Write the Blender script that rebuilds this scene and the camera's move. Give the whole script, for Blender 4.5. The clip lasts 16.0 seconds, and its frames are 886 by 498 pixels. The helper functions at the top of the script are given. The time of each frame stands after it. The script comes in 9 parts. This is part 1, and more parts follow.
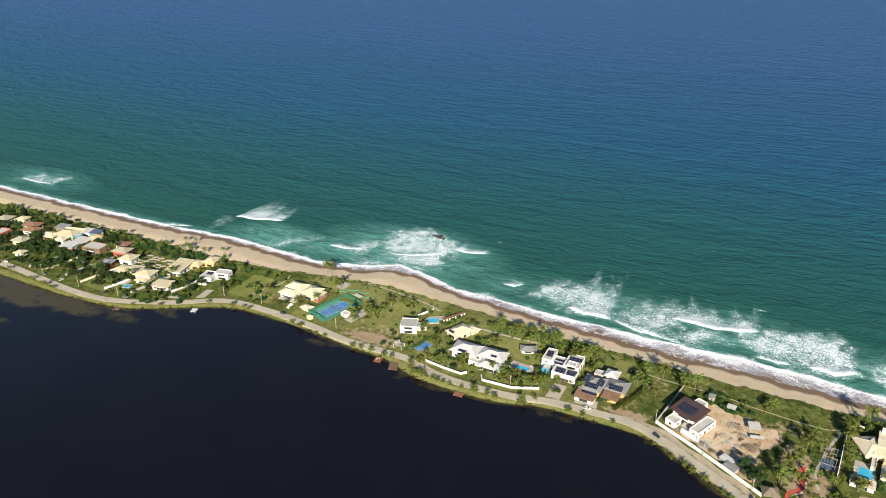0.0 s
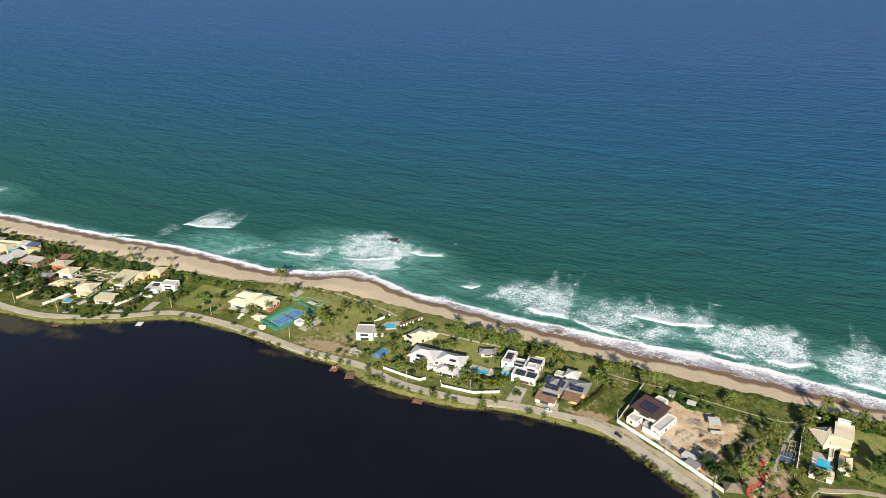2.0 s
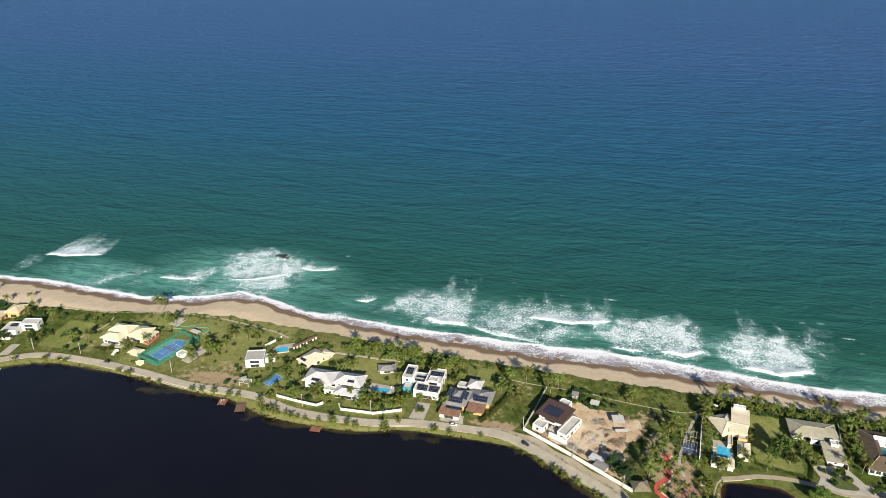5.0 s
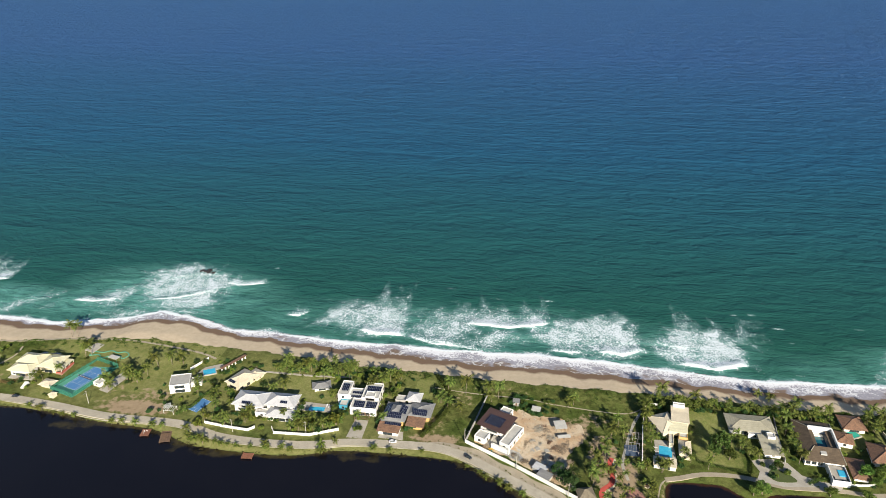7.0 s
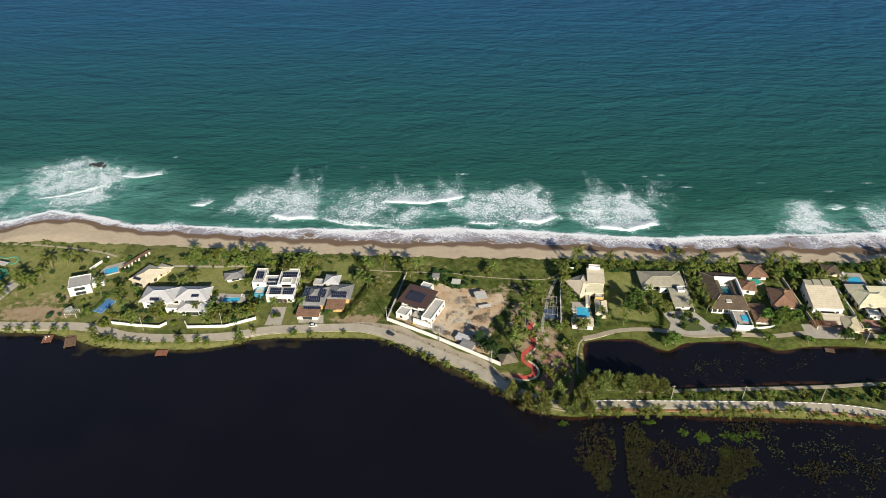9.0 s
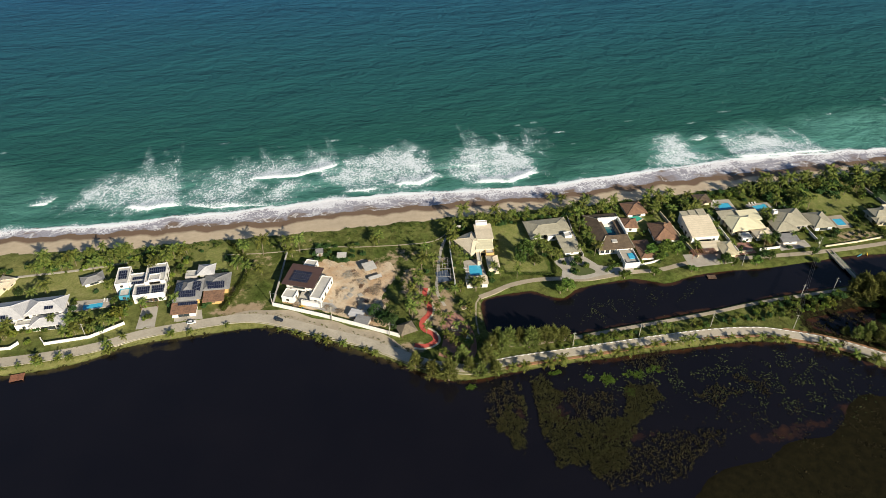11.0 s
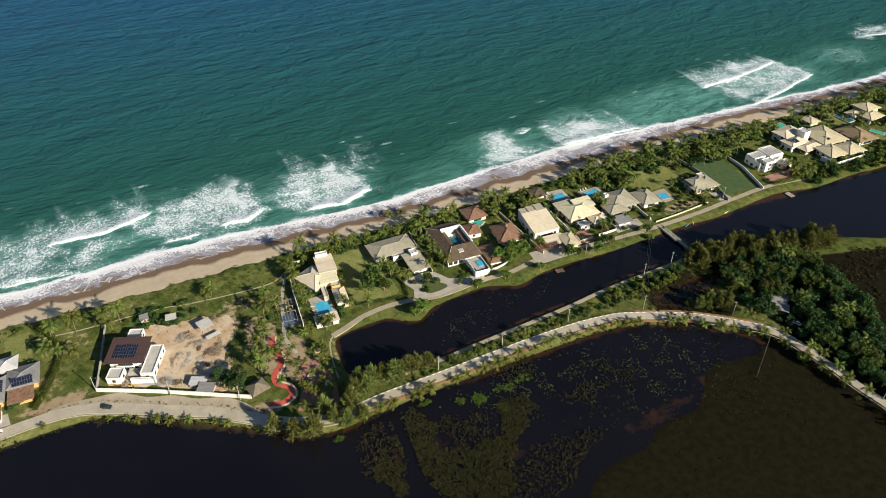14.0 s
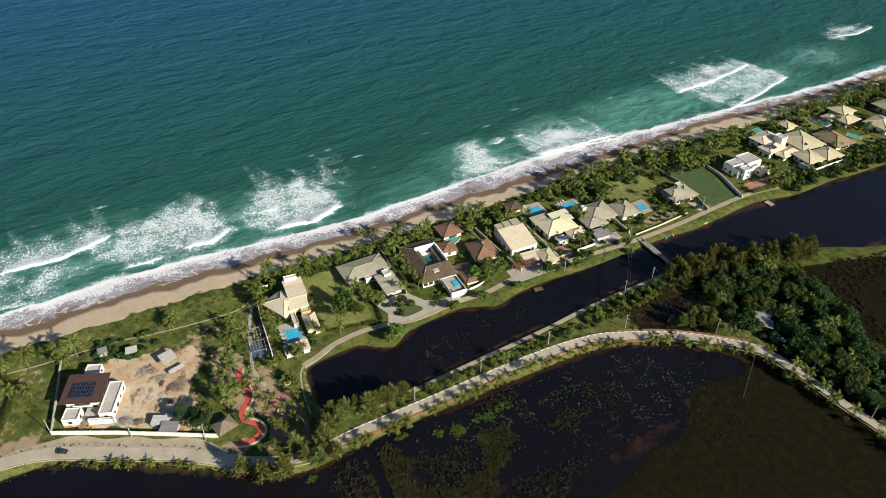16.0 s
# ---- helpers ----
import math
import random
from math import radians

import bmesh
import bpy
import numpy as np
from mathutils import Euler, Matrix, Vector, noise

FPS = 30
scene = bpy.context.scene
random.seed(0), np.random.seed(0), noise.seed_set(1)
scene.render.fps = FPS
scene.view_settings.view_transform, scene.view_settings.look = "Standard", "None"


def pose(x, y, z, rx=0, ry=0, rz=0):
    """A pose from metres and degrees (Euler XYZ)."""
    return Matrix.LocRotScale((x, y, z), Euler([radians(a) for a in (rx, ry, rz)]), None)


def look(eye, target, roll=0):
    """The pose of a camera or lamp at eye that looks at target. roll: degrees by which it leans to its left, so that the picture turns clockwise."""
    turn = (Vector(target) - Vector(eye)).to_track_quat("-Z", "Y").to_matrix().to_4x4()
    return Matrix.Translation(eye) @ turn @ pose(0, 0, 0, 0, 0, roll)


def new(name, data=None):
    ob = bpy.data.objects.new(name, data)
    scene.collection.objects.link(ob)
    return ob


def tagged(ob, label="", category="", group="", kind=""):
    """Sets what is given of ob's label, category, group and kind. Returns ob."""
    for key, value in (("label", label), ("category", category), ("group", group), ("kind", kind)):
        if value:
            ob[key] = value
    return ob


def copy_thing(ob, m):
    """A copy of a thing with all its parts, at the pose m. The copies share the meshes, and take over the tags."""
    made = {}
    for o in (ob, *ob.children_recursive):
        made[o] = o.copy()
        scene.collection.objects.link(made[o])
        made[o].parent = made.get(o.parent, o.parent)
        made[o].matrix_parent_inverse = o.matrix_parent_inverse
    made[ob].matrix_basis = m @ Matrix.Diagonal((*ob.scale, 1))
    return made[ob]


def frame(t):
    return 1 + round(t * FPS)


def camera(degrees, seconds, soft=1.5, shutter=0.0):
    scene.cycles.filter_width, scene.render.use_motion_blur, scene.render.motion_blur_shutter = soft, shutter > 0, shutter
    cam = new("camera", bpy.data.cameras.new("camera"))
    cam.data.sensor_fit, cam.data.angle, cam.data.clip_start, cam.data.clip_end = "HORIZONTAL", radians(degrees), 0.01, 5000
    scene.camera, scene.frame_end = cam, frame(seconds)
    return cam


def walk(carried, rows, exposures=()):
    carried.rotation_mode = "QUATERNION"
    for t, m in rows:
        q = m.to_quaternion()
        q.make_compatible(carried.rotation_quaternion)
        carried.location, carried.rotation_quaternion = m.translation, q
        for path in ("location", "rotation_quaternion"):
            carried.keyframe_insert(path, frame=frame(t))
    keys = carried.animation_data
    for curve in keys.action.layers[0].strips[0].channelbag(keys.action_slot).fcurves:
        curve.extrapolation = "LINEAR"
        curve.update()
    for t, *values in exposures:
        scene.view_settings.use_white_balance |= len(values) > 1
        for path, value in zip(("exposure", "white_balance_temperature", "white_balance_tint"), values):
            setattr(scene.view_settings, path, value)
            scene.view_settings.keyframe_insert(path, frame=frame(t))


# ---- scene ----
# the camera: a drone gliding along the coast
PATH = [
    (0, (-0.00, 0.00, 270.00), (-41.19, 80.84, 227.96), 0.06),
    (0.5, (-0.99, 1.93, 269.20), (-41.23, 83.27, 227.19), 0.11),
    (1, (-1.90, 3.97, 268.40), (-40.97, 85.90, 226.45), 0.11),
    (1.5, (-2.63, 6.32, 267.53), (-40.12, 89.02, 225.64), 0.11),
    (2, (-3.31, 8.93, 266.68), (-39.01, 92.47, 224.87), 0.10),
    (2.5, (-3.92, 11.80, 265.84), (-37.70, 96.16, 224.10), 0.04),
    (3, (-4.39, 14.93, 265.06), (-36.14, 100.10, 223.36), -0.00),
    (3.5, (-4.68, 18.29, 264.38), (-34.16, 104.29, 222.72), -0.06),
    (4, (-4.70, 21.90, 263.89), (-31.48, 108.83, 222.34), -0.05),
    (6.5, (-6.67, 40.09, 263.06), (-22.85, 129.73, 221.79), -0.09),
    (7, (-6.33, 43.91, 262.72), (-19.87, 133.91, 221.29), -0.10),
    (7.5, (-5.96, 47.00, 261.08), (-16.89, 136.12, 217.07), -0.11),
    (8, (-5.38, 49.53, 258.59), (-13.26, 136.80, 210.42), -0.07),
    (8.5, (-5.06, 51.99, 256.22), (-9.90, 137.23, 204.17), -0.10),
    (9, (-4.89, 54.46, 253.56), (-6.33, 137.28, 197.55), -0.12),
    (11.5, (-8.30, 75.76, 244.39), (11.30, 152.95, 183.93), 0.14),
    (12, (-7.32, 79.80, 243.63), (16.37, 155.94, 183.29), 0.13),
    (12.5, (-5.91, 83.65, 243.12), (21.61, 158.60, 182.90), 0.07),
    (13, (-3.99, 87.48, 242.78), (26.93, 161.18, 182.68), -0.00),
    (13.5, (-1.55, 91.13, 242.72), (32.40, 163.50, 182.65), -0.08),
    (14, (0.63, 94.88, 242.90), (36.45, 166.30, 182.76), -0.09),
    (14.5, (3.04, 98.79, 243.10), (40.08, 169.55, 182.93), -0.06),
    (15, (5.53, 102.79, 243.34), (43.32, 173.09, 183.09), -0.02),
    (15.5, (8.02, 106.80, 243.62), (46.33, 176.74, 183.29), 0.03),
    (16, (10.28, 110.73, 244.06), (48.88, 180.42, 183.61), 0.10),
]
cam = camera(63.91, 16.0, soft=0.75)
walk(cam, [(t, look(e, g, r)) for t, e, g, r in PATH],
     exposures=[(0.0, 1.02, 6500, 10), (4.0, 0.96, 6450, 10), (7.0, 0.92, 6310, 10), (9.0, 0.73, 6450, 10), (12.0, 0.79, 6680, 10), (16.0, 0.80, 6500, 10)])

# ---- light: low sun behind the camera's right shoulder, clear sky
SUN_EL, SUN_X, SUN_Y = radians(23.5), 0.43, -0.90
world = bpy.data.worlds.new("sky")
world.use_nodes = True
scene.world = world
wn = world.node_tree
sky = wn.nodes.new("ShaderNodeTexSky")
sky.sky_type, sky.sun_disc = "NISHITA", False
sky.dust_density, sky.air_density, sky.ozone_density = 0.2, 1.0, 3.0
sky.sun_elevation, sky.sun_rotation = SUN_EL, math.atan2(SUN_X, SUN_Y)
wn.links.new(sky.outputs[0], wn.nodes["Background"].inputs[0])
wn.nodes["Background"].inputs[1].default_value = 0.05
sun_data = bpy.data.lights.new("sun", "SUN")
sun_data.energy, sun_data.angle, sun_data.color = 5.0, radians(0.53), (1.0, 0.90, 0.74)
sun = new("sun", sun_data)
sun.matrix_world = look((SUN_X * 100, SUN_Y * 100, 100 * math.tan(SUN_EL)), (0, 0, 0))


# ---- material helpers
def node(nt, kind, **props):
    n = nt.nodes.new(kind)
    for k, v in props.items():
        n.inputs[k].default_value = v
    return n


def coords(nt, space):
    if space == "world":
        return nt.nodes.new("ShaderNodeNewGeometry").outputs["Position"]
    return nt.nodes.new("ShaderNodeTexCoord").outputs["Object"]


def ntex(nt, co, scale, detail=4.0, rough=0.6, stretch=None, distort=0.0):
    if stretch:
        m = node(nt, "ShaderNodeMapping", Scale=stretch)
        nt.links.new(co, m.inputs[0])
        co = m.outputs[0]
    n = node(nt, "ShaderNodeTexNoise", Scale=scale, Detail=detail, Roughness=rough, Distortion=distort)
    nt.links.new(co, n.inputs["Vector"])
    return n.outputs[0]


def ramp(nt, fac, *stops):
    r = nt.nodes.new("ShaderNodeValToRGB")
    els = r.color_ramp.elements
    while len(els) < len(stops):
        els.new(0.5)
    for e, (p, c) in zip(els, stops):
        e.position = p
        e.color = (c, c, c, 1) if isinstance(c, (int, float)) else (*c, 1)
    nt.links.new(fac, r.inputs[0])
    return r.outputs[0]


def mixc(nt, fac, a, b, mode="MIX"):
    m = nt.nodes.new("ShaderNodeMix")
    m.data_type, m.blend_type = "RGBA", mode
    for sock, v in ((m.inputs[0], fac), (m.inputs[6], a), (m.inputs[7], b)):
        if isinstance(v, (int, float)):
            sock.default_value = v
        elif isinstance(v, tuple):
            sock.default_value = (*v, 1)
        else:
            nt.links.new(v, sock)
    return m.outputs[2]


def calc(nt, op, a, b=0.0, clamp=False):
    m = nt.nodes.new("ShaderNodeMath")
    m.operation, m.use_clamp = op, clamp
    for sock, v in ((m.inputs[0], a), (m.inputs[1], b)):
        if isinstance(v, (int, float)):
            sock.default_value = v
        else:
            nt.links.new(v, sock)
    return m.outputs[0]


def shader(name):
    m = bpy.data.materials.new(name)
    m.use_nodes = True
    return m, m.node_tree, m.node_tree.nodes["Principled BSDF"]


def attr(nt, name):
    a = nt.nodes.new("ShaderNodeAttribute")
    a.attribute_name = name
    return a.outputs["Fac"]


def bump(nt, bs, height, strength, dist):
    b = node(nt, "ShaderNodeBump", Strength=strength, Distance=dist)
    nt.links.new(height, b.inputs["Height"])
    nt.links.new(b.outputs[0], bs.inputs["Normal"])


def mat(name, c1, c2, scale=0.8, rough=0.8, grain=9.0, relief=0.3, space="obj", vary=0.0, metal=0.0, stain=0.35):
    """A plain weathered surface: large blotches, fine grain, some relief, a shade that differs from thing to thing."""
    m, nt, bs = shader(name)
    co = coords(nt, space)
    big, fine = ntex(nt, co, scale), ntex(nt, co, grain, 3.0)
    col = mixc(nt, ramp(nt, big, (0.3, 0.0), (0.7, 1.0)), c1, c2)
    col = mixc(nt, stain, col, ramp(nt, fine, (0.25, 0.45), (0.6, 1.0)), "MULTIPLY")
    if vary:
        info = nt.nodes.new("ShaderNodeObjectInfo")
        hsv = node(nt, "ShaderNodeHueSaturation")
        nt.links.new(col, hsv.inputs["Color"])
        nt.links.new(calc(nt, "MULTIPLY_ADD", info.outputs["Random"], 2 * vary), hsv.inputs["Value"])
        hsv.inputs["Value"].links[0].from_node.inputs[2].default_value = 1 - vary
        col = hsv.outputs[0]
    nt.links.new(col, bs.inputs["Base Color"])
    bs.inputs["Roughness"].default_value, bs.inputs["Metallic"].default_value = rough, metal
    if relief:
        bump(nt, bs, fine, relief, 0.05)
    return m


def roof_mat(name, c1, c2, rough=0.85, patch=0.35):
    """Clay or concrete tiles: courses running round the roof, stained and uneven."""
    m, nt, bs = shader(name)
    co = coords(nt, "obj")
    big, fine = ntex(nt, co, patch, 6.0, 0.7), ntex(nt, co, 3.0, 4.0)
    w = node(nt, "ShaderNodeTexWave", Scale=1.1, Distortion=0.6, Detail=1.0)
    w.bands_direction = "Z"
    nt.links.new(co, w.inputs["Vector"])
    col = mixc(nt, ramp(nt, big, (0.32, 0.0), (0.68, 1.0)), c1, c2)
    col = mixc(nt, 0.4, col, ramp(nt, fine, (0.3, 0.4), (0.62, 1.0)), "MULTIPLY")
    col = mixc(nt, 0.22, col, ramp(nt, w.outputs[0], (0.0, 0.5), (0.35, 1.0)), "MULTIPLY")
    nt.links.new(col, bs.inputs["Base Color"])
    bs.inputs["Roughness"].default_value = rough
    bump(nt, bs, fine, 0.35, 0.06)
    return m


def leaf_mat(name, dark, light, rough=0.55):
    """Leaves: every clump its own green, some lit through."""
    m, nt, bs = shader(name)
    geo, info = nt.nodes.new("ShaderNodeNewGeometry"), nt.nodes.new("ShaderNodeObjectInfo")
    col = mixc(nt, geo.outputs["Random Per Island"], dark, light)
    hsv = node(nt, "ShaderNodeHueSaturation")
    nt.links.new(col, hsv.inputs["Color"])
    v = calc(nt, "MULTIPLY_ADD", info.outputs["Random"], 0.5)
    v.node.inputs[2].default_value = 0.75
    nt.links.new(v, hsv.inputs["Value"])
    h = calc(nt, "MULTIPLY_ADD", info.outputs["Random"], 0.05)
    h.node.inputs[2].default_value = 0.485
    nt.links.new(h, hsv.inputs["Hue"])
    nt.links.new(hsv.outputs[0], bs.inputs["Base Color"])
    bs.inputs["Roughness"].default_value = rough
    bs.inputs["Specular IOR Level"].default_value = 0.08
    tr = nt.nodes.new("ShaderNodeBsdfTranslucent")
    nt.links.new(hsv.outputs[0], tr.inputs[0])
    mx = node(nt, "ShaderNodeMixShader", Fac=0.27)
    nt.links.new(bs.outputs[0], mx.inputs[1])
    nt.links.new(tr.outputs[0], mx.inputs[2])
    nt.links.new(mx.outputs[0], nt.nodes["Material Output"].inputs[0])
    return m


WHITE = mat("white_plaster", (0.78, 0.77, 0.73), (0.68, 0.66, 0.61), 0.25, 0.75, 4.0, 0.15, stain=0.15)
CREAM = mat("cream_plaster", (0.66, 0.58, 0.42), (0.56, 0.48, 0.33), 0.25, 0.8, 4.0, 0.15, stain=0.2)
OCHRE = mat("ochre_plaster", (0.56, 0.37, 0.14), (0.48, 0.31, 0.12), 0.25, 0.8, 4.0, 0.15, stain=0.2)
REDWALL = mat("red_plaster", (0.42, 0.09, 0.06), (0.33, 0.07, 0.05), 0.25, 0.8, 4.0, 0.15, stain=0.2)
BROWNWALL = mat("brown_plaster", (0.24, 0.15, 0.09), (0.19, 0.12, 0.07), 0.25, 0.8, 4.0, 0.15)
GREYWALL = mat("grey_plaster", (0.40, 0.39, 0.36), (0.32, 0.31, 0.29), 0.3, 0.85, 4.0, 0.2)
GREENRAIL = mat("green_painted_rail", (0.10, 0.22, 0.15), (0.14, 0.24, 0.18), 1.0, 0.6, 6.0, 0.1)
TEAL = mat("teal_plaster", (0.05, 0.28, 0.38), (0.04, 0.22, 0.32), 0.3, 0.7, 4.0, 0.1)
R_CREAM = roof_mat("cream_roof_tiles", (0.60, 0.54, 0.36), (0.46, 0.40, 0.26))
R_PALE = roof_mat("pale_roof_tiles", (0.70, 0.62, 0.47), (0.56, 0.49, 0.36))
R_LIME = roof_mat("light_yellow_roof_tiles", (0.72, 0.68, 0.47), (0.60, 0.56, 0.38))
R_SAGE = roof_mat("sage_grey_roof_tiles", (0.41, 0.385, 0.29), (0.30, 0.28, 0.205))
R_GREY = roof_mat("grey_roof_tiles", (0.27, 0.27, 0.265), (0.19, 0.19, 0.19))
R_WHITE = roof_mat("white_grey_roof_tiles", (0.56, 0.56, 0.56), (0.44, 0.44, 0.45))
R_BROWN = roof_mat("dark_brown_roof_tiles", (0.155, 0.112, 0.070), (0.078, 0.056, 0.037))
R_RED = roof_mat("old_red_roof_tiles", (0.33, 0.18, 0.105), (0.115, 0.070, 0.048), patch=0.9)
R_RUST = roof_mat("brown_metal_roof", (0.095, 0.055, 0.045), (0.075, 0.043, 0.036), 0.5)
FLATROOF = mat("flat_roof_screed", (0.52, 0.51, 0.47), (0.40, 0.39, 0.36), 0.35, 0.9, 3.0, 0.2)
PV = mat("solar_cells", (0.012, 0.016, 0.035), (0.018, 0.022, 0.045), 1.0, 0.22, 20.0, 0.0, stain=0.2)
ALU = mat("aluminium_frame", (0.45, 0.46, 0.47), (0.36, 0.37, 0.38), 2.0, 0.4, 20.0, 0.05, metal=0.8)
GLASS = mat("dark_window_glass", (0.03, 0.04, 0.045), (0.02, 0.028, 0.03), 0.6, 0.08, 4.0, 0.0, stain=0.1)
FRAMEB = mat("dark_window_frame", (0.16, 0.13, 0.10), (0.11, 0.09, 0.07), 1.0, 0.6, 8.0, 0.05)
FRAMEW = mat("white_window_frame", (0.72, 0.71, 0.68), (0.62, 0.61, 0.58), 1.0, 0.6, 8.0, 0.05)
WOOD = mat("weathered_wood", (0.20, 0.125, 0.075), (0.13, 0.08, 0.05), 1.2, 0.8, 6.0, 0.4, vary=0.25)
TIMBER = mat("old_scaffold_timber", (0.33, 0.265, 0.185), (0.17, 0.125, 0.085), 1.2, 0.85, 6.0, 0.4, vary=0.35)
PALEGREEN = mat("pale_green_boards", (0.44, 0.50, 0.41), (0.36, 0.42, 0.34), 0.8, 0.8, 5.0, 0.2)
REDWOOD = mat("red_brown_decking", (0.29, 0.125, 0.07), (0.20, 0.085, 0.05), 1.2, 0.75, 6.0, 0.4, vary=0.2)
BARK = mat("palm_bark", (0.24, 0.19, 0.14), (0.16, 0.125, 0.09), 1.5, 0.9, 8.0, 0.5, vary=0.15)
GOLDTHATCH = mat("golden_brown_thatch", (0.30, 0.225, 0.13), (0.20, 0.145, 0.085), 0.6, 0.95, 8.0, 0.8, stain=0.2)
THATCH = mat("thatch", (0.20, 0.17, 0.12), (0.125, 0.105, 0.075), 1.0, 0.95, 10.0, 0.8)
CONCRETE = mat("concrete", (0.42, 0.40, 0.35), (0.32, 0.30, 0.26), 0.3, 0.9, 4.0, 0.25)
DARKMETAL = mat("dark_metal", (0.05, 0.05, 0.055), (0.035, 0.035, 0.04), 2.0, 0.5, 9.0, 0.05, metal=0.4)
POOLTILE = mat("pool_water", (0.040, 0.35, 0.56), (0.065, 0.43, 0.62), 0.5, 0.06, 2.0, 0.12, stain=0.1)
POOLGREEN = mat("green_pool_water", (0.04, 0.36, 0.26), (0.06, 0.42, 0.32), 0.5, 0.06, 2.0, 0.12, stain=0.1)
# dark green pool water with shade put into its colour
POOLDARK = mat("shaded_pool_water", (0.015, 0.10, 0.13), (0.02, 0.14, 0.15), 0.5, 0.06, 2.0, 0.12, stain=0.1)
PAVING = mat("pale_paving", (0.44, 0.41, 0.35), (0.34, 0.31, 0.26), 0.25, 0.9, 2.0, 0.25, "world")
ROADM = mat("worn_grey_road", (0.48, 0.43, 0.34), (0.35, 0.315, 0.245), 0.08, 0.92, 1.4, 0.25, "world")
SANDROAD = mat("sandy_track", (0.40, 0.345, 0.26), (0.31, 0.265, 0.19), 0.2, 0.95, 1.6, 0.3, "world")
KERB = mat("kerb_stone", (0.44, 0.41, 0.33), (0.34, 0.31, 0.25), 0.6, 0.9, 5.0, 0.2)
FIELD = mat("deep_green_field", (0.034, 0.080, 0.020), (0.070, 0.112, 0.030), 0.35, 0.95, 2.5, 0.6, "world", stain=0.8)
LAWN = mat("mown_lawn", (0.055, 0.084, 0.019), (0.076, 0.096, 0.026), 0.09, 0.95, 1.6, 0.5, "world", stain=0.5)


def yard_soil():
    """Trodden building soil: orange earth, pale sand and grey cement dust in patches."""
    m, nt, bs = shader("bare_building_soil")
    co = coords(nt, "world")
    n1, n2, n3 = ntex(nt, co, 0.08, 6.0, 0.65, (1, 1, 1), 0.8), ntex(nt, co, 0.22, 6.0, 0.7), ntex(nt, co, 1.3, 5.0, 0.7)
    col = mixc(nt, ramp(nt, n1, (0.40, 0.0), (0.60, 1.0)), (0.46, 0.315, 0.185), (0.56, 0.46, 0.325))
    col = mixc(nt, ramp(nt, n2, (0.60, 0.0), (0.68, 1.0)), col, (0.50, 0.46, 0.38))
    col = mixc(nt, ramp(nt, ntex(nt, co, 0.13, 5.0, 0.7, (1.3, 0.8, 1)), (0.56, 0.0), (0.64, 1.0)), col, (0.20, 0.15, 0.095))
    col = mixc(nt, 0.45, col, ramp(nt, n3, (0.28, 0.5), (0.62, 1.1)), "MULTIPLY")
    nt.links.new(col, bs.inputs["Base Color"])
    bs.inputs["Roughness"].default_value = 0.95
    bump(nt, bs, n3, 0.5, 0.3)
    return m


DIRT = yard_soil()
COURTBLUE = mat("blue_court_paint", (0.060, 0.180, 0.38), (0.075, 0.205, 0.42), 0.2, 0.75, 4.0, 0.05, stain=0.15)
COURTGREEN = mat("green_court_paint", (0.075, 0.27, 0.19), (0.09, 0.31, 0.215), 0.2, 0.75, 4.0, 0.05, stain=0.15)
LINEWHITE = mat("line_paint", (0.75, 0.75, 0.74), (0.68, 0.68, 0.67), 1.0, 0.7, 5.0, 0.0)
GREENNET = mat("green_fence_mesh", (0.035, 0.19, 0.12), (0.045, 0.22, 0.14), 0.6, 0.8, 6.0, 0.2)


def netting():
    """Open windbreak net: green threads with gaps."""
    m, nt, bs = shader("green_open_net")
    bs.inputs["Base Color"].default_value, bs.inputs["Roughness"].default_value = (0.04, 0.21, 0.135, 1), 0.8
    tr = nt.nodes.new("ShaderNodeBsdfTransparent")
    mx = node(nt, "ShaderNodeMixShader", Fac=0.6)
    nt.links.new(bs.outputs[0], mx.inputs[1])
    nt.links.new(tr.outputs[0], mx.inputs[2])
    nt.links.new(mx.outputs[0], nt.nodes["Material Output"].inputs[0])
    return m


OPENNET = netting()
REDPATH = mat("red_path_paint", (0.55, 0.095, 0.07), (0.45, 0.075, 0.055), 0.3, 0.85, 3.0, 0.15, "world", stain=0.25)
BRICKPAVE = mat("red_brick_paving", (0.40, 0.205, 0.15), (0.28, 0.15, 0.115), 0.3, 0.9, 2.5, 0.3, "world")
ROCKM = mat("dark_wet_rock", (0.045, 0.04, 0.035), (0.025, 0.022, 0.02), 0.4, 0.6, 2.0, 0.8)
PALESTONE = mat("pale_stone", (0.42, 0.39, 0.32), (0.33, 0.30, 0.24), 0.4, 0.9, 3.0, 0.5, vary=0.15)
YELLOWM = mat("yellow_paint", (0.65, 0.42, 0.04), (0.55, 0.36, 0.04), 0.5, 0.5, 5.0, 0.0)
REDM = mat("red_paint", (0.48, 0.05, 0.03), (0.40, 0.04, 0.03), 0.5, 0.5, 5.0, 0.0)
BLUETARP = mat("blue_tarpaulin", (0.085, 0.12, 0.18), (0.06, 0.085, 0.13), 0.5, 0.6, 3.0, 0.3)
CARWHITE = mat("white_car_paint", (0.72, 0.72, 0.72), (0.70, 0.70, 0.70), 0.5, 0.25, 5.0, 0.0, stain=0.05)
CARDARK = mat("dark_car_paint", (0.03, 0.033, 0.04), (0.03, 0.033, 0.04), 0.5, 0.25, 5.0, 0.0, stain=0.05)
CARSILVER = mat("silver_car_paint", (0.38, 0.40, 0.42), (0.36, 0.38, 0.40), 0.5, 0.28, 5.0, 0.0, stain=0.05, metal=0.5)
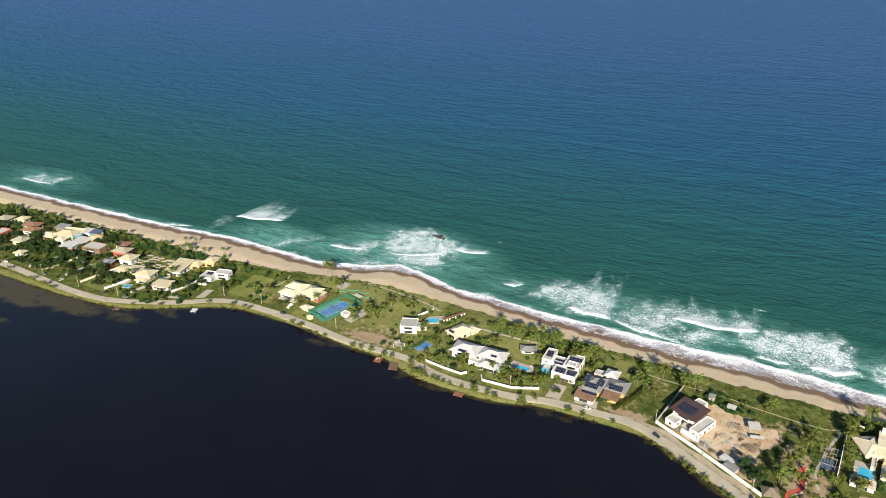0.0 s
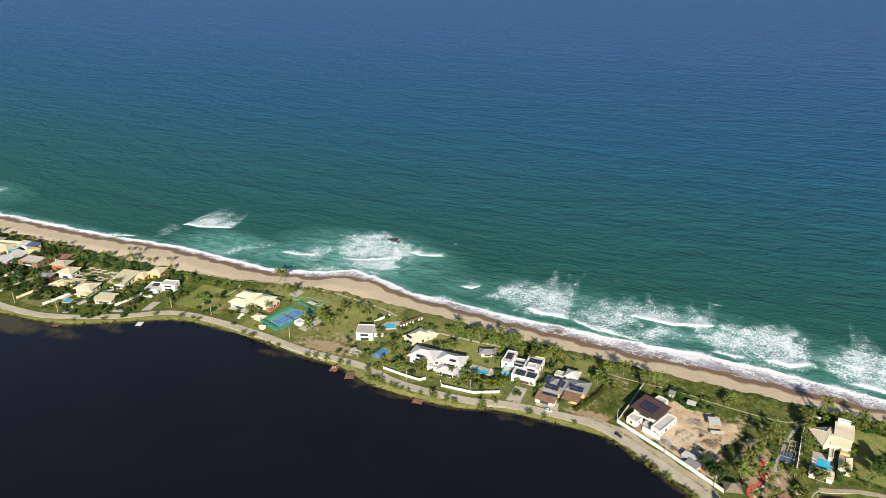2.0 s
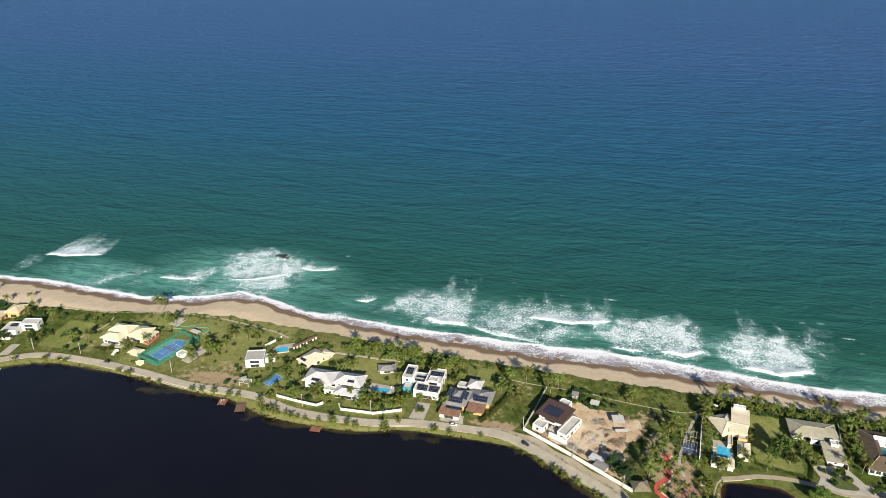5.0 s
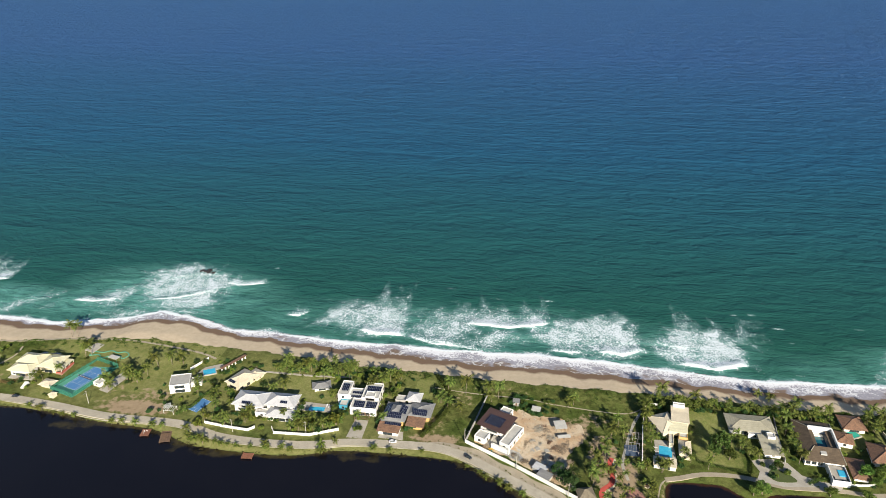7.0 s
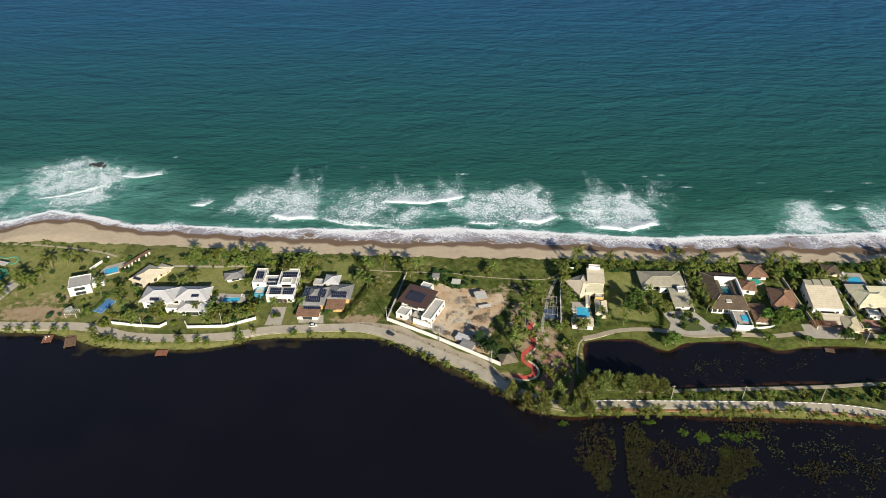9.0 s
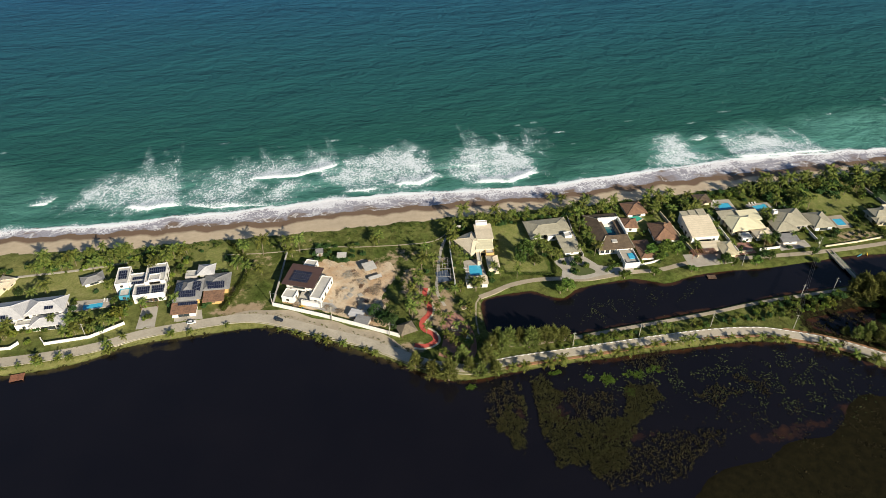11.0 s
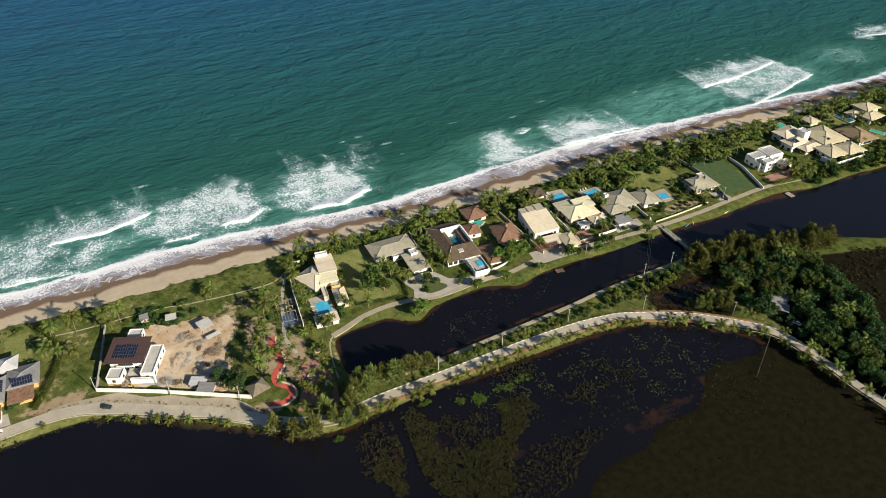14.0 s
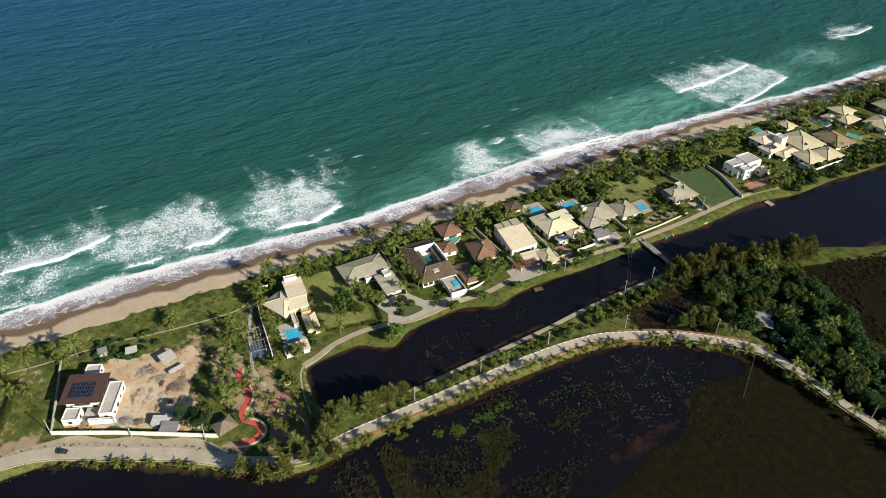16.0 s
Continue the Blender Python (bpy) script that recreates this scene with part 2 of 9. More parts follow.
TYRE = mat("tyre_rubber", (0.015, 0.015, 0.015), (0.02, 0.02, 0.02), 1.0, 0.85, 5.0, 0.1)
PALMLEAF = leaf_mat("palm_fronds", (0.043, 0.069, 0.014), (0.190, 0.202, 0.048))
SMALLPALM = leaf_mat("young_palm_fronds", (0.054, 0.082, 0.014), (0.195, 0.202, 0.046))
TREELEAF = leaf_mat("tree_leaves", (0.034, 0.059, 0.019), (0.056, 0.088, 0.027))
LIMELEAF = leaf_mat("yellow_green_leaves", (0.09, 0.125, 0.020), (0.20, 0.21, 0.04))
SHRUBLEAF = leaf_mat("shrub_leaves", (0.034, 0.058, 0.013), (0.118, 0.148, 0.034))
MARSHLEAF = leaf_mat("marsh_reeds", (0.037, 0.034, 0.015), (0.053, 0.047, 0.021), 0.9)
LILYLEAF = leaf_mat("floating_leaves", (0.030, 0.042, 0.016), (0.085, 0.100, 0.045), 0.5)
VERGELEAF = leaf_mat("dry_grass_tufts", (0.07, 0.08, 0.02), (0.17, 0.16, 0.055), 0.8)
WEEDLEAF = leaf_mat("bright_water_weed", (0.05, 0.10, 0.015), (0.12, 0.18, 0.03), 0.6)
CASULEAF = leaf_mat("casuarina_needles", (0.088, 0.104, 0.028), (0.205, 0.218, 0.062), 0.85)
BANKLEAF = leaf_mat("bright_bank_leaves", (0.075, 0.125, 0.026), (0.185, 0.250, 0.052))
RUSTLEAF = leaf_mat("russet_leaves", (0.085, 0.055, 0.026), (0.190, 0.130, 0.065), 0.8)
BROWNREED = leaf_mat("brown_reeds", (0.034, 0.031, 0.015), (0.066, 0.056, 0.027), 0.8)


# ---- mesh helpers
def link_mesh(name, bm, material, parent=None, smooth=False):
    me = bpy.data.meshes.new(name)
    bm.to_mesh(me)
    bm.free()
    for m in (material if isinstance(material, (list, tuple)) else [material]):
        me.materials.append(m)
    if smooth:
        me.shade_smooth()
    ob = new(name, me)
    ob.parent = parent
    return ob


def part(name, bm, material, parent, label=""):
    return tagged(link_mesh(name, bm, material, parent), label)


def share(name, me, parent, at=(0, 0, 0), turn=0.0):
    """One more object on a mesh that is already built."""
    ob = new(name, me)
    ob.parent = parent
    ob.location, ob.rotation_euler = at, (0, 0, radians(turn))
    return ob


def thing(name, x, y, z, yaw, label, category, group=""):
    ob = new(name)
    ob.empty_display_size = 0.5
    ob.matrix_world = pose(x, y, z, 0, 0, yaw)
    return tagged(ob, label, category, group)


def box(bm, x0, y0, z0, x1, y1, z1, mi=0):
    vs = [bm.verts.new((x, y, z)) for z in (z0, z1) for x, y in ((x0, y0), (x1, y0), (x1, y1), (x0, y1))]
    for q in ((3, 2, 1, 0), (4, 5, 6, 7), (0, 1, 5, 4), (1, 2, 6, 5), (2, 3, 7, 6), (3, 0, 4, 7)):
        bm.faces.new([vs[i] for i in q]).material_index = mi
    return bm


def boxes(*dims):
    bm = bmesh.new()
    for d in dims:
        box(bm, *d)
    return bm


def tube(bm, pts, radii, sides=7):
    """A tapered tube through the points."""
    rings = []
    for i, (p, r) in enumerate(zip(pts, radii)):
        d = (Vector(pts[min(i + 1, len(pts) - 1)]) - Vector(pts[max(i - 1, 0)])).normalized()
        u = d.cross(Vector((0.31, 0.95, 0.05))).normalized()
        v = d.cross(u)
        rings.append([bm.verts.new(Vector(p) + r * (math.cos(a) * u + math.sin(a) * v))
                      for a in (2 * math.pi * k / sides for k in range(sides))])
    for a, b in zip(rings, rings[1:]):
        for k in range(sides):
            bm.faces.new((a[k], a[(k + 1) % sides], b[(k + 1) % sides], b[k]))
    bm.faces.new(rings[0][::-1])
    bm.faces.new(rings[-1])
    return bm


def curve(points, step=3.0):
    """A smooth line through the control points, in even steps."""
    p = np.array(points, float)
    p = np.vstack([2 * p[0] - p[1], p, 2 * p[-1] - p[-2]])
    out = []
    for i in range(1, len(p) - 2):
        n = max(2, int(np.hypot(*(p[i + 1] - p[i])[:2]) / step))
        for u in np.linspace(0, 1, n, endpoint=False):
            a, b, c, d = p[i - 1:i + 3]
            out.append(0.5 * (2 * b + (c - a) * u + (2 * a - 5 * b + 4 * c - d) * u ** 2 + (3 * b - a - 3 * c + d) * u ** 3))
    return np.array(out + [p[-2]])


def offset(line, d):
    t = np.gradient(line, axis=0)
    n = np.stack([-t[:, 1], t[:, 0]], 1) / np.hypot(t[:, 0], t[:, 1])[:, None]
    return line + n * d


# ---- the plan: x along the coast, y out to sea, z up; still water lies at 0
EDGE_X = (-1600, -535, -474, -449, -392, -353, -325, -304, -281, -254, -217, -176, -157, -112, -86, -65, -36, -6, 25, 50, 77, 104, 134, 166, 207, 251, 288, 327, 404, 431, 472, 513, 557, 1600)
EDGE_Y = (428, 441, 446, 447.5, 444, 442, 446, 450, 463, 462, 450, 447, 445, 441.5, 440.5, 439, 436.5, 438.5, 437.5, 437, 436, 433.5, 432.5, 434, 434.5, 434.5, 434.5, 434.5, 437.5, 436, 431.5, 429.5, 430, 425)
VEG_X = (-1600, -560, -410, -364, -314, -273, -230, -186, -148, -112, -76, -6, 60, 150, 260, 350, 470, 580, 1600)
VEG_Y = (404, 408, 412, 416, 427, 432, 430, 428, 424, 421, 420, 417, 417, 414, 416, 416, 412, 410, 408)
LAGOON = curve([(-1600, 296), (-700, 302), (-571, 304), (-500, 304), (-441, 309), (-412, 321), (-387, 336), (-356, 350), (-312, 351),
                (-280, 349), (-248, 345), (-218, 343), (-197, 335), (-184, 333), (-157, 332), (-131, 334), (-117, 339), (-102, 342),
                (-60, 343), (-41, 341), (-22, 331), (-4, 320), (13, 308), (25, 299), (36, 291), (50, 288.5), (75, 290),
                (130, 289.5), (192, 286.5), (218, 275.5), (240, 260.5), (250, 248.5), (255, 234), (256, 215), (257, 195), (259, 150), (262, 0), (265, -500)], 7.0)
CANAL_N = curve([(64, 336), (67, 342), (81, 344), (94, 344), (100, 339), (109, 335), (118, 341), (136, 343), (152, 343), (167, 336), (180, 339),
                 (202, 340), (230, 338), (279, 339), (305, 337), (325, 338), (360, 340), (389, 334), (428, 334), (469, 331), (700, 326), (1600, 320)], 7.0)
CANAL_S = curve([(63, 320), (67, 312), (93, 308), (135, 310), (175, 312), (212, 315), (264, 316), (284, 316), (300, 310), (318, 303), (340, 297),
                 (362, 287), (386, 275), (450, 258), (800, 240), (1600, 230)], 7.0)
LAGOON_POLY = np.vstack([LAGOON, [(-1600, -500)]])
CANAL_POLY = np.vstack([CANAL_N, CANAL_S[::-1]])
POND = curve([(223, 297), (241, 298), (258, 300), (268, 293), (250, 287), (239, 280), (224, 290), (223, 297)], 5.0)
ROAD = curve([(-1600, 310), (-700, 315), (-592, 318), (-541, 315), (-488, 312), (-449, 316), (-406, 334), (-371, 355), (-332, 358), (-290, 355), (-253, 350),
              (-213, 350), (-199, 348), (-178, 342), (-150, 341), (-126, 343), (-106, 348), (-85, 350), (-61, 351), (-48, 349), (-36, 344),
              (-17, 333), (1, 323), (15, 313), (30, 302), (49, 295), (72, 296), (99, 296), (160, 296), (192, 293), (209, 287), (231, 275),
              (251, 258), (260, 247), (263, 234), (265, 220), (266, 205), (268, 190), (272, 150), (276, 60), (280, -300)], 3.0)


def line_dist(px, py, poly, closed=False):
    a = np.asarray(poly)
    b = np.roll(a, -1, 0) if closed else a[1:]
    a = a if closed else a[:-1]
    best = np.full(px.shape, 1e9)
    for (ax, ay), (bx, by) in zip(a, b):
        dx, dy = bx - ax, by - ay
        u = np.clip(((px - ax) * dx + (py - ay) * dy) / (dx * dx + dy * dy + 1e-9), 0, 1)
        best = np.minimum(best, (px - ax - u * dx) ** 2 + (py - ay - u * dy) ** 2)
    return np.sqrt(best)


def within(px, py, poly):
    a = np.asarray(poly)
    b = np.roll(a, -1, 0)
    ins = np.zeros(px.shape, bool)
    for (ax, ay), (bx, by) in zip(a, b):
        if ay != by:
            ins ^= ((ay > py) != (by > py)) & (px < (bx - ax) * (py - ay) / (by - ay) + ax)
    return ins


def ripple(px, py, s, seed=0.0):
    return (np.sin(px * s + 1.7 * np.sin(py * s * 0.6 + seed)) + np.sin(px * s * 2.3 + py * s * 1.1 + seed * 2)
            + np.sin(px * s * 0.43 - py * s * 0.9 + 2 + seed)) / 3


def edge_y(px):
    return np.interp(px, EDGE_X, EDGE_Y) + 1.0 * np.sin(px * 0.19) + 0.7 * np.sin(px * 0.43 + 1)


def sea_y(px):
    return edge_y(np.asarray(px, float)) - 0.5


def veg_y(px):
    return np.interp(px, VEG_X, VEG_Y) + 0.9 * np.sin(np.asarray(px) * 0.23) + 0.6 * np.sin(np.asarray(px) * 0.61 + 1)


SHORES = {}


def shore(px, py):
    """Metres inland from the still water of lagoon and canal; below zero on the water."""
    key = (len(px), float(px[0]), float(py[-1]))
    if key in SHORES:
        return SHORES[key]
    d1 = line_dist(px, py, LAGOON) * np.where(within(px, py, LAGOON_POLY), -1, 1)
    d2 = line_dist(px, py, CANAL_POLY, True) * np.where(within(px, py, CANAL_POLY), -1, 1)
    d3 = line_dist(px, py, POND) * np.where(within(px, py, POND), -1, 1)
    SHORES[key] = np.minimum(np.minimum(d1, d2), d3)
    return SHORES[key]


def marsh(px, py):
    """How far the silted south-east corner of the lagoon rises: one on dry mud, nought on open water."""
    edge = 236 + 8 * ripple(px, py, 0.06) + np.clip((px - 190) * 0.45, 0, 14) - np.clip((150 - px) * 0.5, 0, 60)
    return np.clip((edge - py) / 9, 0, 1) * np.clip((px - 90) / 20, 0, 1)


def height(px, py):
    px, py = np.asarray(px, float), np.asarray(py, float)
    land = 1.0 + 1.1 * np.clip((py - 392) / 25, 0, 1) + 0.06 * ripple(px, py, 0.07) * np.clip((py - 362) / 12, 0, 1)
    still = np.clip((shore(px, py) + 0.5 * ripple(px, py, 0.33)) * 0.28, -1.4, 9)
    still = np.where((py < 262) & (still < 0), np.maximum(still, -1.2 + 1.32 * marsh(px, py)), still)
    run = sea_y(px) - py
    beach = np.where(run > 0, run * 0.095, run * 0.06)
    return np.clip(np.minimum(np.minimum(land, still), beach), -4, 9)


def grid_mesh(name, xs, ys, zfun, layers, material):
    gx, gy = np.meshgrid(xs, ys)
    px, py = gx.ravel(), gy.ravel()
    co = np.stack([px, py, zfun(px, py)], 1)
    nx, ny = len(xs), len(ys)
    i = (np.arange(ny - 1)[:, None] * nx + np.arange(nx - 1)[None]).ravel()
    quads = np.stack([i, i + 1, i + nx + 1, i + nx], 1)
    me = bpy.data.meshes.new(name)
    me.from_pydata(co, [], quads)
    for key, fun in layers.items():
        me.attributes.new(key, "FLOAT", "POINT").data.foreach_set("value", fun(px, py).astype(np.float32))
    me.materials.append(material)
    me.shade_smooth()
    return new(name, me)


# ---- ground, one sheet from the lagoon's bed over the spit to the sea's bed
def ground_material():
    m, nt, bs = shader("coastal_ground")
    co = coords(nt, "world")
    n1, n2, n3 = ntex(nt, co, 0.045, 5.0), ntex(nt, co, 0.3, 6.0), ntex(nt, co, 1.1, 5.0, 0.7)
    grass = mixc(nt, ramp(nt, n1, (0.35, 0.0), (0.65, 1.0)), (0.066, 0.097, 0.021), (0.138, 0.146, 0.046))
    grass = mixc(nt, 0.85, grass, ramp(nt, n2, (0.3, 0.35), (0.62, 1.2)), "MULTIPLY")
    sand = mixc(nt, ramp(nt, n2, (0.3, 0.0), (0.7, 1.0)), (0.485, 0.395, 0.28), (0.58, 0.48, 0.345))
    soil = mixc(nt, ramp(nt, n2, (0.3, 0.0), (0.7, 1.0)), (0.27, 0.20, 0.125), (0.35, 0.27, 0.175))
    bed = mixc(nt, ramp(nt, n2, (0.3, 0.0), (0.7, 1.0)), (0.007, 0.0068, 0.0035), (0.015, 0.013, 0.006))
    turf = mixc(nt, ramp(nt, n2, (0.3, 0.0), (0.7, 1.0)), (0.135, 0.170, 0.044), (0.225, 0.225, 0.084))
    turf = mixc(nt, 0.5, turf, ramp(nt, n1, (0.3, 0.6), (0.7, 1.25)), "MULTIPLY")
    grass = mixc(nt, ramp(nt, attr(nt, "lawn"), (0.35, 0.0), (0.65, 1.0)), grass, turf)
    dry = mixc(nt, ramp(nt, n2, (0.3, 0.0), (0.7, 1.0)), (0.100, 0.118, 0.030), (0.185, 0.178, 0.056))
    grass = mixc(nt, ramp(nt, calc(nt, "ADD", attr(nt, "verge"), calc(nt, "MULTIPLY", calc(nt, "SUBTRACT", n2, 0.5), 0.5)), (0.35, 0.0), (0.7, 1.0)), grass, dry)
    # paler grass: sunlight thrown back by the western plots, put into the colour
    straw = mixc(nt, ramp(nt, n2, (0.3, 0.0), (0.7, 1.0)), (0.162, 0.176, 0.056), (0.262, 0.250, 0.104))
    grass = mixc(nt, calc(nt, "MULTIPLY", attr(nt, "straw"), ramp(nt, n1, (0.3, 0.25), (0.7, 0.8))), grass, straw)
    grass = mixc(nt, 0.6, grass, ramp(nt, n3, (0.25, 0.4), (0.65, 1.25)), "MULTIPLY")
    # bare patches break the grass up
    bare = calc(nt, "ADD", attr(nt, "soil"), calc(nt, "MULTIPLY", calc(nt, "SUBTRACT", n2, 0.5), 1.3))
    col = mixc(nt, ramp(nt, bare, (0.42, 0.0), (0.62, 1.0)), grass, soil)
    mud = calc(nt, "ADD", attr(nt, "mud"), calc(nt, "MULTIPLY", calc(nt, "SUBTRACT", n2, 0.5), 0.8))
    col = mixc(nt, ramp(nt, mud, (0.4, 0.0), (0.6, 1.0)), col, bed)
    sandy = calc(nt, "ADD", attr(nt, "sand"), calc(nt, "MULTIPLY", calc(nt, "SUBTRACT", n2, 0.5), 0.5))
    col = mixc(nt, ramp(nt, sandy, (0.45, 0.0), (0.55, 1.0)), col, sand)
    wet = calc(nt, "ADD", attr(nt, "wet"), calc(nt, "MULTIPLY", calc(nt, "SUBTRACT", n1, 0.5), 0.8))
    col = mixc(nt, ramp(nt, wet, (0.4, 0.0), (0.62, 1.0)), col, (0.19, 0.13, 0.088))
    nt.links.new(col, bs.inputs["Base Color"])
    nt.links.new(ramp(nt, wet, (0.4, 0.95), (0.7, 0.55)), bs.inputs["Roughness"])
    bs.inputs["Specular IOR Level"].default_value = 0.03
    bump(nt, bs, n3, 0.5, 0.25)
    return m


def lay_sand(px, py):
    return np.clip(0.5 + (py - veg_y(px)) / 3.0, 0, 1)


def lay_wet(px, py):
    return np.clip(1 - (sea_y(px) - py - 1.0) / 12.0, 0, 1)


def lay_soil(px, py):
    """Worn ground: the empty plot, the vacant lots' tracks, the park."""
    out = 0.12 + 0 * px
    for x, y, rx, ry, v in ((24, 313, 8, 5, 0.7), (42, 344, 11, 14, 0.75), (-240, 360, 26, 8, 0.75), (-252, 368, 9, 4, 0.5), (40, 336, 13, 15, 0.7), (34, 358, 9, 18, 0.7), (-48, 396, 12, 9, 0.42), (-20, 408, 40, 5, 0.35), (-345, 385, 16, 14, 0.35), (64, 330, 3, 18, 0.5), (20, 376, 10, 12, 0.6), (-58, 357, 16, 6, 0.7),
                            (-520, 335, 60, 14, 0.3), (262, 250, 14, 18, 0.4), (270, 262, 12, 14, 0.4), (395, 346, 12, 5, 0.5), (294, 355, 20, 7, 0.55),
                            (-262, 385, 14, 18, 0.42), (-235, 372, 16, 10, 0.5), (52, 372, 8, 22, 0.5), (-60, 372, 9, 12, 0.4), (-345, 372, 10, 8, 0.4), (30, 388, 12, 8, 0.5)):
        out = np.maximum(out, v * np.clip(1.5 - np.hypot((px - x) / rx, (py - y) / ry), 0, 1))
    return out


LAWNS = ((-330, -212, 408, 431), (-262, -228, 374, 410), (84, 108, 358, 404), (-146, -124, 382, 404), (-182, -146, 381, 404), (-310, -270, 404, 428), (-312, -296, 360, 372), (282, 318, 378, 402),
         (-150, -112, 352, 360), (-206, -190, 358, 376), (160, 180, 384, 396), (186, 194, 366, 400), (464, 482, 386, 402), (-492, -466, 322, 338), (-452, -440, 340, 372), (-380, -338, 366, 400),
         (140, 152, 347, 356), (480, 500, 348, 364), (-78, -66, 388, 412), (-215, -196, 340, 344))


def lay_lawn(px, py):
    out = 0 * px
    for x0, x1, y0, y1 in LAWNS:
        out = np.maximum(out, np.clip(0.5 + np.minimum(np.minimum(px - x0, x1 - px), np.minimum(py - y0, y1 - py)) / 2.5, 0, 1))
    return out


def lay_verge(px, py):
    """Dry, pale grass along the water."""
    d = shore(px, py)
    edge = np.interp(px, LAGOON[:, 0], LAGOON[:, 1])
    return np.clip(np.minimum(d - 0.4, np.where(px > 40, 5.0, 7.5) - d) / 1.5, 0, 1) * (py < edge + 12) * (px < 235)


def lay_sunlit_straw(px, py):
    """Backscattered sun on the plots west of the building yard, painted as paler grass; the dry verge too."""
    return np.clip((px + 345) / 30, 0, 1) * np.clip((-48 - px) / 30, 0, 1) * (0.75 + 0.35 * ripple(px, py, 0.05, 2.0)) + 0.8 * lay_verge(px, py)


def lay_mud(px, py):
    boggy = np.maximum(np.clip(np.minimum(px - 214, 262 - px) / 6, 0, 1) * np.clip(np.minimum(py - 264, 314 - py) / 4, 0, 1), np.clip(np.minimum(px - 228, 262 - px) / 6, 0, 1) * np.clip(np.minimum(py - 215, 262 - py) / 6, 0, 1))
    boggy = np.maximum(0.60 * boggy, 0.8 * np.clip((px - 308) / 8, 0, 1) * np.clip((288 - 0.32 * (px - 320) - py) / 4, 0, 1))
    boggy = np.maximum(boggy, 0.58 * np.clip((px - 262) / 4, 0, 1) * np.clip((312 - px) / 6, 0, 1) * np.clip((312 - py) / 4, 0, 1))
    wetland = np.maximum(boggy, np.where(py < 262, marsh(px, py), 0))
    return np.clip(np.maximum(wetland, np.clip(0.55 - shore(px, py) / 3.0, 0, 1) * (py < 345)), 0, 1)


def stretch(lo, hi, step, far_lo, far_hi, n=14):
    a = lo - (np.linspace(0, 1, n) ** 2 * (lo - far_lo))[::-1][:-1]
    b = hi + (np.linspace(0, 1, n) ** 2 * (far_hi - hi))[1:]
    return np.concatenate([a, np.arange(lo, hi, step), b])


xs = stretch(-700, 620, 2.6, -4500, 4500)
ys = np.concatenate([-500 - np.linspace(1, 0, 8)[:-1] ** 2 * 3500, np.arange(-500, 180, 40), np.arange(180, 280, 3.0), np.arange(280, 470, 2.0), np.array([480, 510, 600, 800])])
ground = grid_mesh("ground", xs, ys, height, dict(sand=lay_sand, wet=lay_wet, soil=lay_soil, mud=lay_mud, lawn=lay_lawn, verge=lay_verge, straw=lay_sunlit_straw), ground_material())
LEVEL = np.empty(len(xs) * len(ys) * 3)
ground.data.vertices.foreach_get("co", LEVEL)
LEVEL = LEVEL.reshape(len(ys), len(xs), 3)[:, :, 2]


def gz(x, y):
    """The ground's height at one place."""
    i, j = np.searchsorted(xs, x) - 1, np.searchsorted(ys, y) - 1
    u, v = (x - xs[i]) / (xs[i + 1] - xs[i]), (y - ys[j]) / (ys[j + 1] - ys[j])
    return float((LEVEL[j, i] * (1 - u) + LEVEL[j, i + 1] * u) * (1 - v) + (LEVEL[j + 1, i] * (1 - u) + LEVEL[j + 1, i + 1] * u) * v)


tagged(ground, "sandy coastal spit with patchy grass and a pale beach", "ground", kind="structure")


# ---- water
# where the wash up the beach breaks
BREAK_X = (-1600, -535, -474, -450, -392, -353, -325, -305, -284, -256, -220, -178, -157, -112, -86, -65, -35, -4, 28, 54, 85, 110, 139, 172, 216, 258, 301, 344, 404, 446, 551, 1600)
BREAK_Y = (436, 445, 450, 453, 449, 447, 453, 458, 472, 468, 455, 454, 451, 450, 452, 451, 450, 453, 453, 450, 447, 445, 443.5, 446, 448.5, 450, 450, 448, 444, 441, 436, 433)
# drifting fields of foam: strength, outline
SURF_WEST = ((0.42, ((-489, 461), (-480, 464), (-482, 486), (-496, 487))), (0.34, ((-379, 462), (-379, 488), (-368, 472))), (0.40, ((-420, 462), (-392, 490), (-372, 492), (-396, 458))),
             (0.55, ((-321, 502), (-324, 533), (-299, 556), (-264, 542), (-248, 522), (-250, 492), (-267, 474), (-304, 483))),
             (0.46, ((-332, 461), (-285, 478), (-253, 477), (-258, 468), (-316, 452))), (0.40, ((-345, 468), (-338, 500), (-318, 520), (-322, 480))),
             (0.52, ((-168, 475), (-151, 507), (-122, 507), (-95, 497), (-97, 467), (-130, 465), (-149, 474))))
SURF_MID = ((0.50, ((-94, 463), (-90, 493), (-65, 512), (-46, 498), (-50, 470), (-62, 458))), (0.56, ((-52, 461), (-39, 478), (-20, 478), (-16, 472), (-40, 458))),
            (0.66, ((-10, 487), (17, 506), (55, 515), (67, 475), (57, 463), (27, 462), (3, 464))), (0.36, ((-80, 464), (-75, 482), (-60, 480), (-55, 464))),
            (0.66, ((73, 483), (98, 503), (122, 508), (126, 490), (134, 462), (112, 453), (87, 457))), (0.30, ((139, 525), (154, 517), (146, 481), (130, 489))))
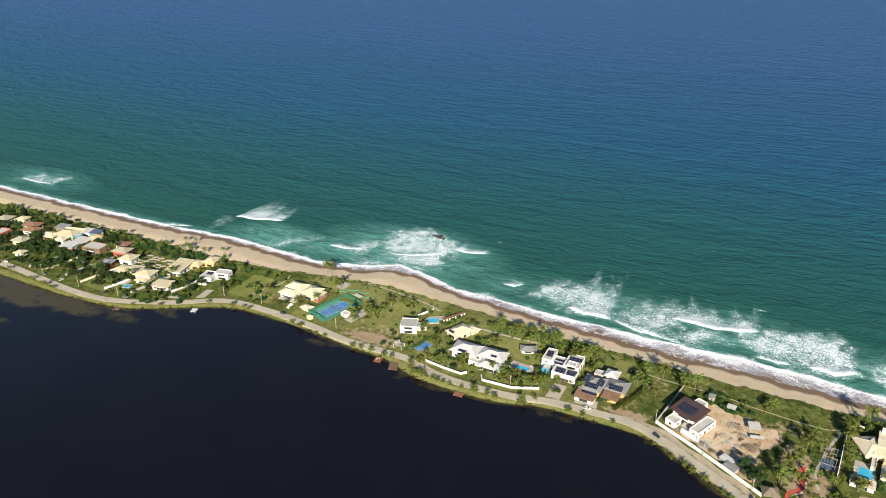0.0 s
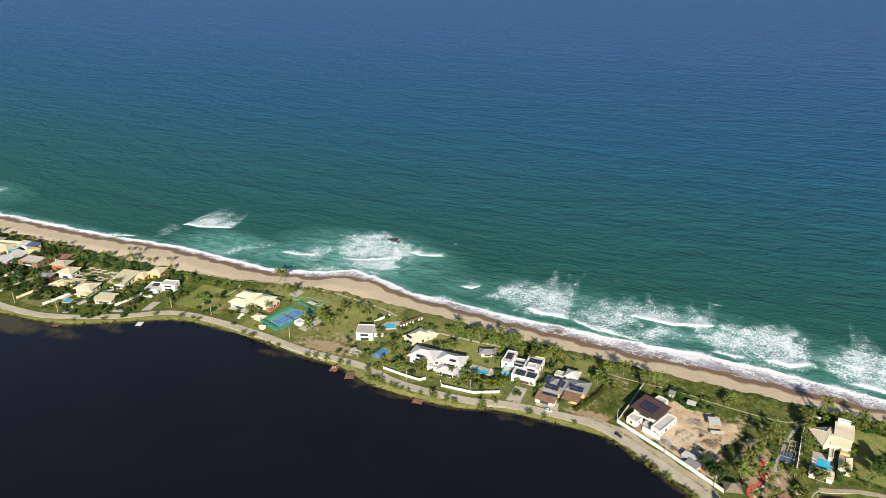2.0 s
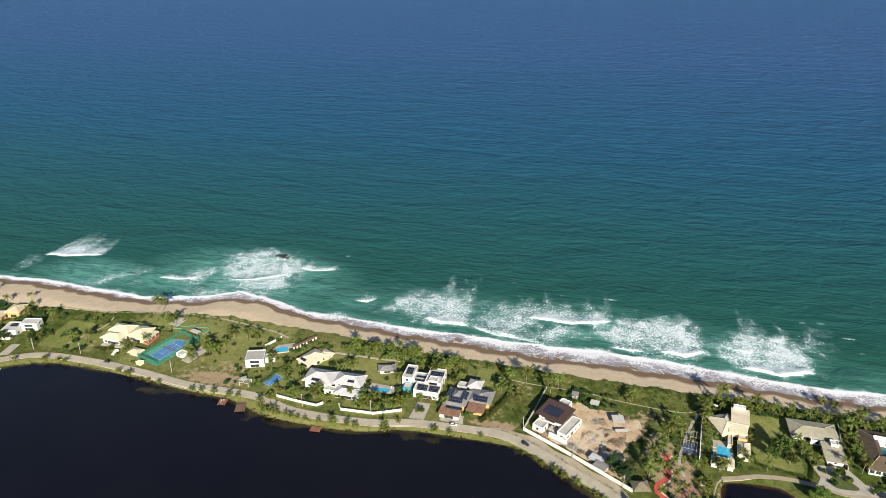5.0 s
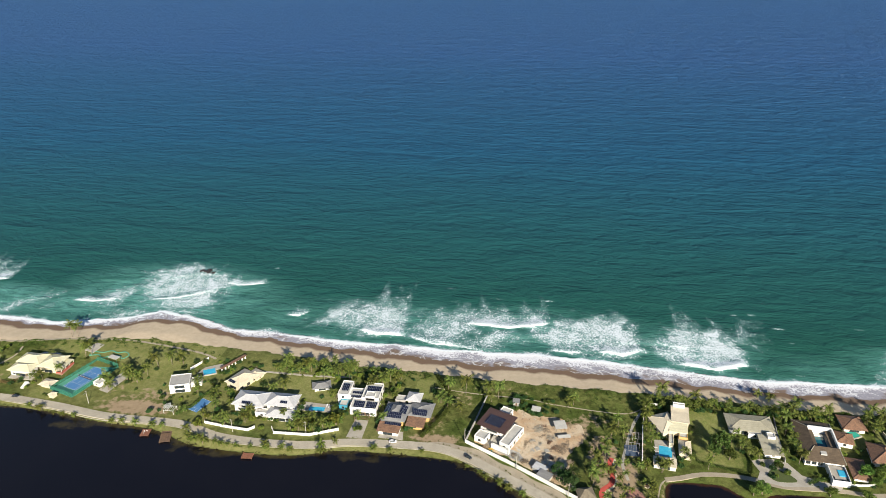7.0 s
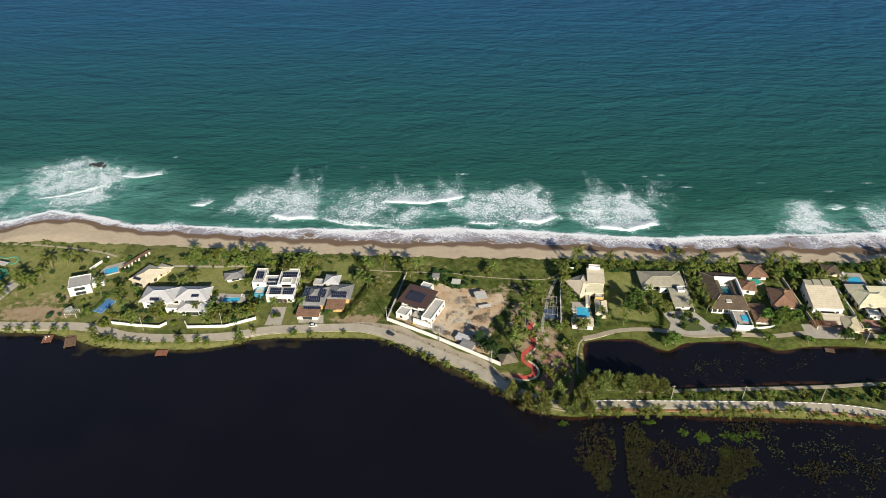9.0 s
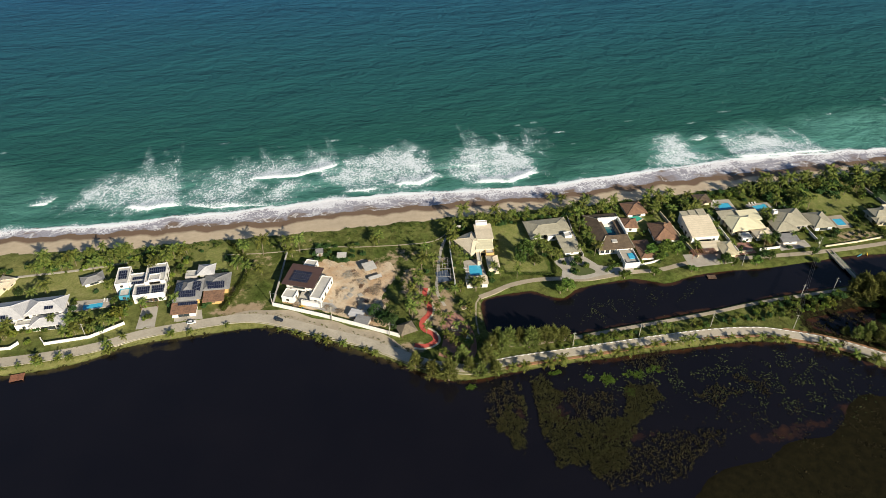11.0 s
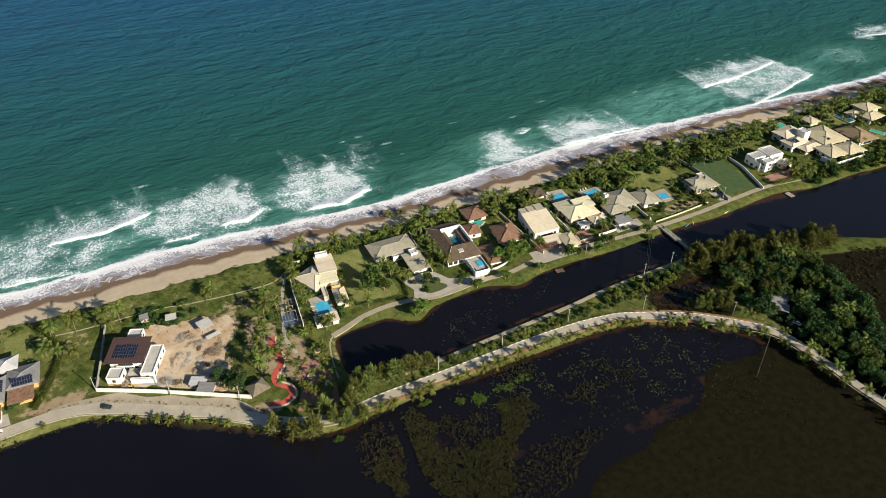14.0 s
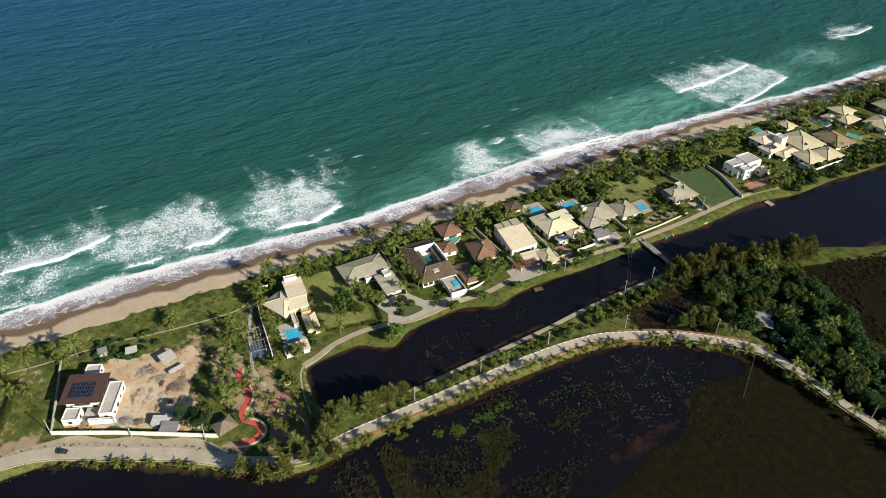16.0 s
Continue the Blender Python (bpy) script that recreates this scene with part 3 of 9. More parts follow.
SURF_EAST = ((0.70, ((229, 489), (241, 490), (247, 468), (256, 456), (237, 452), (218, 455))), (0.62, ((275, 470), (301, 481), (318, 483), (337, 461), (342, 450), (300, 451), (272, 453))),
             (0.52, ((440, 476), (447, 503), (490, 516), (526, 497), (534, 476), (532, 463), (472, 449), (440, 453))), (0.26, ((587, 498), (608, 480), (607, 462), (575, 468))),
             (0.55, ((644, 503), (672, 497), (700, 512), (660, 520))), (0.5, ((-790, 470), (-735, 472), (-728, 500), (-780, 492))))
# clouded water, milky with sand and air: x, y, half-widths, strength
MILK = ((-418, 472, 48, 26, 1.0), (-350, 478, 50, 26, 0.8), (-290, 500, 80, 48, 1.0), (-400, 470, 40, 20, 0.5), (-110, 480, 85, 34, 0.5), (0, 482, 85, 34, 0.55), (95, 474, 50, 30, 0.6), (200, 460, 80, 20, 0.3), (240, 468, 46, 28, 0.6),
        (310, 466, 56, 32, 0.75), (390, 470, 70, 34, 0.85), (490, 470, 75, 34, 0.7), (590, 480, 50, 24, 0.5), (-185, 480, 40, 26, 0.4), (-760, 480, 70, 30, 0.5))
# breakers: places along x, their y, strength, how far the white water trails out to sea behind the front
BREAKERS_WEST = (((-607, -595, -580), (443, 442, 445), 0.9, 5), ((-568, -533, -504), (441, 445, 455), 0.8, 4), ((-489, -484, -480), (465, 467, 471), 0.7, 6), ((-485, -463, -435), (494, 496, 505), 1.0, 24),
                 ((-361, -344, -327), (479, 479, 487), 1.0, 9), ((-302, -283, -258), (488, 494, 509), 0.9, 10), ((-305, -287, -266), (524, 533, 539), 0.7, 12), ((-258, -243, -222), (524, 521, 528), 0.9, 9),
                 ((-190, -180, -174), (481, 481, 489), 1.0, 14), ((-132, -117, -97), (468, 463, 465), 1.0, 40), ((-785, -760, -735), (471, 469, 473), 0.8, 9))
BREAKERS_MID = (((-95, -76, -58), (465, 457, 456), 0.9, 12), ((-58, -26, -8, 4), (488, 485, 490, 497), 1.0, 27), ((-81, -58, -41), (461, 456, 454), 0.8, 5), ((3, 15, 28), (460.5, 459.5, 461), 0.9, 12),
                ((36, 53, 67), (463, 461, 470), 1.0, 34), ((88, 112, 134), (456, 452, 461), 1.0, 44), ((74, 84, 100), (483, 478, 476), 0.75, 14))
BREAKERS_EAST = (((221, 229, 240), (470, 468, 470), 0.5, 10), ((253, 261, 269), (483, 482, 485), 0.9, 4), ((273, 279, 285), (483, 482, 485), 0.9, 4), ((272, 301, 342), (454, 452, 450), 0.9, 26),
                 ((430, 472, 505, 527), (482, 485, 490, 497), 1.0, 20), ((446, 485, 535), (441, 448, 462), 0.95, 12), ((644, 672, 705), (503, 497, 503), 0.9, 10))
BREAKERS = BREAKERS_WEST + BREAKERS_MID + BREAKERS_EAST
# lone little whitecaps and scraps of foam: x, y
CAPS = ((-164, 508), (-128, 517), (-114, 519), (-36, 528), (138, 528), (151, 530), (153, 512), (165, 512), (143, 486), (168, 493), (267, 507), (2, 530), (163, 453), (431, 507), (501, 526), (526, 531),
        (356, 495), (378, 501), (222, 519), (144, 499), (-224, 555), (70, 540), (-75, 540), (300, 520), (448, 524), (470, 530))


def speckle(px, py, seed):
    """Smooth random values from nought to one, a metre apart."""
    i, j = np.floor(px), np.floor(py)
    u, v = px - i, py - j
    u, v = u * u * (3 - 2 * u), v * v * (3 - 2 * v)

    def cell(a, b):
        h = np.sin(a * 127.1 + b * 311.7 + seed * 74.7) * 43758.5453
        return h - np.floor(h)
    return (cell(i, j) * (1 - u) + cell(i + 1, j) * u) * (1 - v) + (cell(i, j + 1) * (1 - u) + cell(i + 1, j + 1) * u) * v


def rugged(px, py, s, seed):
    """Three octaves of it."""
    return (speckle(px * s, py * s, seed) + 0.5 * speckle(px * s * 2.1, py * s * 2.1, seed + 3) + 0.25 * speckle(px * s * 4.3, py * s * 4.3, seed + 7)) / 1.75


def break_y(px):
    return np.interp(px, BREAK_X, BREAK_Y) + 3.4 * (rugged(px, 0 * px, 0.045, 2.0) - 0.5) + 2.2 * (rugged(px, 0 * px, 0.16, 5.0) - 0.5)


def front(px, cx, cy, k):
    """Where a breaker's front runs, and how near it is to its ends."""
    yc = np.interp(px, cx, cy) + 2.0 * (rugged(px, 0 * px, 0.12, k) - 0.5) + 0.8 * (rugged(px, 0 * px, 0.5, k + 9) - 0.5)
    return yc, np.clip(np.minimum(px - cx[0], cx[-1] - px) / 7 + 0.15, 0, 1)


def lace(px, py):
    """How thick the drifting foam lies."""
    out = 0 * px
    warp = rugged(px, py, 0.09, 1.0) - 0.5
    qx, qy = px + 22 * warp, py + 20 * (rugged(px, py, 0.10, 4.0) - 0.5)
    for v, poly in SURF_WEST + SURF_MID + SURF_EAST:
        poly = np.array(poly, float)
        (x0, y0), (x1, y1) = poly.min(0) - 30, poly.max(0) + 30
        m = (px > x0) & (px < x1) & (py > y0) & (py < y1)
        d = line_dist(qx[m], qy[m], poly, True) * np.where(within(qx[m], qy[m], poly), 1, -1)
        out[m] = np.maximum(out[m], v * np.clip(0.60 + d / 16, 0, 1) * (0.78 + 0.75 * rugged(px[m] * 0.7, py[m], 0.07, 6.0)))
    for k, (cx, cy, v, deep) in enumerate(BREAKERS):
        m = (px > cx[0] - 3) & (px < cx[-1] + 3) & (py > min(cy) - 4) & (py < max(cy) + 2.2 * deep + 6)
        yc, along = front(px[m], cx, cy, k)
        # plumes of uneven length trail from the front
        far = deep * (0.3 + 0.7 * along) * (0.25 + 1.7 * rugged(px[m] + 0.25 * (py[m] - yc), 0 * px[m], 0.11, k + 20.0))
        b = py[m] - yc
        out[m] = np.maximum(out[m], np.where(b > -0.6, 0.86 * v * along ** 0.4 * np.clip(1.0 - 0.60 * np.clip(b, 0, 99) / np.maximum(far, 0.6), 0, 1.1), 0))
    off = (py - break_y(px)) / (1.2 + 10 * rugged(px, 0 * px, 0.09, 8.0) ** 2)
    out = np.maximum(out, np.where(off > 0, 0.85 * np.clip(1 - off, 0, 1), 0))
    for k, (x, y) in enumerate(CAPS):
        m = (np.abs(px - x) < 12) & (np.abs(py - y) < 8)
        out[m] = np.maximum(out[m], (0.40 + 0.08 * (k % 3)) * np.clip(1.3 - np.hypot((px[m] - x) / (3 + k % 4), (py[m] - y - 0.6) / (1.0 + 0.4 * (k % 3))), 0, 1))
    return np.clip(out, 0, 1.1)


def crest(px, py):
    """Solid white water: breaking fronts and the head of the wash."""
    out = 0 * px
    for k, (cx, cy, v, deep) in enumerate(BREAKERS):
        m = (px > cx[0] - 3) & (px < cx[-1] + 3) & (py > min(cy) - 4) & (py < max(cy) + 9)
        yc, along = front(px[m], cx, cy, k)
        b = py[m] - yc
        w = (0.6 + 2.2 * rugged(px[m], 0 * px[m], 0.13, k + 40.0) ** 1.5) * np.clip(0.4 + deep / 25, 0.5, 1.1)
        out[m] = np.maximum(out[m], v * along ** 0.5 * np.clip(1.3 - np.where(b > 0, b / w, -b / 0.9), 0, 1))
    d = py - break_y(px)
    w = 0.5 + 3.2 * rugged(px, 0 * px, 0.06, 12.0) ** 2
    out = np.maximum(out, (0.55 + 0.75 * rugged(px, 0 * px, 0.05, 14.0)) * np.clip(1.25 - np.where(d > 0, d / w, -d / (w + 0.8)), 0, 1))
    for k, (x, y) in enumerate(CAPS):
        m = (np.abs(px - x) < 12) & (np.abs(py - y) < 4)
        out[m] = np.maximum(out[m], (0.6 + 0.15 * (k % 3)) * np.clip(1.2 - np.hypot((px[m] - x) / (0.8 + 0.5 * (k % 4)), (py[m] - y) / 0.5), 0, 1))
    return np.clip(out, 0, 1)


def sheet(px, py):
    """Thin foaming water run up between the break and its edge on the sand: one at the break, nought at the edge."""
    e, k = edge_y(px), break_y(px)
    full = np.clip((py - e + 1.5) / np.maximum(k - e, 3), 0.03, 1)
    return np.where(py > k + 0.7, 0.0, np.clip(full * (0.15 + 1.25 * rugged(px, py, 0.04, 16.0)), 0.03, 1))


def milk(px, py):
    out = 0 * px
    for x, y, rx, ry, v in MILK:
        out = np.maximum(out, 1.45 * v * np.clip(1.3 - np.hypot((px - x) / rx, (py - y) / ry), 0, 1))
    return np.clip(np.maximum(out, 0.8 * np.clip(1 - np.abs(py - break_y(px) - 3) / 9, 0, 1)), 0, 1)


def swell(px, py):
    off = py - edge_y(px)
    z = 0.08 * ripple(px * 0.4, py * 2.2, 0.12) * np.clip(off / 20 - 0.4, 0, 1)
    for k, (cx, cy, v, deep) in enumerate(BREAKERS):
        yc, along = front(px, cx, cy, k)
        z = z + (0.5 + 0.02 * deep) * v * along * np.where((px > cx[0]) & (px < cx[-1]), 1, 0) * np.exp(-((py - yc - 1.5) / np.where(py > yc + 1.5, 6.0, 2.2)) ** 2)
    return z + 0.25 * np.clip(1 - np.abs(py - break_y(px)) / 3, 0, 1) + np.clip(-off * 0.06, -0.0, 0.2)


def sea_material():
    m, nt, bs = shader("ocean_water")
    co = coords(nt, "world")
    sep = nt.nodes.new("ShaderNodeSeparateXYZ")
    nt.links.new(co, sep.inputs[0])
    out_to_sea = calc(nt, "ADD", sep.outputs[1], calc(nt, "MULTIPLY", ntex(nt, co, 0.004, 4.0, 0.6, (0.5, 1.0, 1.0)), 130.0))
    depth = calc(nt, "DIVIDE", calc(nt, "SUBTRACT", out_to_sea, 480.0), 1500.0, True)
    body = ramp(nt, depth, (0.0, (0.021, 0.090, 0.063)), (0.05, (0.017, 0.081, 0.061)), (0.15, (0.016, 0.081, 0.085)), (0.34, (0.016, 0.080, 0.146)), (0.85, (0.028, 0.084, 0.210)))
    sandy = ntex(nt, co, 0.02, 5.0, 0.65, (0.6, 1.0, 1.0))
    cloudy = calc(nt, "MULTIPLY", attr(nt, "milk"), ramp(nt, ntex(nt, co, 0.06, 6.0, 0.68, (0.55, 1.0, 1.0), 1.2), (0.25, 0.0), (0.62, 1.0)))
    # lace of foam: white walls round dark holes, drawn out along the shore
    wob = node(nt, "ShaderNodeTexNoise", Scale=0.35, Detail=5.0, Roughness=0.65)
    nt.links.new(co, wob.inputs["Vector"])
    vm = nt.nodes.new("ShaderNodeVectorMath")
    vm.operation = "MULTIPLY_ADD"
    nt.links.new(wob.outputs["Color"], vm.inputs[0])
    vm.inputs[1].default_value = (4.0, 4.0, 0.0)
    nt.links.new(co, vm.inputs[2])
    mp = nt.nodes.new("ShaderNodeMapping")
    mp.inputs["Scale"].default_value = (0.78, 0.52, 1.0)
    mp.inputs["Rotation"].default_value = (0, 0, 0.25)
    nt.links.new(vm.outputs[0], mp.inputs["Vector"])
    holes = []
    for sc in (1.0, 2.6):
        v = node(nt, "ShaderNodeTexVoronoi", Scale=sc)
        v.voronoi_dimensions = "2D"
        nt.links.new(mp.outputs[0], v.inputs["Vector"])
        holes.append(v.outputs["Distance"])
    val = calc(nt, "ADD", calc(nt, "MULTIPLY", holes[0], 0.62), calc(nt, "MULTIPLY", holes[1], 0.5))
    grainy = calc(nt, "MULTIPLY", calc(nt, "SUBTRACT", ntex(nt, co, 1.2, 5.0, 0.75, (1.0, 0.7, 1.0)), 0.5), 0.8)
    val = calc(nt, "ADD", val, grainy)
    fa = attr(nt, "lace")
    patchy = calc(nt, "MULTIPLY", calc(nt, "SUBTRACT", ntex(nt, co, 0.10, 6.0, 0.68, (0.9, 0.7, 1.0), 0.8), 0.5), 1.3)
    fe = calc(nt, "ADD", fa, calc(nt, "MULTIPLY", patchy, ramp(nt, fa, (0.03, 0.0), (0.3, 1.0))))
    body = mixc(nt, cloudy, body, (0.098, 0.275, 0.232))
    body = mixc(nt, ramp(nt, fe, (0.14, 0.0), (0.80, 0.62)), body, (0.26, 0.42, 0.42))
    cover = calc(nt, "SUBTRACT", val, calc(nt, "SUBTRACT", 0.95, calc(nt, "MULTIPLY", fe, 0.95)))
    drift_ = ramp(nt, cover, (-0.02, 0.0), (0.12, 0.38), (0.36, 1.0))
    # the run-up: streaky thin foam over wet sand, its grey-blue sheen painted as colour
    sh = attr(nt, "sheet")
    streak = ntex(nt, co, 0.11, 6.0, 0.55, (0.7, 1.1, 1.0), 0.5)
    thin = calc(nt, "ADD", sh, calc(nt, "MULTIPLY", calc(nt, "SUBTRACT", streak, 0.5), 1.7))
    wet = mixc(nt, ramp(nt, thin, (-0.12, 0.0), (0.22, 1.0)), (0.19, 0.14, 0.105), (0.31, 0.305, 0.345))
    wet = mixc(nt, ramp(nt, calc(nt, "ADD", thin, calc(nt, "MULTIPLY", val, 0.75)), (0.80, 0.0), (1.40, 1.0)), wet, (0.68, 0.69, 0.72))
    wet = mixc(nt, 0.55, wet, ramp(nt, val, (0.15, 0.62), (0.5, 1.05)), "MULTIPLY")
    # thin bright rims left by each run of the water
    rim = calc(nt, "ABSOLUTE", calc(nt, "SUBTRACT", ntex(nt, co, 0.09, 4.0, 0.5, (0.6, 1.0, 1.0), 0.8), 0.5))
    wet = mixc(nt, ramp(nt, rim, (0.0, 0.75), (0.022, 0.0)), wet, (0.72, 0.73, 0.74))
    body = mixc(nt, ramp(nt, sh, (0.005, 0.0), (0.02, 1.0)), body, wet)
    cr = calc(nt, "ADD", attr(nt, "crest"), calc(nt, "MULTIPLY", calc(nt, "SUBTRACT", ntex(nt, co, 0.5, 5.0, 0.7, (0.7, 1.0, 1.0)), 0.5), 1.1))
    solid = calc(nt, "MULTIPLY", ramp(nt, cr, (0.45, 0.0), (0.75, 1.0)), ramp(nt, attr(nt, "crest"), (0.02, 0.0), (0.3, 1.0)))
    mask = calc(nt, "MAXIMUM", drift_, solid)
    col = mixc(nt, mask, body, (0.71, 0.77, 0.80))
    nt.links.new(col, bs.inputs["Base Color"])
    nt.links.new(calc(nt, "MULTIPLY_ADD", mask, 0.6), bs.inputs["Roughness"])
    bs.inputs["Roughness"].links[0].from_node.inputs[2].default_value = 0.20
    bs.inputs["IOR"].default_value = 1.33
    bs.inputs["Specular IOR Level"].default_value = 0.0
    w0 = ntex(nt, co, 0.022, 3.0, 0.5, (0.5, 1.3, 1.0), 0.6)
    w1 = ntex(nt, co, 0.085, 5.0, 0.62, (0.6, 1.15, 1.0), 0.5)
    w2 = ntex(nt, co, 0.33, 4.0, 0.6, (0.5, 1.1, 1.0), 0.3)
    h = calc(nt, "ADD", calc(nt, "MULTIPLY", w0, calc(nt, "ADD", 1.9, calc(nt, "MULTIPLY", depth, 11.0))), calc(nt, "ADD", calc(nt, "MULTIPLY", w1, calc(nt, "ADD", 1.1, calc(nt, "MULTIPLY", depth, 9.8))), calc(nt, "MULTIPLY", w2, 0.42)))
    bump(nt, bs, h, 1.0, 1.3)
    calm = calc(nt, "MAXIMUM", mask, ramp(nt, sh, (0.005, 0.0), (0.02, 1.05)))
    nt.links.new(calc(nt, "SUBTRACT", 1.0, calc(nt, "MULTIPLY", calm, 0.88)), bs.inputs["Normal"].links[0].from_node.inputs["Strength"])
    gl = node(nt, "ShaderNodeBsdfGlossy", Roughness=0.28)
    gl.inputs["Color"].default_value = (0.55, 0.75, 1.0, 1)
    nt.links.new(bs.inputs["Normal"].links[0].from_socket, gl.inputs["Normal"])
    fr = node(nt, "ShaderNodeFresnel", IOR=1.33)
    mx = nt.nodes.new("ShaderNodeMixShader")
    nt.links.new(calc(nt, "MULTIPLY_ADD", fr.outputs[0], 0.32), mx.inputs[0])
    mx.inputs[0].links[0].from_node.inputs[2].default_value = 0.02
    nt.links.new(bs.outputs[0], mx.inputs[1])
    nt.links.new(gl.outputs[0], mx.inputs[2])
    nt.links.new(mx.outputs[0], nt.nodes["Material Output"].inputs[0])
    return m


SEA = sea_material()
sx = stretch(-800, 720, 1.6, -4600, 4600)
sy = np.concatenate([np.arange(424, 530, 0.8), np.arange(530, 562, 1.6), 562 + np.linspace(0.02, 1, 34) ** 2.2 * 4100])
sea = grid_mesh("sea_water", sx, sy, swell, dict(lace=lace, crest=crest, sheet=sheet, milk=milk), SEA)
tagged(sea, "blue-green ocean with white surf breaking along the beach", "sea", kind="structure")


def still_material():
    m, nt, bs = shader("dark_lagoon_water")
    co = coords(nt, "world")
    n = ntex(nt, co, 0.02, 4.0)
    sh = attr(nt, "shoal")
    col = mixc(nt, ramp(nt, n, (0.35, 0.0), (0.7, 1.0)), (0.0048, 0.0046, 0.0072), (0.0068, 0.0062, 0.0088))
    weed = calc(nt, "ADD", sh, calc(nt, "MULTIPLY", calc(nt, "SUBTRACT", ntex(nt, co, 0.09, 6.0, 0.65), 0.5), 1.2))
    sep = nt.nodes.new("ShaderNodeSeparateXYZ")
    nt.links.new(co, sep.inputs[0])
    tint = mixc(nt, calc(nt, "DIVIDE", sep.outputs[0], 40.0, True), (0.052, 0.042, 0.016), (0.046, 0.021, 0.010))
    col = mixc(nt, ramp(nt, weed, (0.45, 0.0), (0.8, 1.0)), col, tint)
    nt.links.new(col, bs.inputs["Base Color"])
    bs.inputs["Roughness"].default_value, bs.inputs["IOR"].default_value = 0.16, 1.33
    bump(nt, bs, ntex(nt, co, 0.8, 3.0, 0.6, (0.6, 1.0, 1.0)), 0.12, 0.3)
    return m


def shoal(px, py):
    s = -shore(px, py)
    out = np.clip(1.1 - s / (4.0 + 3.0 * ripple(px, py, 0.045)), 0, 1) * 0.9
    for x, y, rx, ry in ((-545, 294, 70, 22), (-480, 296, 50, 13), (-590, 285, 60, 14), (-515, 283, 30, 7), (-440, 303, 40, 9), (-400, 322, 22, 8), (-270, 340, 20, 5), (-100, 336, 20, 4), (-178, 328, 16, 4), (-500, 258, 14, 3), (-200, 330, 9, 5), (-430, 300, 40, 8), (82, 265, 14, 18), (66, 266, 5, 6), (108, 246, 22, 8), (215, 238, 22, 9), (175, 234, 30, 7)):
        out = np.maximum(out, (0.92 if x < -470 else 0.62 if x < 0 else 0.55) * np.clip(1.4 - np.hypot((px - x) / rx, (py - y) / ry), 0, 1))
    return np.clip(out, 0, 1)


wx = np.concatenate([-1600 - np.linspace(1, 0, 5)[:-1] * 2500, np.arange(-1600, -640, 40), np.arange(-640, 300, 5.0), np.arange(300, 1600, 40), [2500, 4500]])
wy = np.concatenate([[-4000, -1500, -500], np.arange(-460, 220, 40), np.arange(220, 362, 4.0)])
lagoon = grid_mesh("lagoon_water", wx, wy, lambda px, py: 0 * px, dict(shoal=shoal), still_material())
tagged(lagoon, "still, nearly black lagoon and canal water", "lagoon", kind="structure")


# ---- strips laid on the ground: roads, kerbs, walls
def ribbon(name, left, right, lift, thick, material, bottom=None):
    """A strip between two lines, following the ground, with edges of its own thickness."""
    n = len(left)
    zs = [max(gz(*a), gz(*b), gz(*((a + b) / 2))) for a, b in zip(left[::3], right[::3])]
    zs = np.interp(np.arange(n), np.arange(n)[::3], zs)
    bm = bmesh.new()
    rows = []
    for (ax, ay), (bx, by), z in zip(left, right, zs):
        rows.append([bm.verts.new(p) for p in ((ax, ay, z + lift - thick), (ax, ay, z + lift), (bx, by, z + lift), (bx, by, z + lift - thick))])
    for a, b in zip(rows, rows[1:]):
        for k in range(3):
            bm.faces.new((a[k], b[k], b[k + 1], a[k + 1]))
    bmesh.ops.recalc_face_normals(bm, faces=bm.faces)
    return link_mesh(name, bm, material)


def strip(name, line, width, lift, thick, material, label, category, kind="structure"):
    return tagged(ribbon(name, offset(line, width / 2), offset(line, -width / 2), lift, thick, material), label, category, kind=kind)


def pad(name, pts, lift, material, label, category, kind="structure", step=0, ragged=0.0):
    """A flat area with a rim, from its outline."""
    pts = curve(list(pts) + [pts[0]], step)[:-1] if step else np.array(pts, float)
    c = pts.mean(0)
    if ragged:
        pts = c + (pts - c) * (1 + ragged * (rugged(pts[:, 0], pts[:, 1], 0.25, 60.0) - 0.5))[:, None]
    z = gz(*c)
    bm = bmesh.new()
    top = [bm.verts.new((x, y, max(z, gz(x, y)) + lift)) for x, y in pts]
    low = [bm.verts.new((x, y, z - 0.4)) for x, y in pts]
    f = bm.faces.new(top)
    for i in range(len(pts)):
        bm.faces.new((top[i - 1], low[i - 1], low[i], top[i]))
    bmesh.ops.triangulate(bm, faces=[f])
    bmesh.ops.recalc_face_normals(bm, faces=bm.faces)
    return tagged(link_mesh(name, bm, material), label, category, kind=kind)


main = ROAD[ROAD[:, 0] < 40]
east = ROAD[(ROAD[:, 0] >= 40)]
apron = ROAD[(ROAD[:, 0] > -66) & (ROAD[:, 0] < 22)]
fade = np.clip(np.minimum((apron[:, 0] + 66) / 26, (22 - apron[:, 0]) / 10), 0, 1) * (5.2 + 0.8 * np.sin(apron[:, 0] * 0.31))
tagged(ribbon("road_apron", apron + (offset(apron, 1.0) - apron) * (2.6 + fade)[:, None], offset(apron, 2.4), 0.055, 0.4, SANDROAD), "sandy worn apron between road and boundary wall", "road", kind="structure")
strip("road", main, 5.8, 0.07, 0.5, ROADM, "worn pale grey lagoon road with sandy edges", "road")
strip("causeway_road", east, 4.6, 0.08, 0.5, ROADM, "pale causeway road between canal and lagoon", "road")
strip("kerb_lagoon", offset(ROAD, -3.4), 0.35, 0.17, 0.5, KERB, "pale stone kerb between road and grass verge", "kerb")
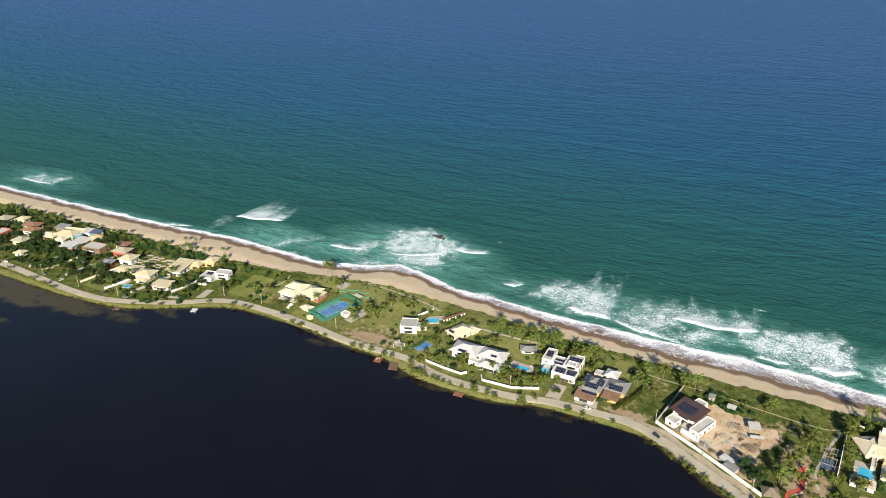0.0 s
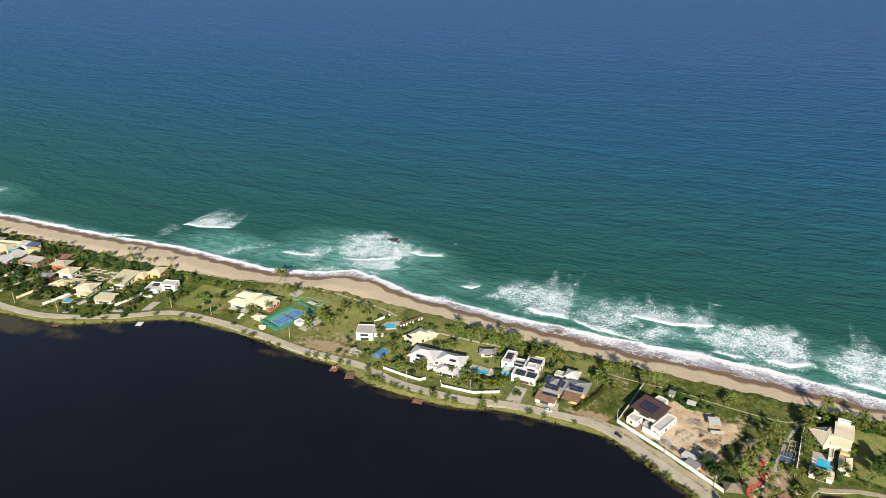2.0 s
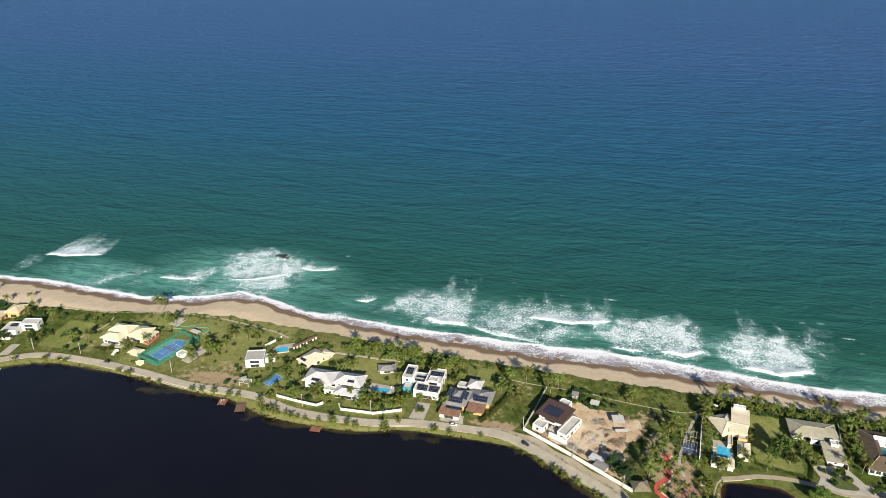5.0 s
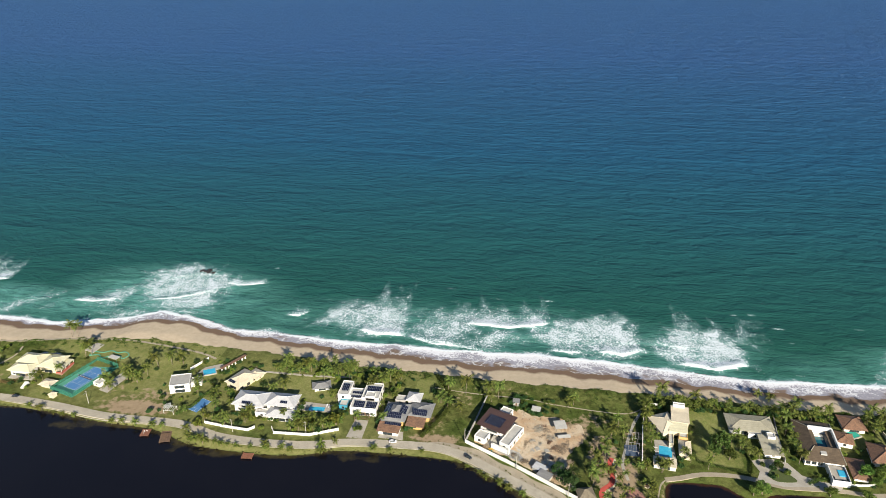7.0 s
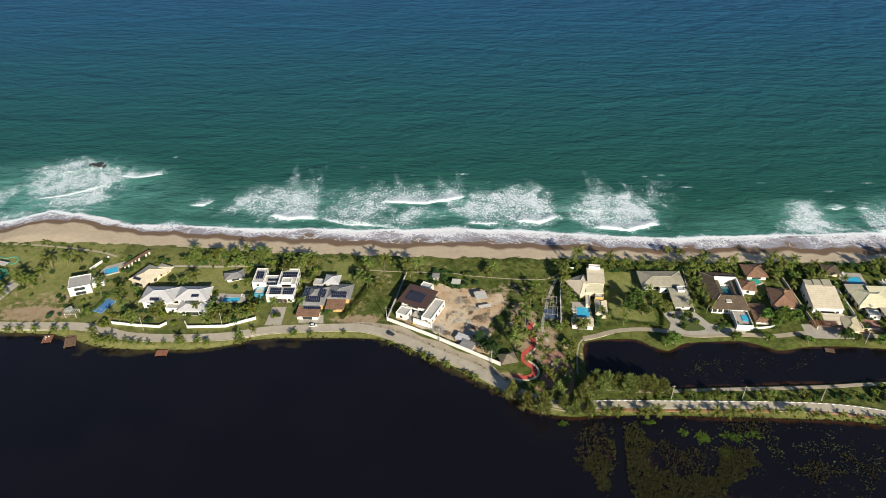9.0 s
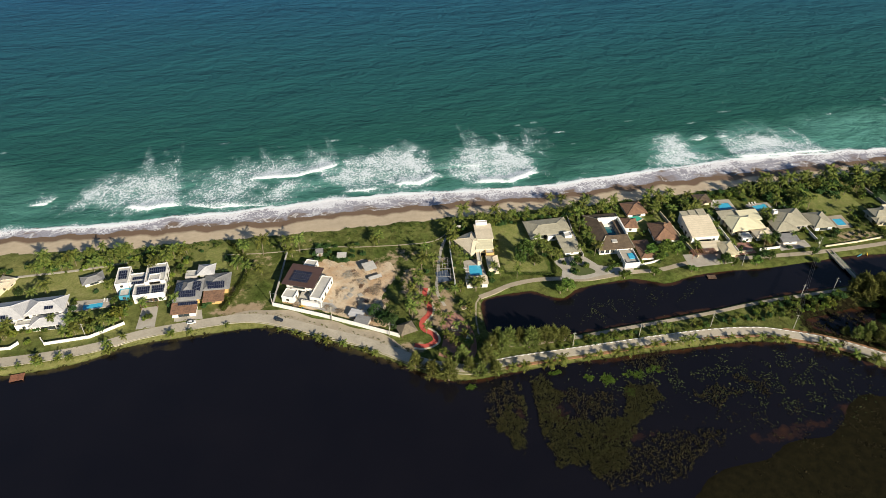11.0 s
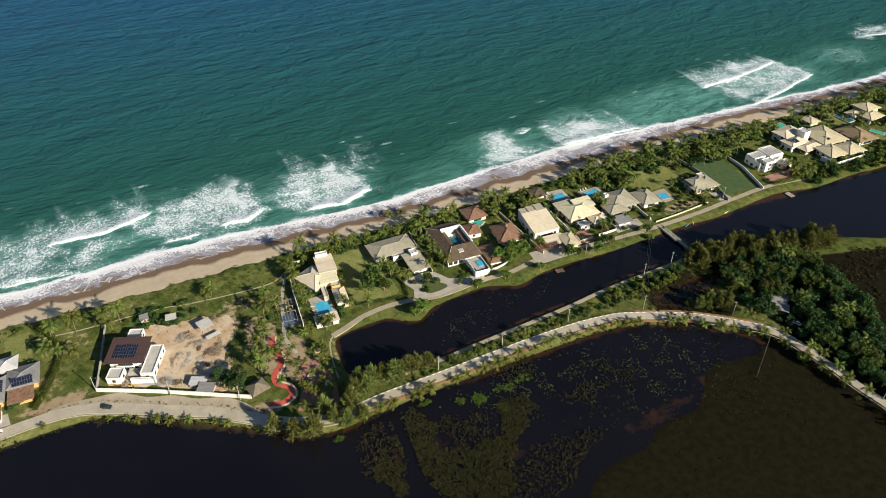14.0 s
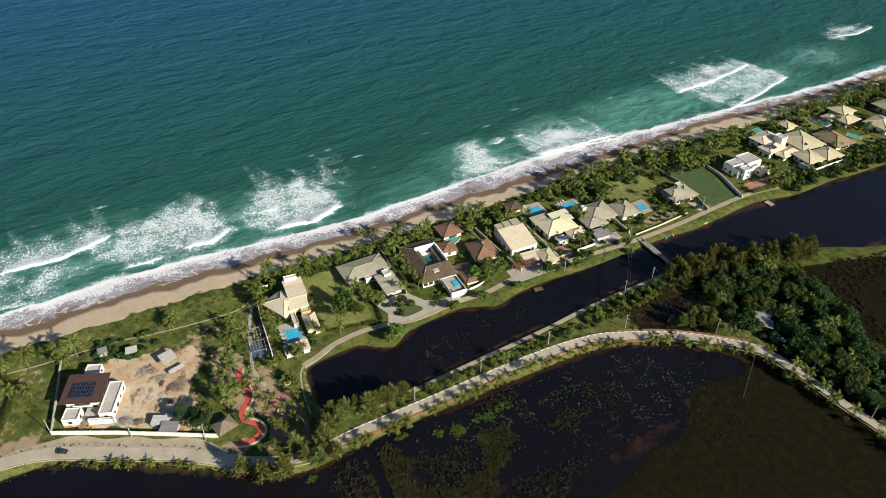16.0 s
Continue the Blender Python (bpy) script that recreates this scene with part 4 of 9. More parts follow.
kerb = tagged(new("kerb_causeway"), "kerb of stones painted black and white by turns along the causeway", "kerb", kind="structure")
KLINE = offset(east[east[:, 1] > 225], 2.6)
along_k = np.concatenate([[0], np.cumsum(np.hypot(*np.diff(KLINE, axis=0).T))])
KSTONE = [link_mesh("kerb_stone", boxes((-0.78, -0.17, -0.3, 0.78, 0.17, 0.26)), m_, kerb) for m_ in (LINEWHITE, CONCRETE)]
for k_, s_ in enumerate(np.arange(0.8, along_k[-1] - 1, 1.6)):
    x_, y_ = np.interp(s_, along_k, KLINE[:, 0]), np.interp(s_, along_k, KLINE[:, 1])
    x2_, y2_ = np.interp(s_ + 0.5, along_k, KLINE[:, 0]), np.interp(s_ + 0.5, along_k, KLINE[:, 1])
    ks_ = KSTONE[k_] if k_ < 2 else share("kerb_stone", KSTONE[k_ % 2].data, kerb)
    ks_.location, ks_.rotation_euler = (x_, y_, gz(x_, y_) + 0.02), (0, 0, math.atan2(y2_ - y_, x2_ - x_))
NORTH = curve([(65, 343.5), (73, 346), (84, 350), (98, 351.5), (112, 350), (124, 347), (150, 348), (168, 347), (191, 350), (230, 347), (262, 345), (300, 345), (330, 347), (362, 348), (392, 344)], 3.0)
strip("canal_track", NORTH, 3.1, 0.07, 0.5, SANDROAD, "sandy track along the north bank of the canal", "track")
strip("pond_path", curve([(58, 314), (59.5, 328), (62.5, 340), (66, 344)], 3.0), 0.8, 0.06, 0.4, SANDROAD, "narrow worn path on the grassy pond bank", "path")
strip("towpath", curve([(70, 306.5), (93, 305), (135, 307), (175, 309), (212, 312), (264, 313)], 4.0), 2.2, 0.1, 0.6, SANDROAD, "grey footpath along the canal bank", "path")


# ---- houses
WINDOWS = {}


def window_mesh(w, h):
    """Frame and pane of a window of that size, facing -y, built once."""
    key = (round(w, 1), round(h, 1))
    if key not in WINDOWS:
        f = 0.09
        fr = boxes((-w / 2, -0.07, 0, -w / 2 + f, 0.05, h), (w / 2 - f, -0.07, 0, w / 2, 0.05, h), (-w / 2 + f, -0.07, 0, w / 2 - f, 0.05, f),
                   (-w / 2 + f, -0.07, h - f, w / 2 - f, 0.05, h), (-f / 2, -0.05, f, f / 2, 0.05, h - f))
        pa = boxes((-w / 2 + f, -0.025, f, w / 2 - f, 0.02, h - f))
        out = []
        for nm, bm, m in (("frame", fr, FRAMEB), ("pane", pa, GLASS)):
            me = bpy.data.meshes.new(nm)
            bm.to_mesh(me)
            bm.free()
            me.materials.append(m)
            out.append(me)
        WINDOWS[key] = out
    return WINDOWS[key]


def add_window(parent, x, y, z, turn, w, h):
    fr, pa = window_mesh(w, h)
    win = share("window", fr, parent, (x, y, z), turn)
    share("pane", pa, win)


def hip_roof(w, d, rise, over, ridge=None, thick=0.28):
    """A hipped roof over a w x d plan, eaves at z=0; ridge: length, None for a true hip."""
    w, d = w + 2 * over, d + 2 * over
    lx, ly = (max(w - d, 0.02), 0.02) if w >= d else (0.02, max(d - w, 0.02))
    if ridge is not None:
        lx, ly = (ridge, 0.02) if w >= d else (0.02, ridge)
    bm = bmesh.new()
    low = [bm.verts.new((x, y, -thick)) for x, y in ((-w / 2, -d / 2), (w / 2, -d / 2), (w / 2, d / 2), (-w / 2, d / 2))]
    eave = [bm.verts.new((v.co.x, v.co.y, 0)) for v in low]
    if w >= d:
        a, b = bm.verts.new((-lx / 2, 0, rise)), bm.verts.new((lx / 2, 0, rise))
        fs = ((eave[0], eave[1], b, a), (eave[1], eave[2], b), (eave[2], eave[3], a, b), (eave[3], eave[0], a))
    else:
        a, b = bm.verts.new((0, -ly / 2, rise)), bm.verts.new((0, ly / 2, rise))
        fs = ((eave[0], eave[1], a), (eave[1], eave[2], b, a), (eave[2], eave[3], b), (eave[3], eave[0], a, b))
    for f in fs:
        bm.faces.new(f)
    bm.faces.new(low[::-1])
    for i in range(4):
        bm.faces.new((low[i - 1], low[i], eave[i], eave[i - 1]))
    ends = [(e.co.copy(), (a if (e.co - a.co).length < (e.co - b.co).length else b).co.copy()) for e in eave]
    return bm, ends + [(a.co.copy(), b.co.copy())]


def shed_roof(w, d, rise, over, thick=0.28):
    """One slope, low in front (-y) and high at the back."""
    w, d = w + 2 * over, d + 2 * over
    bm = bmesh.new()
    vs = [bm.verts.new((x, y, z)) for dz in (-thick, 0) for x, y, z in
          ((-w / 2, -d / 2, dz), (w / 2, -d / 2, dz), (w / 2, d / 2, rise + dz), (-w / 2, d / 2, rise + dz))]
    for q in ((3, 2, 1, 0), (4, 5, 6, 7), (0, 1, 5, 4), (1, 2, 6, 5), (2, 3, 7, 6), (3, 0, 4, 7)):
        bm.faces.new([vs[i] for i in q])
    return bm


def block(house, cx, cy, w, d, z0, z1, wall, kind, roof, rise=2.1, over=1.35, turn=0.0, windows=True, sides="swe"):
    """One block of a house: walls, windows on the sides that are seen, and its roof."""
    base = Matrix.Translation((cx, cy, 0)) @ Matrix.Rotation(radians(turn), 4, "Z")

    def put(ob, z=0.0):
        ob.matrix_local = base @ Matrix.Translation((0, 0, z))
        return ob
    body = bmesh.new()
    box(body, -w / 2, -d / 2, z0 - 0.6 if z0 < 0.5 else z0, w / 2, d / 2, z1 - 0.02)
    box(body, -w / 2 - 0.06, -d / 2 - 0.06, z0 - 0.5, w / 2 + 0.06, d / 2 + 0.06, z0 + 0.22)
    wl = put(part("wall", body, wall, house))
    if kind == "flat":
        t = 0.25
        put(part("parapet", boxes((-w / 2 - 0.04, -d / 2 - 0.04, z1, w / 2 + 0.04, -d / 2 + t, z1 + 0.55), (-w / 2 - 0.04, d / 2 - t, z1, w / 2 + 0.04, d / 2 + 0.04, z1 + 0.55),
                                  (-w / 2 - 0.04, -d / 2 + t, z1, -w / 2 + t, d / 2 - t, z1 + 0.55), (w / 2 - t, -d / 2 + t, z1, w / 2 + 0.04, d / 2 - t, z1 + 0.55)), wall, house))
        put(part("roof", boxes((-w / 2 + t, -d / 2 + t, z1, w / 2 - t, d / 2 - t, z1 + 0.12)), roof, house))
    elif kind == "shed":
        put(part("roof", shed_roof(w, d, rise, over), roof, house), z1 + 0.28)
        gable = bmesh.new()
        for sx in (-1, 1):
            p = [(sx * (w / 2 - 0.12 * k), y, z) for k in (0, 1) for y, z in ((-d / 2, z1), (d / 2, z1), (d / 2, z1 + rise * 0.94))]
            vs = [gable.verts.new(q) for q in p]
            for q in ((0, 1, 2), (5, 4, 3), (0, 3, 4, 1), (1, 4, 5, 2), (2, 5, 3, 0)):
                gable.faces.new([vs[i] for i in q])
        box(gable, -w / 2 + 0.12, d / 2 - 0.12, z1, w / 2 - 0.12, d / 2, z1 + rise * 0.94)
        bmesh.ops.recalc_face_normals(gable, faces=gable.faces)
        put(part("gable", gable, wall, house))
    else:
        bm, ends = hip_roof(w, d, rise, over)
        rf = put(part("roof", bm, roof, house), z1 + 0.28)
        cap = bmesh.new()
        for a, b in ends:
            if (a - b).length > 0.3:
                tube(cap, [a + Vector((0, 0, 0.03)), b + Vector((0, 0, 0.03))], [0.16, 0.16], 5)
        part("ridge_cap", cap, roof, rf)
    if windows:
        zf = z0
        while zf + 2.3 < z1 + 0.4:
            hgt = min(1.5, z1 - zf - 1.1)
            for side, ln, dep, tn in (("s", w, d, 0), ("e", d, w, 90), ("w", d, w, -90), ("n", w, d, 180)):
                if side not in sides:
                    continue
                k = max(1, int(ln / 4.3))
                broad = side == "s" and w >= 8.5
                if broad:
                    # broad dark glazing stands in for a veranda's shade; a balcony before it upstairs
                    wide = round(w * 0.48, 1)
                    q = base @ Vector((0, -d / 2 - 0.02, 0))
                    add_window(house, q.x, q.y, zf + 0.15, turn, wide, min(2.1, z1 - zf - 0.5))
                    if zf > z0 + 1:
                        bal = put(part("balcony", boxes((-wide / 2 - 0.5, -d / 2 - 1.3, zf - 0.12, wide / 2 + 0.5, -d / 2 - 0.01, zf + 0.06)), wall, house))
                        part("railing", boxes((-wide / 2 - 0.45, -d / 2 - 1.28, zf + 0.06, wide / 2 + 0.45, -d / 2 - 1.18, zf + 0.85)), FRAMEW, bal)
                for i in range(k):
                    u = -ln / 2 + ln * (i + 0.5) / k
                    if broad and abs(u) < w * 0.24 + 0.9:
                        continue
                    tall = (i + int(zf)) % 3 == 1
                    loc = Matrix.Rotation(radians(tn), 4, "Z") @ Vector((u, -dep / 2 - 0.02, 0))
                    q = base @ loc
                    add_window(house, q.x, q.y, zf + (0.3 if tall else 0.95), turn + tn, 2.2 if tall else 1.5, min(2.1, hgt + 0.6) if tall else hgt)
            zf += 3.1
    return wl


def house(name, x, y, yaw, label, blocks, category="house", door=None, low=0.8):
    """A house of several blocks; low: how far the storeys stay below full height."""
    drop = (1 - low) * max(b[5] for b in blocks)
    x, y = x + drop * x / 255, y + drop * (y - 60) / 255
    blocks = [(*b[:4], b[4] * low, b[5] * low, *b[6:]) for b in blocks]
    h = thing(name, x, y, gz(x, y), yaw, label, category, "beach houses")
    for b in blocks:
        block(h, *b[:9], **(b[9] if len(b) > 9 else {}))
    if door:
        dx, dy, tn = door
        d = part("door", boxes((-0.5, -0.08, 0, 0.5, 0.04, 2.1)), WOOD, h, "dark wooden front door")
        d.matrix_local = pose(dx, dy, 0.2, 0, 0, tn)
        part("door_handle", boxes((0.32, -0.14, 1.0, 0.42, -0.08, 1.06)), ALU, d, "metal handle")
    return h


PANEL = []


def solar(x, y, z, yaw, tilt, cols, rows, gapx=1.06, gapy=2.0, lean=0.0, label="dark blue solar panels in rows on the roof", skip=()):
    """An array of panels, each one a piece; yaw turns it, tilt raises its far side."""
    if not PANEL:
        for nm, bm, m in (("solar_panel", boxes((-0.5, -0.94, 0, 0.5, 0.94, 0.04)), ALU), ("cell_sheet", boxes((-0.46, -0.90, 0.035, 0.46, 0.90, 0.048)), PV)):
            me = bpy.data.meshes.new(nm)
            bm.to_mesh(me)
            bm.free()
            me.materials.append(m)
            PANEL.append(me)
    a = new("solar_array")
    tagged(a, label, "solar panels", "solar arrays")
    a.matrix_world = pose(x, y, z, tilt, lean, yaw)
    part("rail", boxes(*[(-cols * gapx / 2, (j - (rows - 1) / 2) * gapy - 0.04, -0.12, cols * gapx / 2, (j - (rows - 1) / 2) * gapy + 0.04, -0.01) for j in range(rows)]), ALU, a)
    for i in range(cols):
        for j in range(rows):
            if (i, j) not in skip:
                p = share("solar_panel", PANEL[0], a, ((i - (cols - 1) / 2) * gapx, (j - (rows - 1) / 2) * gapy, 0))
                share("cell_sheet", PANEL[1], p)
    return a


def pool(x, y, w, d, yaw, water=POOLTILE, label="bright blue swimming pool with a pale stone rim", lift=0.25):
    z = max(gz(x + a, y + b) for a in (-w / 2 - 3, 0, w / 2 + 3) for b in (-d / 2 - 3, 0, d / 2 + 3)) + 0.1
    p = thing("swimming_pool", x, y, z, yaw, label, "pool", "swimming pools")
    c = 0.5
    part("coping", boxes((-w / 2 - c, -d / 2 - c, -0.9, w / 2 + c, -d / 2, lift), (-w / 2 - c, d / 2, -0.4, w / 2 + c, d / 2 + c, lift),
                         (-w / 2 - c, -d / 2, -0.4, -w / 2, d / 2, lift), (w / 2, -d / 2, -0.4, w / 2 + c, d / 2, lift)), PAVING, p)
    part("water", boxes((-w / 2, -d / 2, -0.3, w / 2, d / 2, lift - 0.08)), water, p)
    part("ladder", tube(tube(bmesh.new(), [(w / 2 - 0.3, d / 2 - 1, 0), (w / 2 - 0.3, d / 2 - 1, 0.9), (w / 2 + 0.4, d / 2 - 1, 0.9), (w / 2 + 0.4, d / 2 - 1, 0.2)], [0.03] * 4, 5),
                        [(w / 2 - 0.3, d / 2 - 1.5, 0), (w / 2 - 0.3, d / 2 - 1.5, 0.9), (w / 2 + 0.4, d / 2 - 1.5, 0.9), (w / 2 + 0.4, d / 2 - 1.5, 0.2)], [0.03] * 4, 5), ALU, p)
    return p


def garden_wall(name, pts, h, material, label, thick=0.25, posts=6.0):
    """A wall along a line, with piers and a coping."""
    pts = [Vector(p) for p in pts]
    z = min(gz(*p) for p in pts)
    w = thing(name, pts[0].x, pts[0].y, z, 0, label, "wall", "garden walls")
    for a, b in zip(pts, pts[1:]):
        d = b - a
        ln, an = d.length, math.degrees(math.atan2(d.y, d.x))
        o = part("wall", boxes((0, -thick / 2, -0.5, ln, thick / 2, h)), material, w)
        cp = part("coping", boxes((0, -thick / 2 - 0.06, h, ln, thick / 2 + 0.06, h + 0.1)), material, o)
        o.matrix_local = pose(a.x - pts[0].x, a.y - pts[0].y, 0, 0, 0, an)
        n = max(1, round(ln / posts))
        me = None
        for i in range(n + 1):
            if me is None:
                q = part("pier", boxes((-0.22, -0.22, -0.5, 0.22, 0.22, h + 0.22)), material, o)
                me = q.data
            else:
                q = share("pier", me, o)
            q.location = (ln * i / n, 0, 0)
    return w


def deck(name, x, y, w, d, yaw, label, material=WOOD, z=0.75, board=0.6):
    """A jetty of boards on posts."""
    t = thing(name, x, y, z, yaw, label, "jetty", "jetties")
    n = max(3, int(w / board))
    me = None
    for i in range(n):
        if me is None:
            b = part("board", boxes((-w / n / 2 + 0.03, -d / 2, -0.06, w / n / 2 - 0.03, d / 2, 0.0)), material, t)
            me = b.data
        else:
            b = share("board", me, t)
        b.location = (-w / 2 + w * (i + 0.5) / n, 0, random.uniform(-0.015, 0.015))
    part("beam", boxes((-w / 2, -d / 2 + 0.2, -0.25, w / 2, -d / 2 + 0.35, -0.065), (-w / 2, d / 2 - 0.35, -0.25, w / 2, d / 2 - 0.2, -0.065)), material, t)
    me = None
    for px in (-w / 2 + 0.3, w / 2 - 0.3):
        for py in (-d / 2 + 0.28, d / 2 - 0.28):
            if me is None:
                q = part("post", tube(bmesh.new(), [(0, 0, -2.4), (0, 0, 0.35)], [0.12, 0.11], 6), material, t)
                me = q.data
            else:
                q = share("post", me, t)
            q.location = (px, py, 0)
    return t


# west village
house("house", -534, 370, 8, "large brown house with a white flat roof among trees", [(0, 0, 19, 12, 0, 6.8, BROWNWALL, "flat", FLATROOF)])
house("house", -507, 376, 10, "two-storey red house with a sage tiled roof", [(0, 0, 13, 9, 0, 6, REDWALL, "hip", R_SAGE)])
house("house", -502, 356, 15, "small red house with a grey tiled roof", [(0, 0, 9, 7.5, 0, 4.6, REDWALL, "hip", R_GREY, dict(rise=1.6))])
house("house", -490, 368, 10, "white house with a pale cream hipped roof", [(0, 0, 11.5, 10.5, 0, 6, WHITE, "hip", R_CREAM)], door=(2, -5.33, 0))
house("garden_pavilion", -481, 355, 8, "low open pavilion with a cream tiled roof", [(0, 0, 7.5, 8, 0, 2.9, CREAM, "hip", R_CREAM, dict(rise=1.3))], "pavilion")
house("house", -454, 354, 10, "white two-storey house with a pale cream pyramid roof", [(0, 0, 13.5, 11, 0, 5.8, WHITE, "hip", R_CREAM), (2, -7.5, 9, 5, 0, 3, WHITE, "hip", R_CREAM, dict(rise=1.0))])
house("house", -429, 348, 14, "low white house with a flat cream roof by the road", [(0, 0, 13.5, 9.5, 0, 3.9, WHITE, "shed", R_CREAM, dict(rise=0.9, over=1.0))], door=(0, -4.83, 0))
house("house", -439, 376, 10, "long house with a cream single-slope roof", [(0, 0, 13, 20, 0, 5.6, WHITE, "shed", R_CREAM, dict(rise=1.4))])
house("house", -431, 388, 8, "small ochre house with a yellow tiled roof", [(0, 0, 9, 9, 0, 5, OCHRE, "hip", R_CREAM, dict(rise=1.7))])
house("house", -423, 397, 12, "ochre house with a yellowish hipped roof near the beach", [(0, 0, 9, 10.5, 0, 5.6, OCHRE, "hip", R_CREAM, dict(rise=1.9))])
house("house", -403, 377, 14, "white modern house of stacked flat-roofed boxes", [(-3, -2, 10.5, 12, 0, 5.8, WHITE, "flat", FLATROOF), (7, 4, 12, 8, 0, 6.6, WHITE, "flat", FLATROOF), (-4, -10, 7, 4, 0, 3.2, WHITE, "flat", FLATROOF)])
solar(-407.5, 378, gz(-403, 377) + 5.0, 14, 8, 5, 2)
house("house", -583, 380, 12, "long house with a cream tiled roof under trees", [(0, 0, 19, 12, 0, 5.8, CREAM, "hip", R_CREAM)])
house("house", -557, 374, 8, "pale house with a white roof and a red wall", [(0, 0, 12.5, 10, 0, 5.6, WHITE, "shed", FLATROOF, dict(rise=0.8)), (-5, -6.5, 5, 3, 0, 4, REDWALL, "flat", FLATROOF)])
house("house", -551, 383, 12, "ochre house with a yellow roof", [(0, 0, 11, 8, 0, 5.6, OCHRE, "hip", R_CREAM, dict(rise=1.6))])
house("house", -633, 379, 9, "house with a brown tiled roof among palms", [(0, 0, 15, 10, 0, 5, CREAM, "hip", R_RED)])
house("house", -669, 376, 8, "cream house with a sage roof among palms", [(0, 0, 12, 11, 0, 6, CREAM, "hip", R_SAGE)])
house("house", -655, 385, 8, "small cream house behind the palms", [(0, 0, 9, 7, 0, 5, CREAM, "hip", R_CREAM, dict(rise=1.5))])
house("house", -642, 355, 8, "orange-red walled house at the edge of the village", [(0, 0, 11, 11, 0, 5.8, REDWALL, "flat", FLATROOF)])
house("house", -598, 374, 10, "small ochre house with a low yellow roof", [(0, 0, 9, 7, 0, 3.6, OCHRE, "hip", R_CREAM, dict(rise=1.2))], low=1.0)
house("house", -586, 388, 14, "long house under a pale yellow sheet roof", [(0, 0, 21, 7, 0, 4.2, OCHRE, "shed", R_LIME, dict(rise=1.2, over=0.6))], low=1.0)
house("house", -574, 381.5, 12, "narrow white house with a blue wall and roof terrace", [(0, 0, 9, 6, 0, 4.6, TEAL, "flat", FLATROOF), (-7, 1, 5, 5, 0, 3.4, WHITE, "shed", R_PALE, dict(rise=0.6))], low=1.0)
house("house", -564, 394.5, 10, "blue-roofed house close to the beach palms", [(0, 0, 9, 7, 0, 4.4, WHITE, "shed", BLUETARP, dict(rise=0.9, over=0.7))], low=1.0)
house("house", -554, 387, 8, "bright ochre house with a yellow flat roof", [(0, 0, 10, 5, 0, 5.2, OCHRE, "shed", OCHRE, dict(rise=0.5, over=0.3))], low=1.0)
house("house", -561, 364, 8, "white house with a broad pale roof and a red wall", [(0, 0, 11, 9, 0, 4.4, WHITE, "shed", R_WHITE, dict(rise=0.8)), (6, -5.5, 3, 2.5, 0, 3.0, REDWALL, "flat", FLATROOF)], low=1.0)
house("house", -581, 371, 12, "white house with a pale hipped roof in the village", [(0, 0, 9, 8, 0, 4.0, WHITE, "hip", R_PALE, dict(rise=1.3))], low=1.0)
house("house", -625, 373, 8, "brown-roofed house with a white awning", [(0, 0, 14, 9, 0, 3.8, WHITE, "hip", R_RED, dict(rise=1.9)), (6, -7, 7, 4, 0, 2.8, WHITE, "flat", FLATROOF)], low=1.0)
house("house", -603, 389, 10, "dark-roofed house with blue solar sheets", [(0, 0, 11, 7, 0, 4.4, BROWNWALL, "shed", R_GREY, dict(rise=0.9))], low=1.0)
house("house", -589, 336, 12, "small house with a cream pyramid roof by the road", [(0, 0, 7, 6, 0, 3.2, WHITE, "hip", R_CREAM, dict(rise=1.4))], low=1.0)
house("house", -472, 359, 16, "low white annexe with a flat cream roof", [(0, 0, 10, 7, 0, 3.2, WHITE, "shed", R_CREAM, dict(rise=0.4))], low=1.0)
pad("driveway", [(-560, 346), (-538, 350), (-533, 360), (-552, 358)], 0.1, PAVING, "pale paved yard between village houses", "driveway")
pool(-458, 337, 6, 5, 20)
pool(-436, 357, 6, 3, 20)
# cream villa by the tennis court
house("house", -597, 371, 10, "ochre house with a long tiled roof between trees", [(0, 0, 14, 8, 0, 4.6, OCHRE, "hip", R_PALE, dict(rise=1.6))])
house("house", -571, 392, 8, "small white house with a blue-grey roof behind palms", [(0, 0, 10, 8, 0, 4.8, WHITE, "shed", R_WHITE, dict(rise=0.9)), (8, -1, 6, 6, 0, 5.2, TEAL, "flat", FLATROOF)])
house("house", -520, 388, 10, "low house with a worn red roof near the beach palms", [(0, 0, 10, 9, 0, 4.2, CREAM, "hip", R_RED, dict(rise=1.8))])
house("house", -610, 352, 10, "cream house with a sage roof hidden by trees", [(0, 0, 12, 9, 0, 5.0, CREAM, "hip", R_SAGE)])
cv = house("villa", -320, 386, 0, "cream two-storey villa with three pale tiled hipped roofs", [(-8, 5, 14, 8.5, 0, 6.4, CREAM, "hip", R_LIME), (7, 4, 11.5, 12, 0, 6, CREAM, "hip", R_LIME),
      (-8, -4.5, 13.5, 7.5, 0, 5.6, WHITE, "hip", R_LIME, dict(rise=1.7))], door=(-4, -8.33, 0))
part("terrace", boxes((12.9, -3, -0.4, 17.2, 9.5, 0.9)), BRICKPAVE, cv, "red-brown terrace beside the wing")
for x0_, y0_, x1_, y1_ in ((16.9, -3, 17.1, 9.5), (12.9, -3, 16.9, -2.8)):
    part("railing", boxes((x0_, y0_, 0.9, x1_, y1_, 1.8)), REDWALL, cv, "dark red balustrade")
part("veranda_roof", boxes((12.2, -3.3, 3.5, 17.4, 9.8, 3.68)), R_LIME, cv)
for y0_ in (-2.9, 1.2, 5.3, 9.3):
    part("post", boxes((16.9, y0_ - 0.1, 0.9, 17.1, y0_ + 0.1, 3.5)), WHITE, cv)
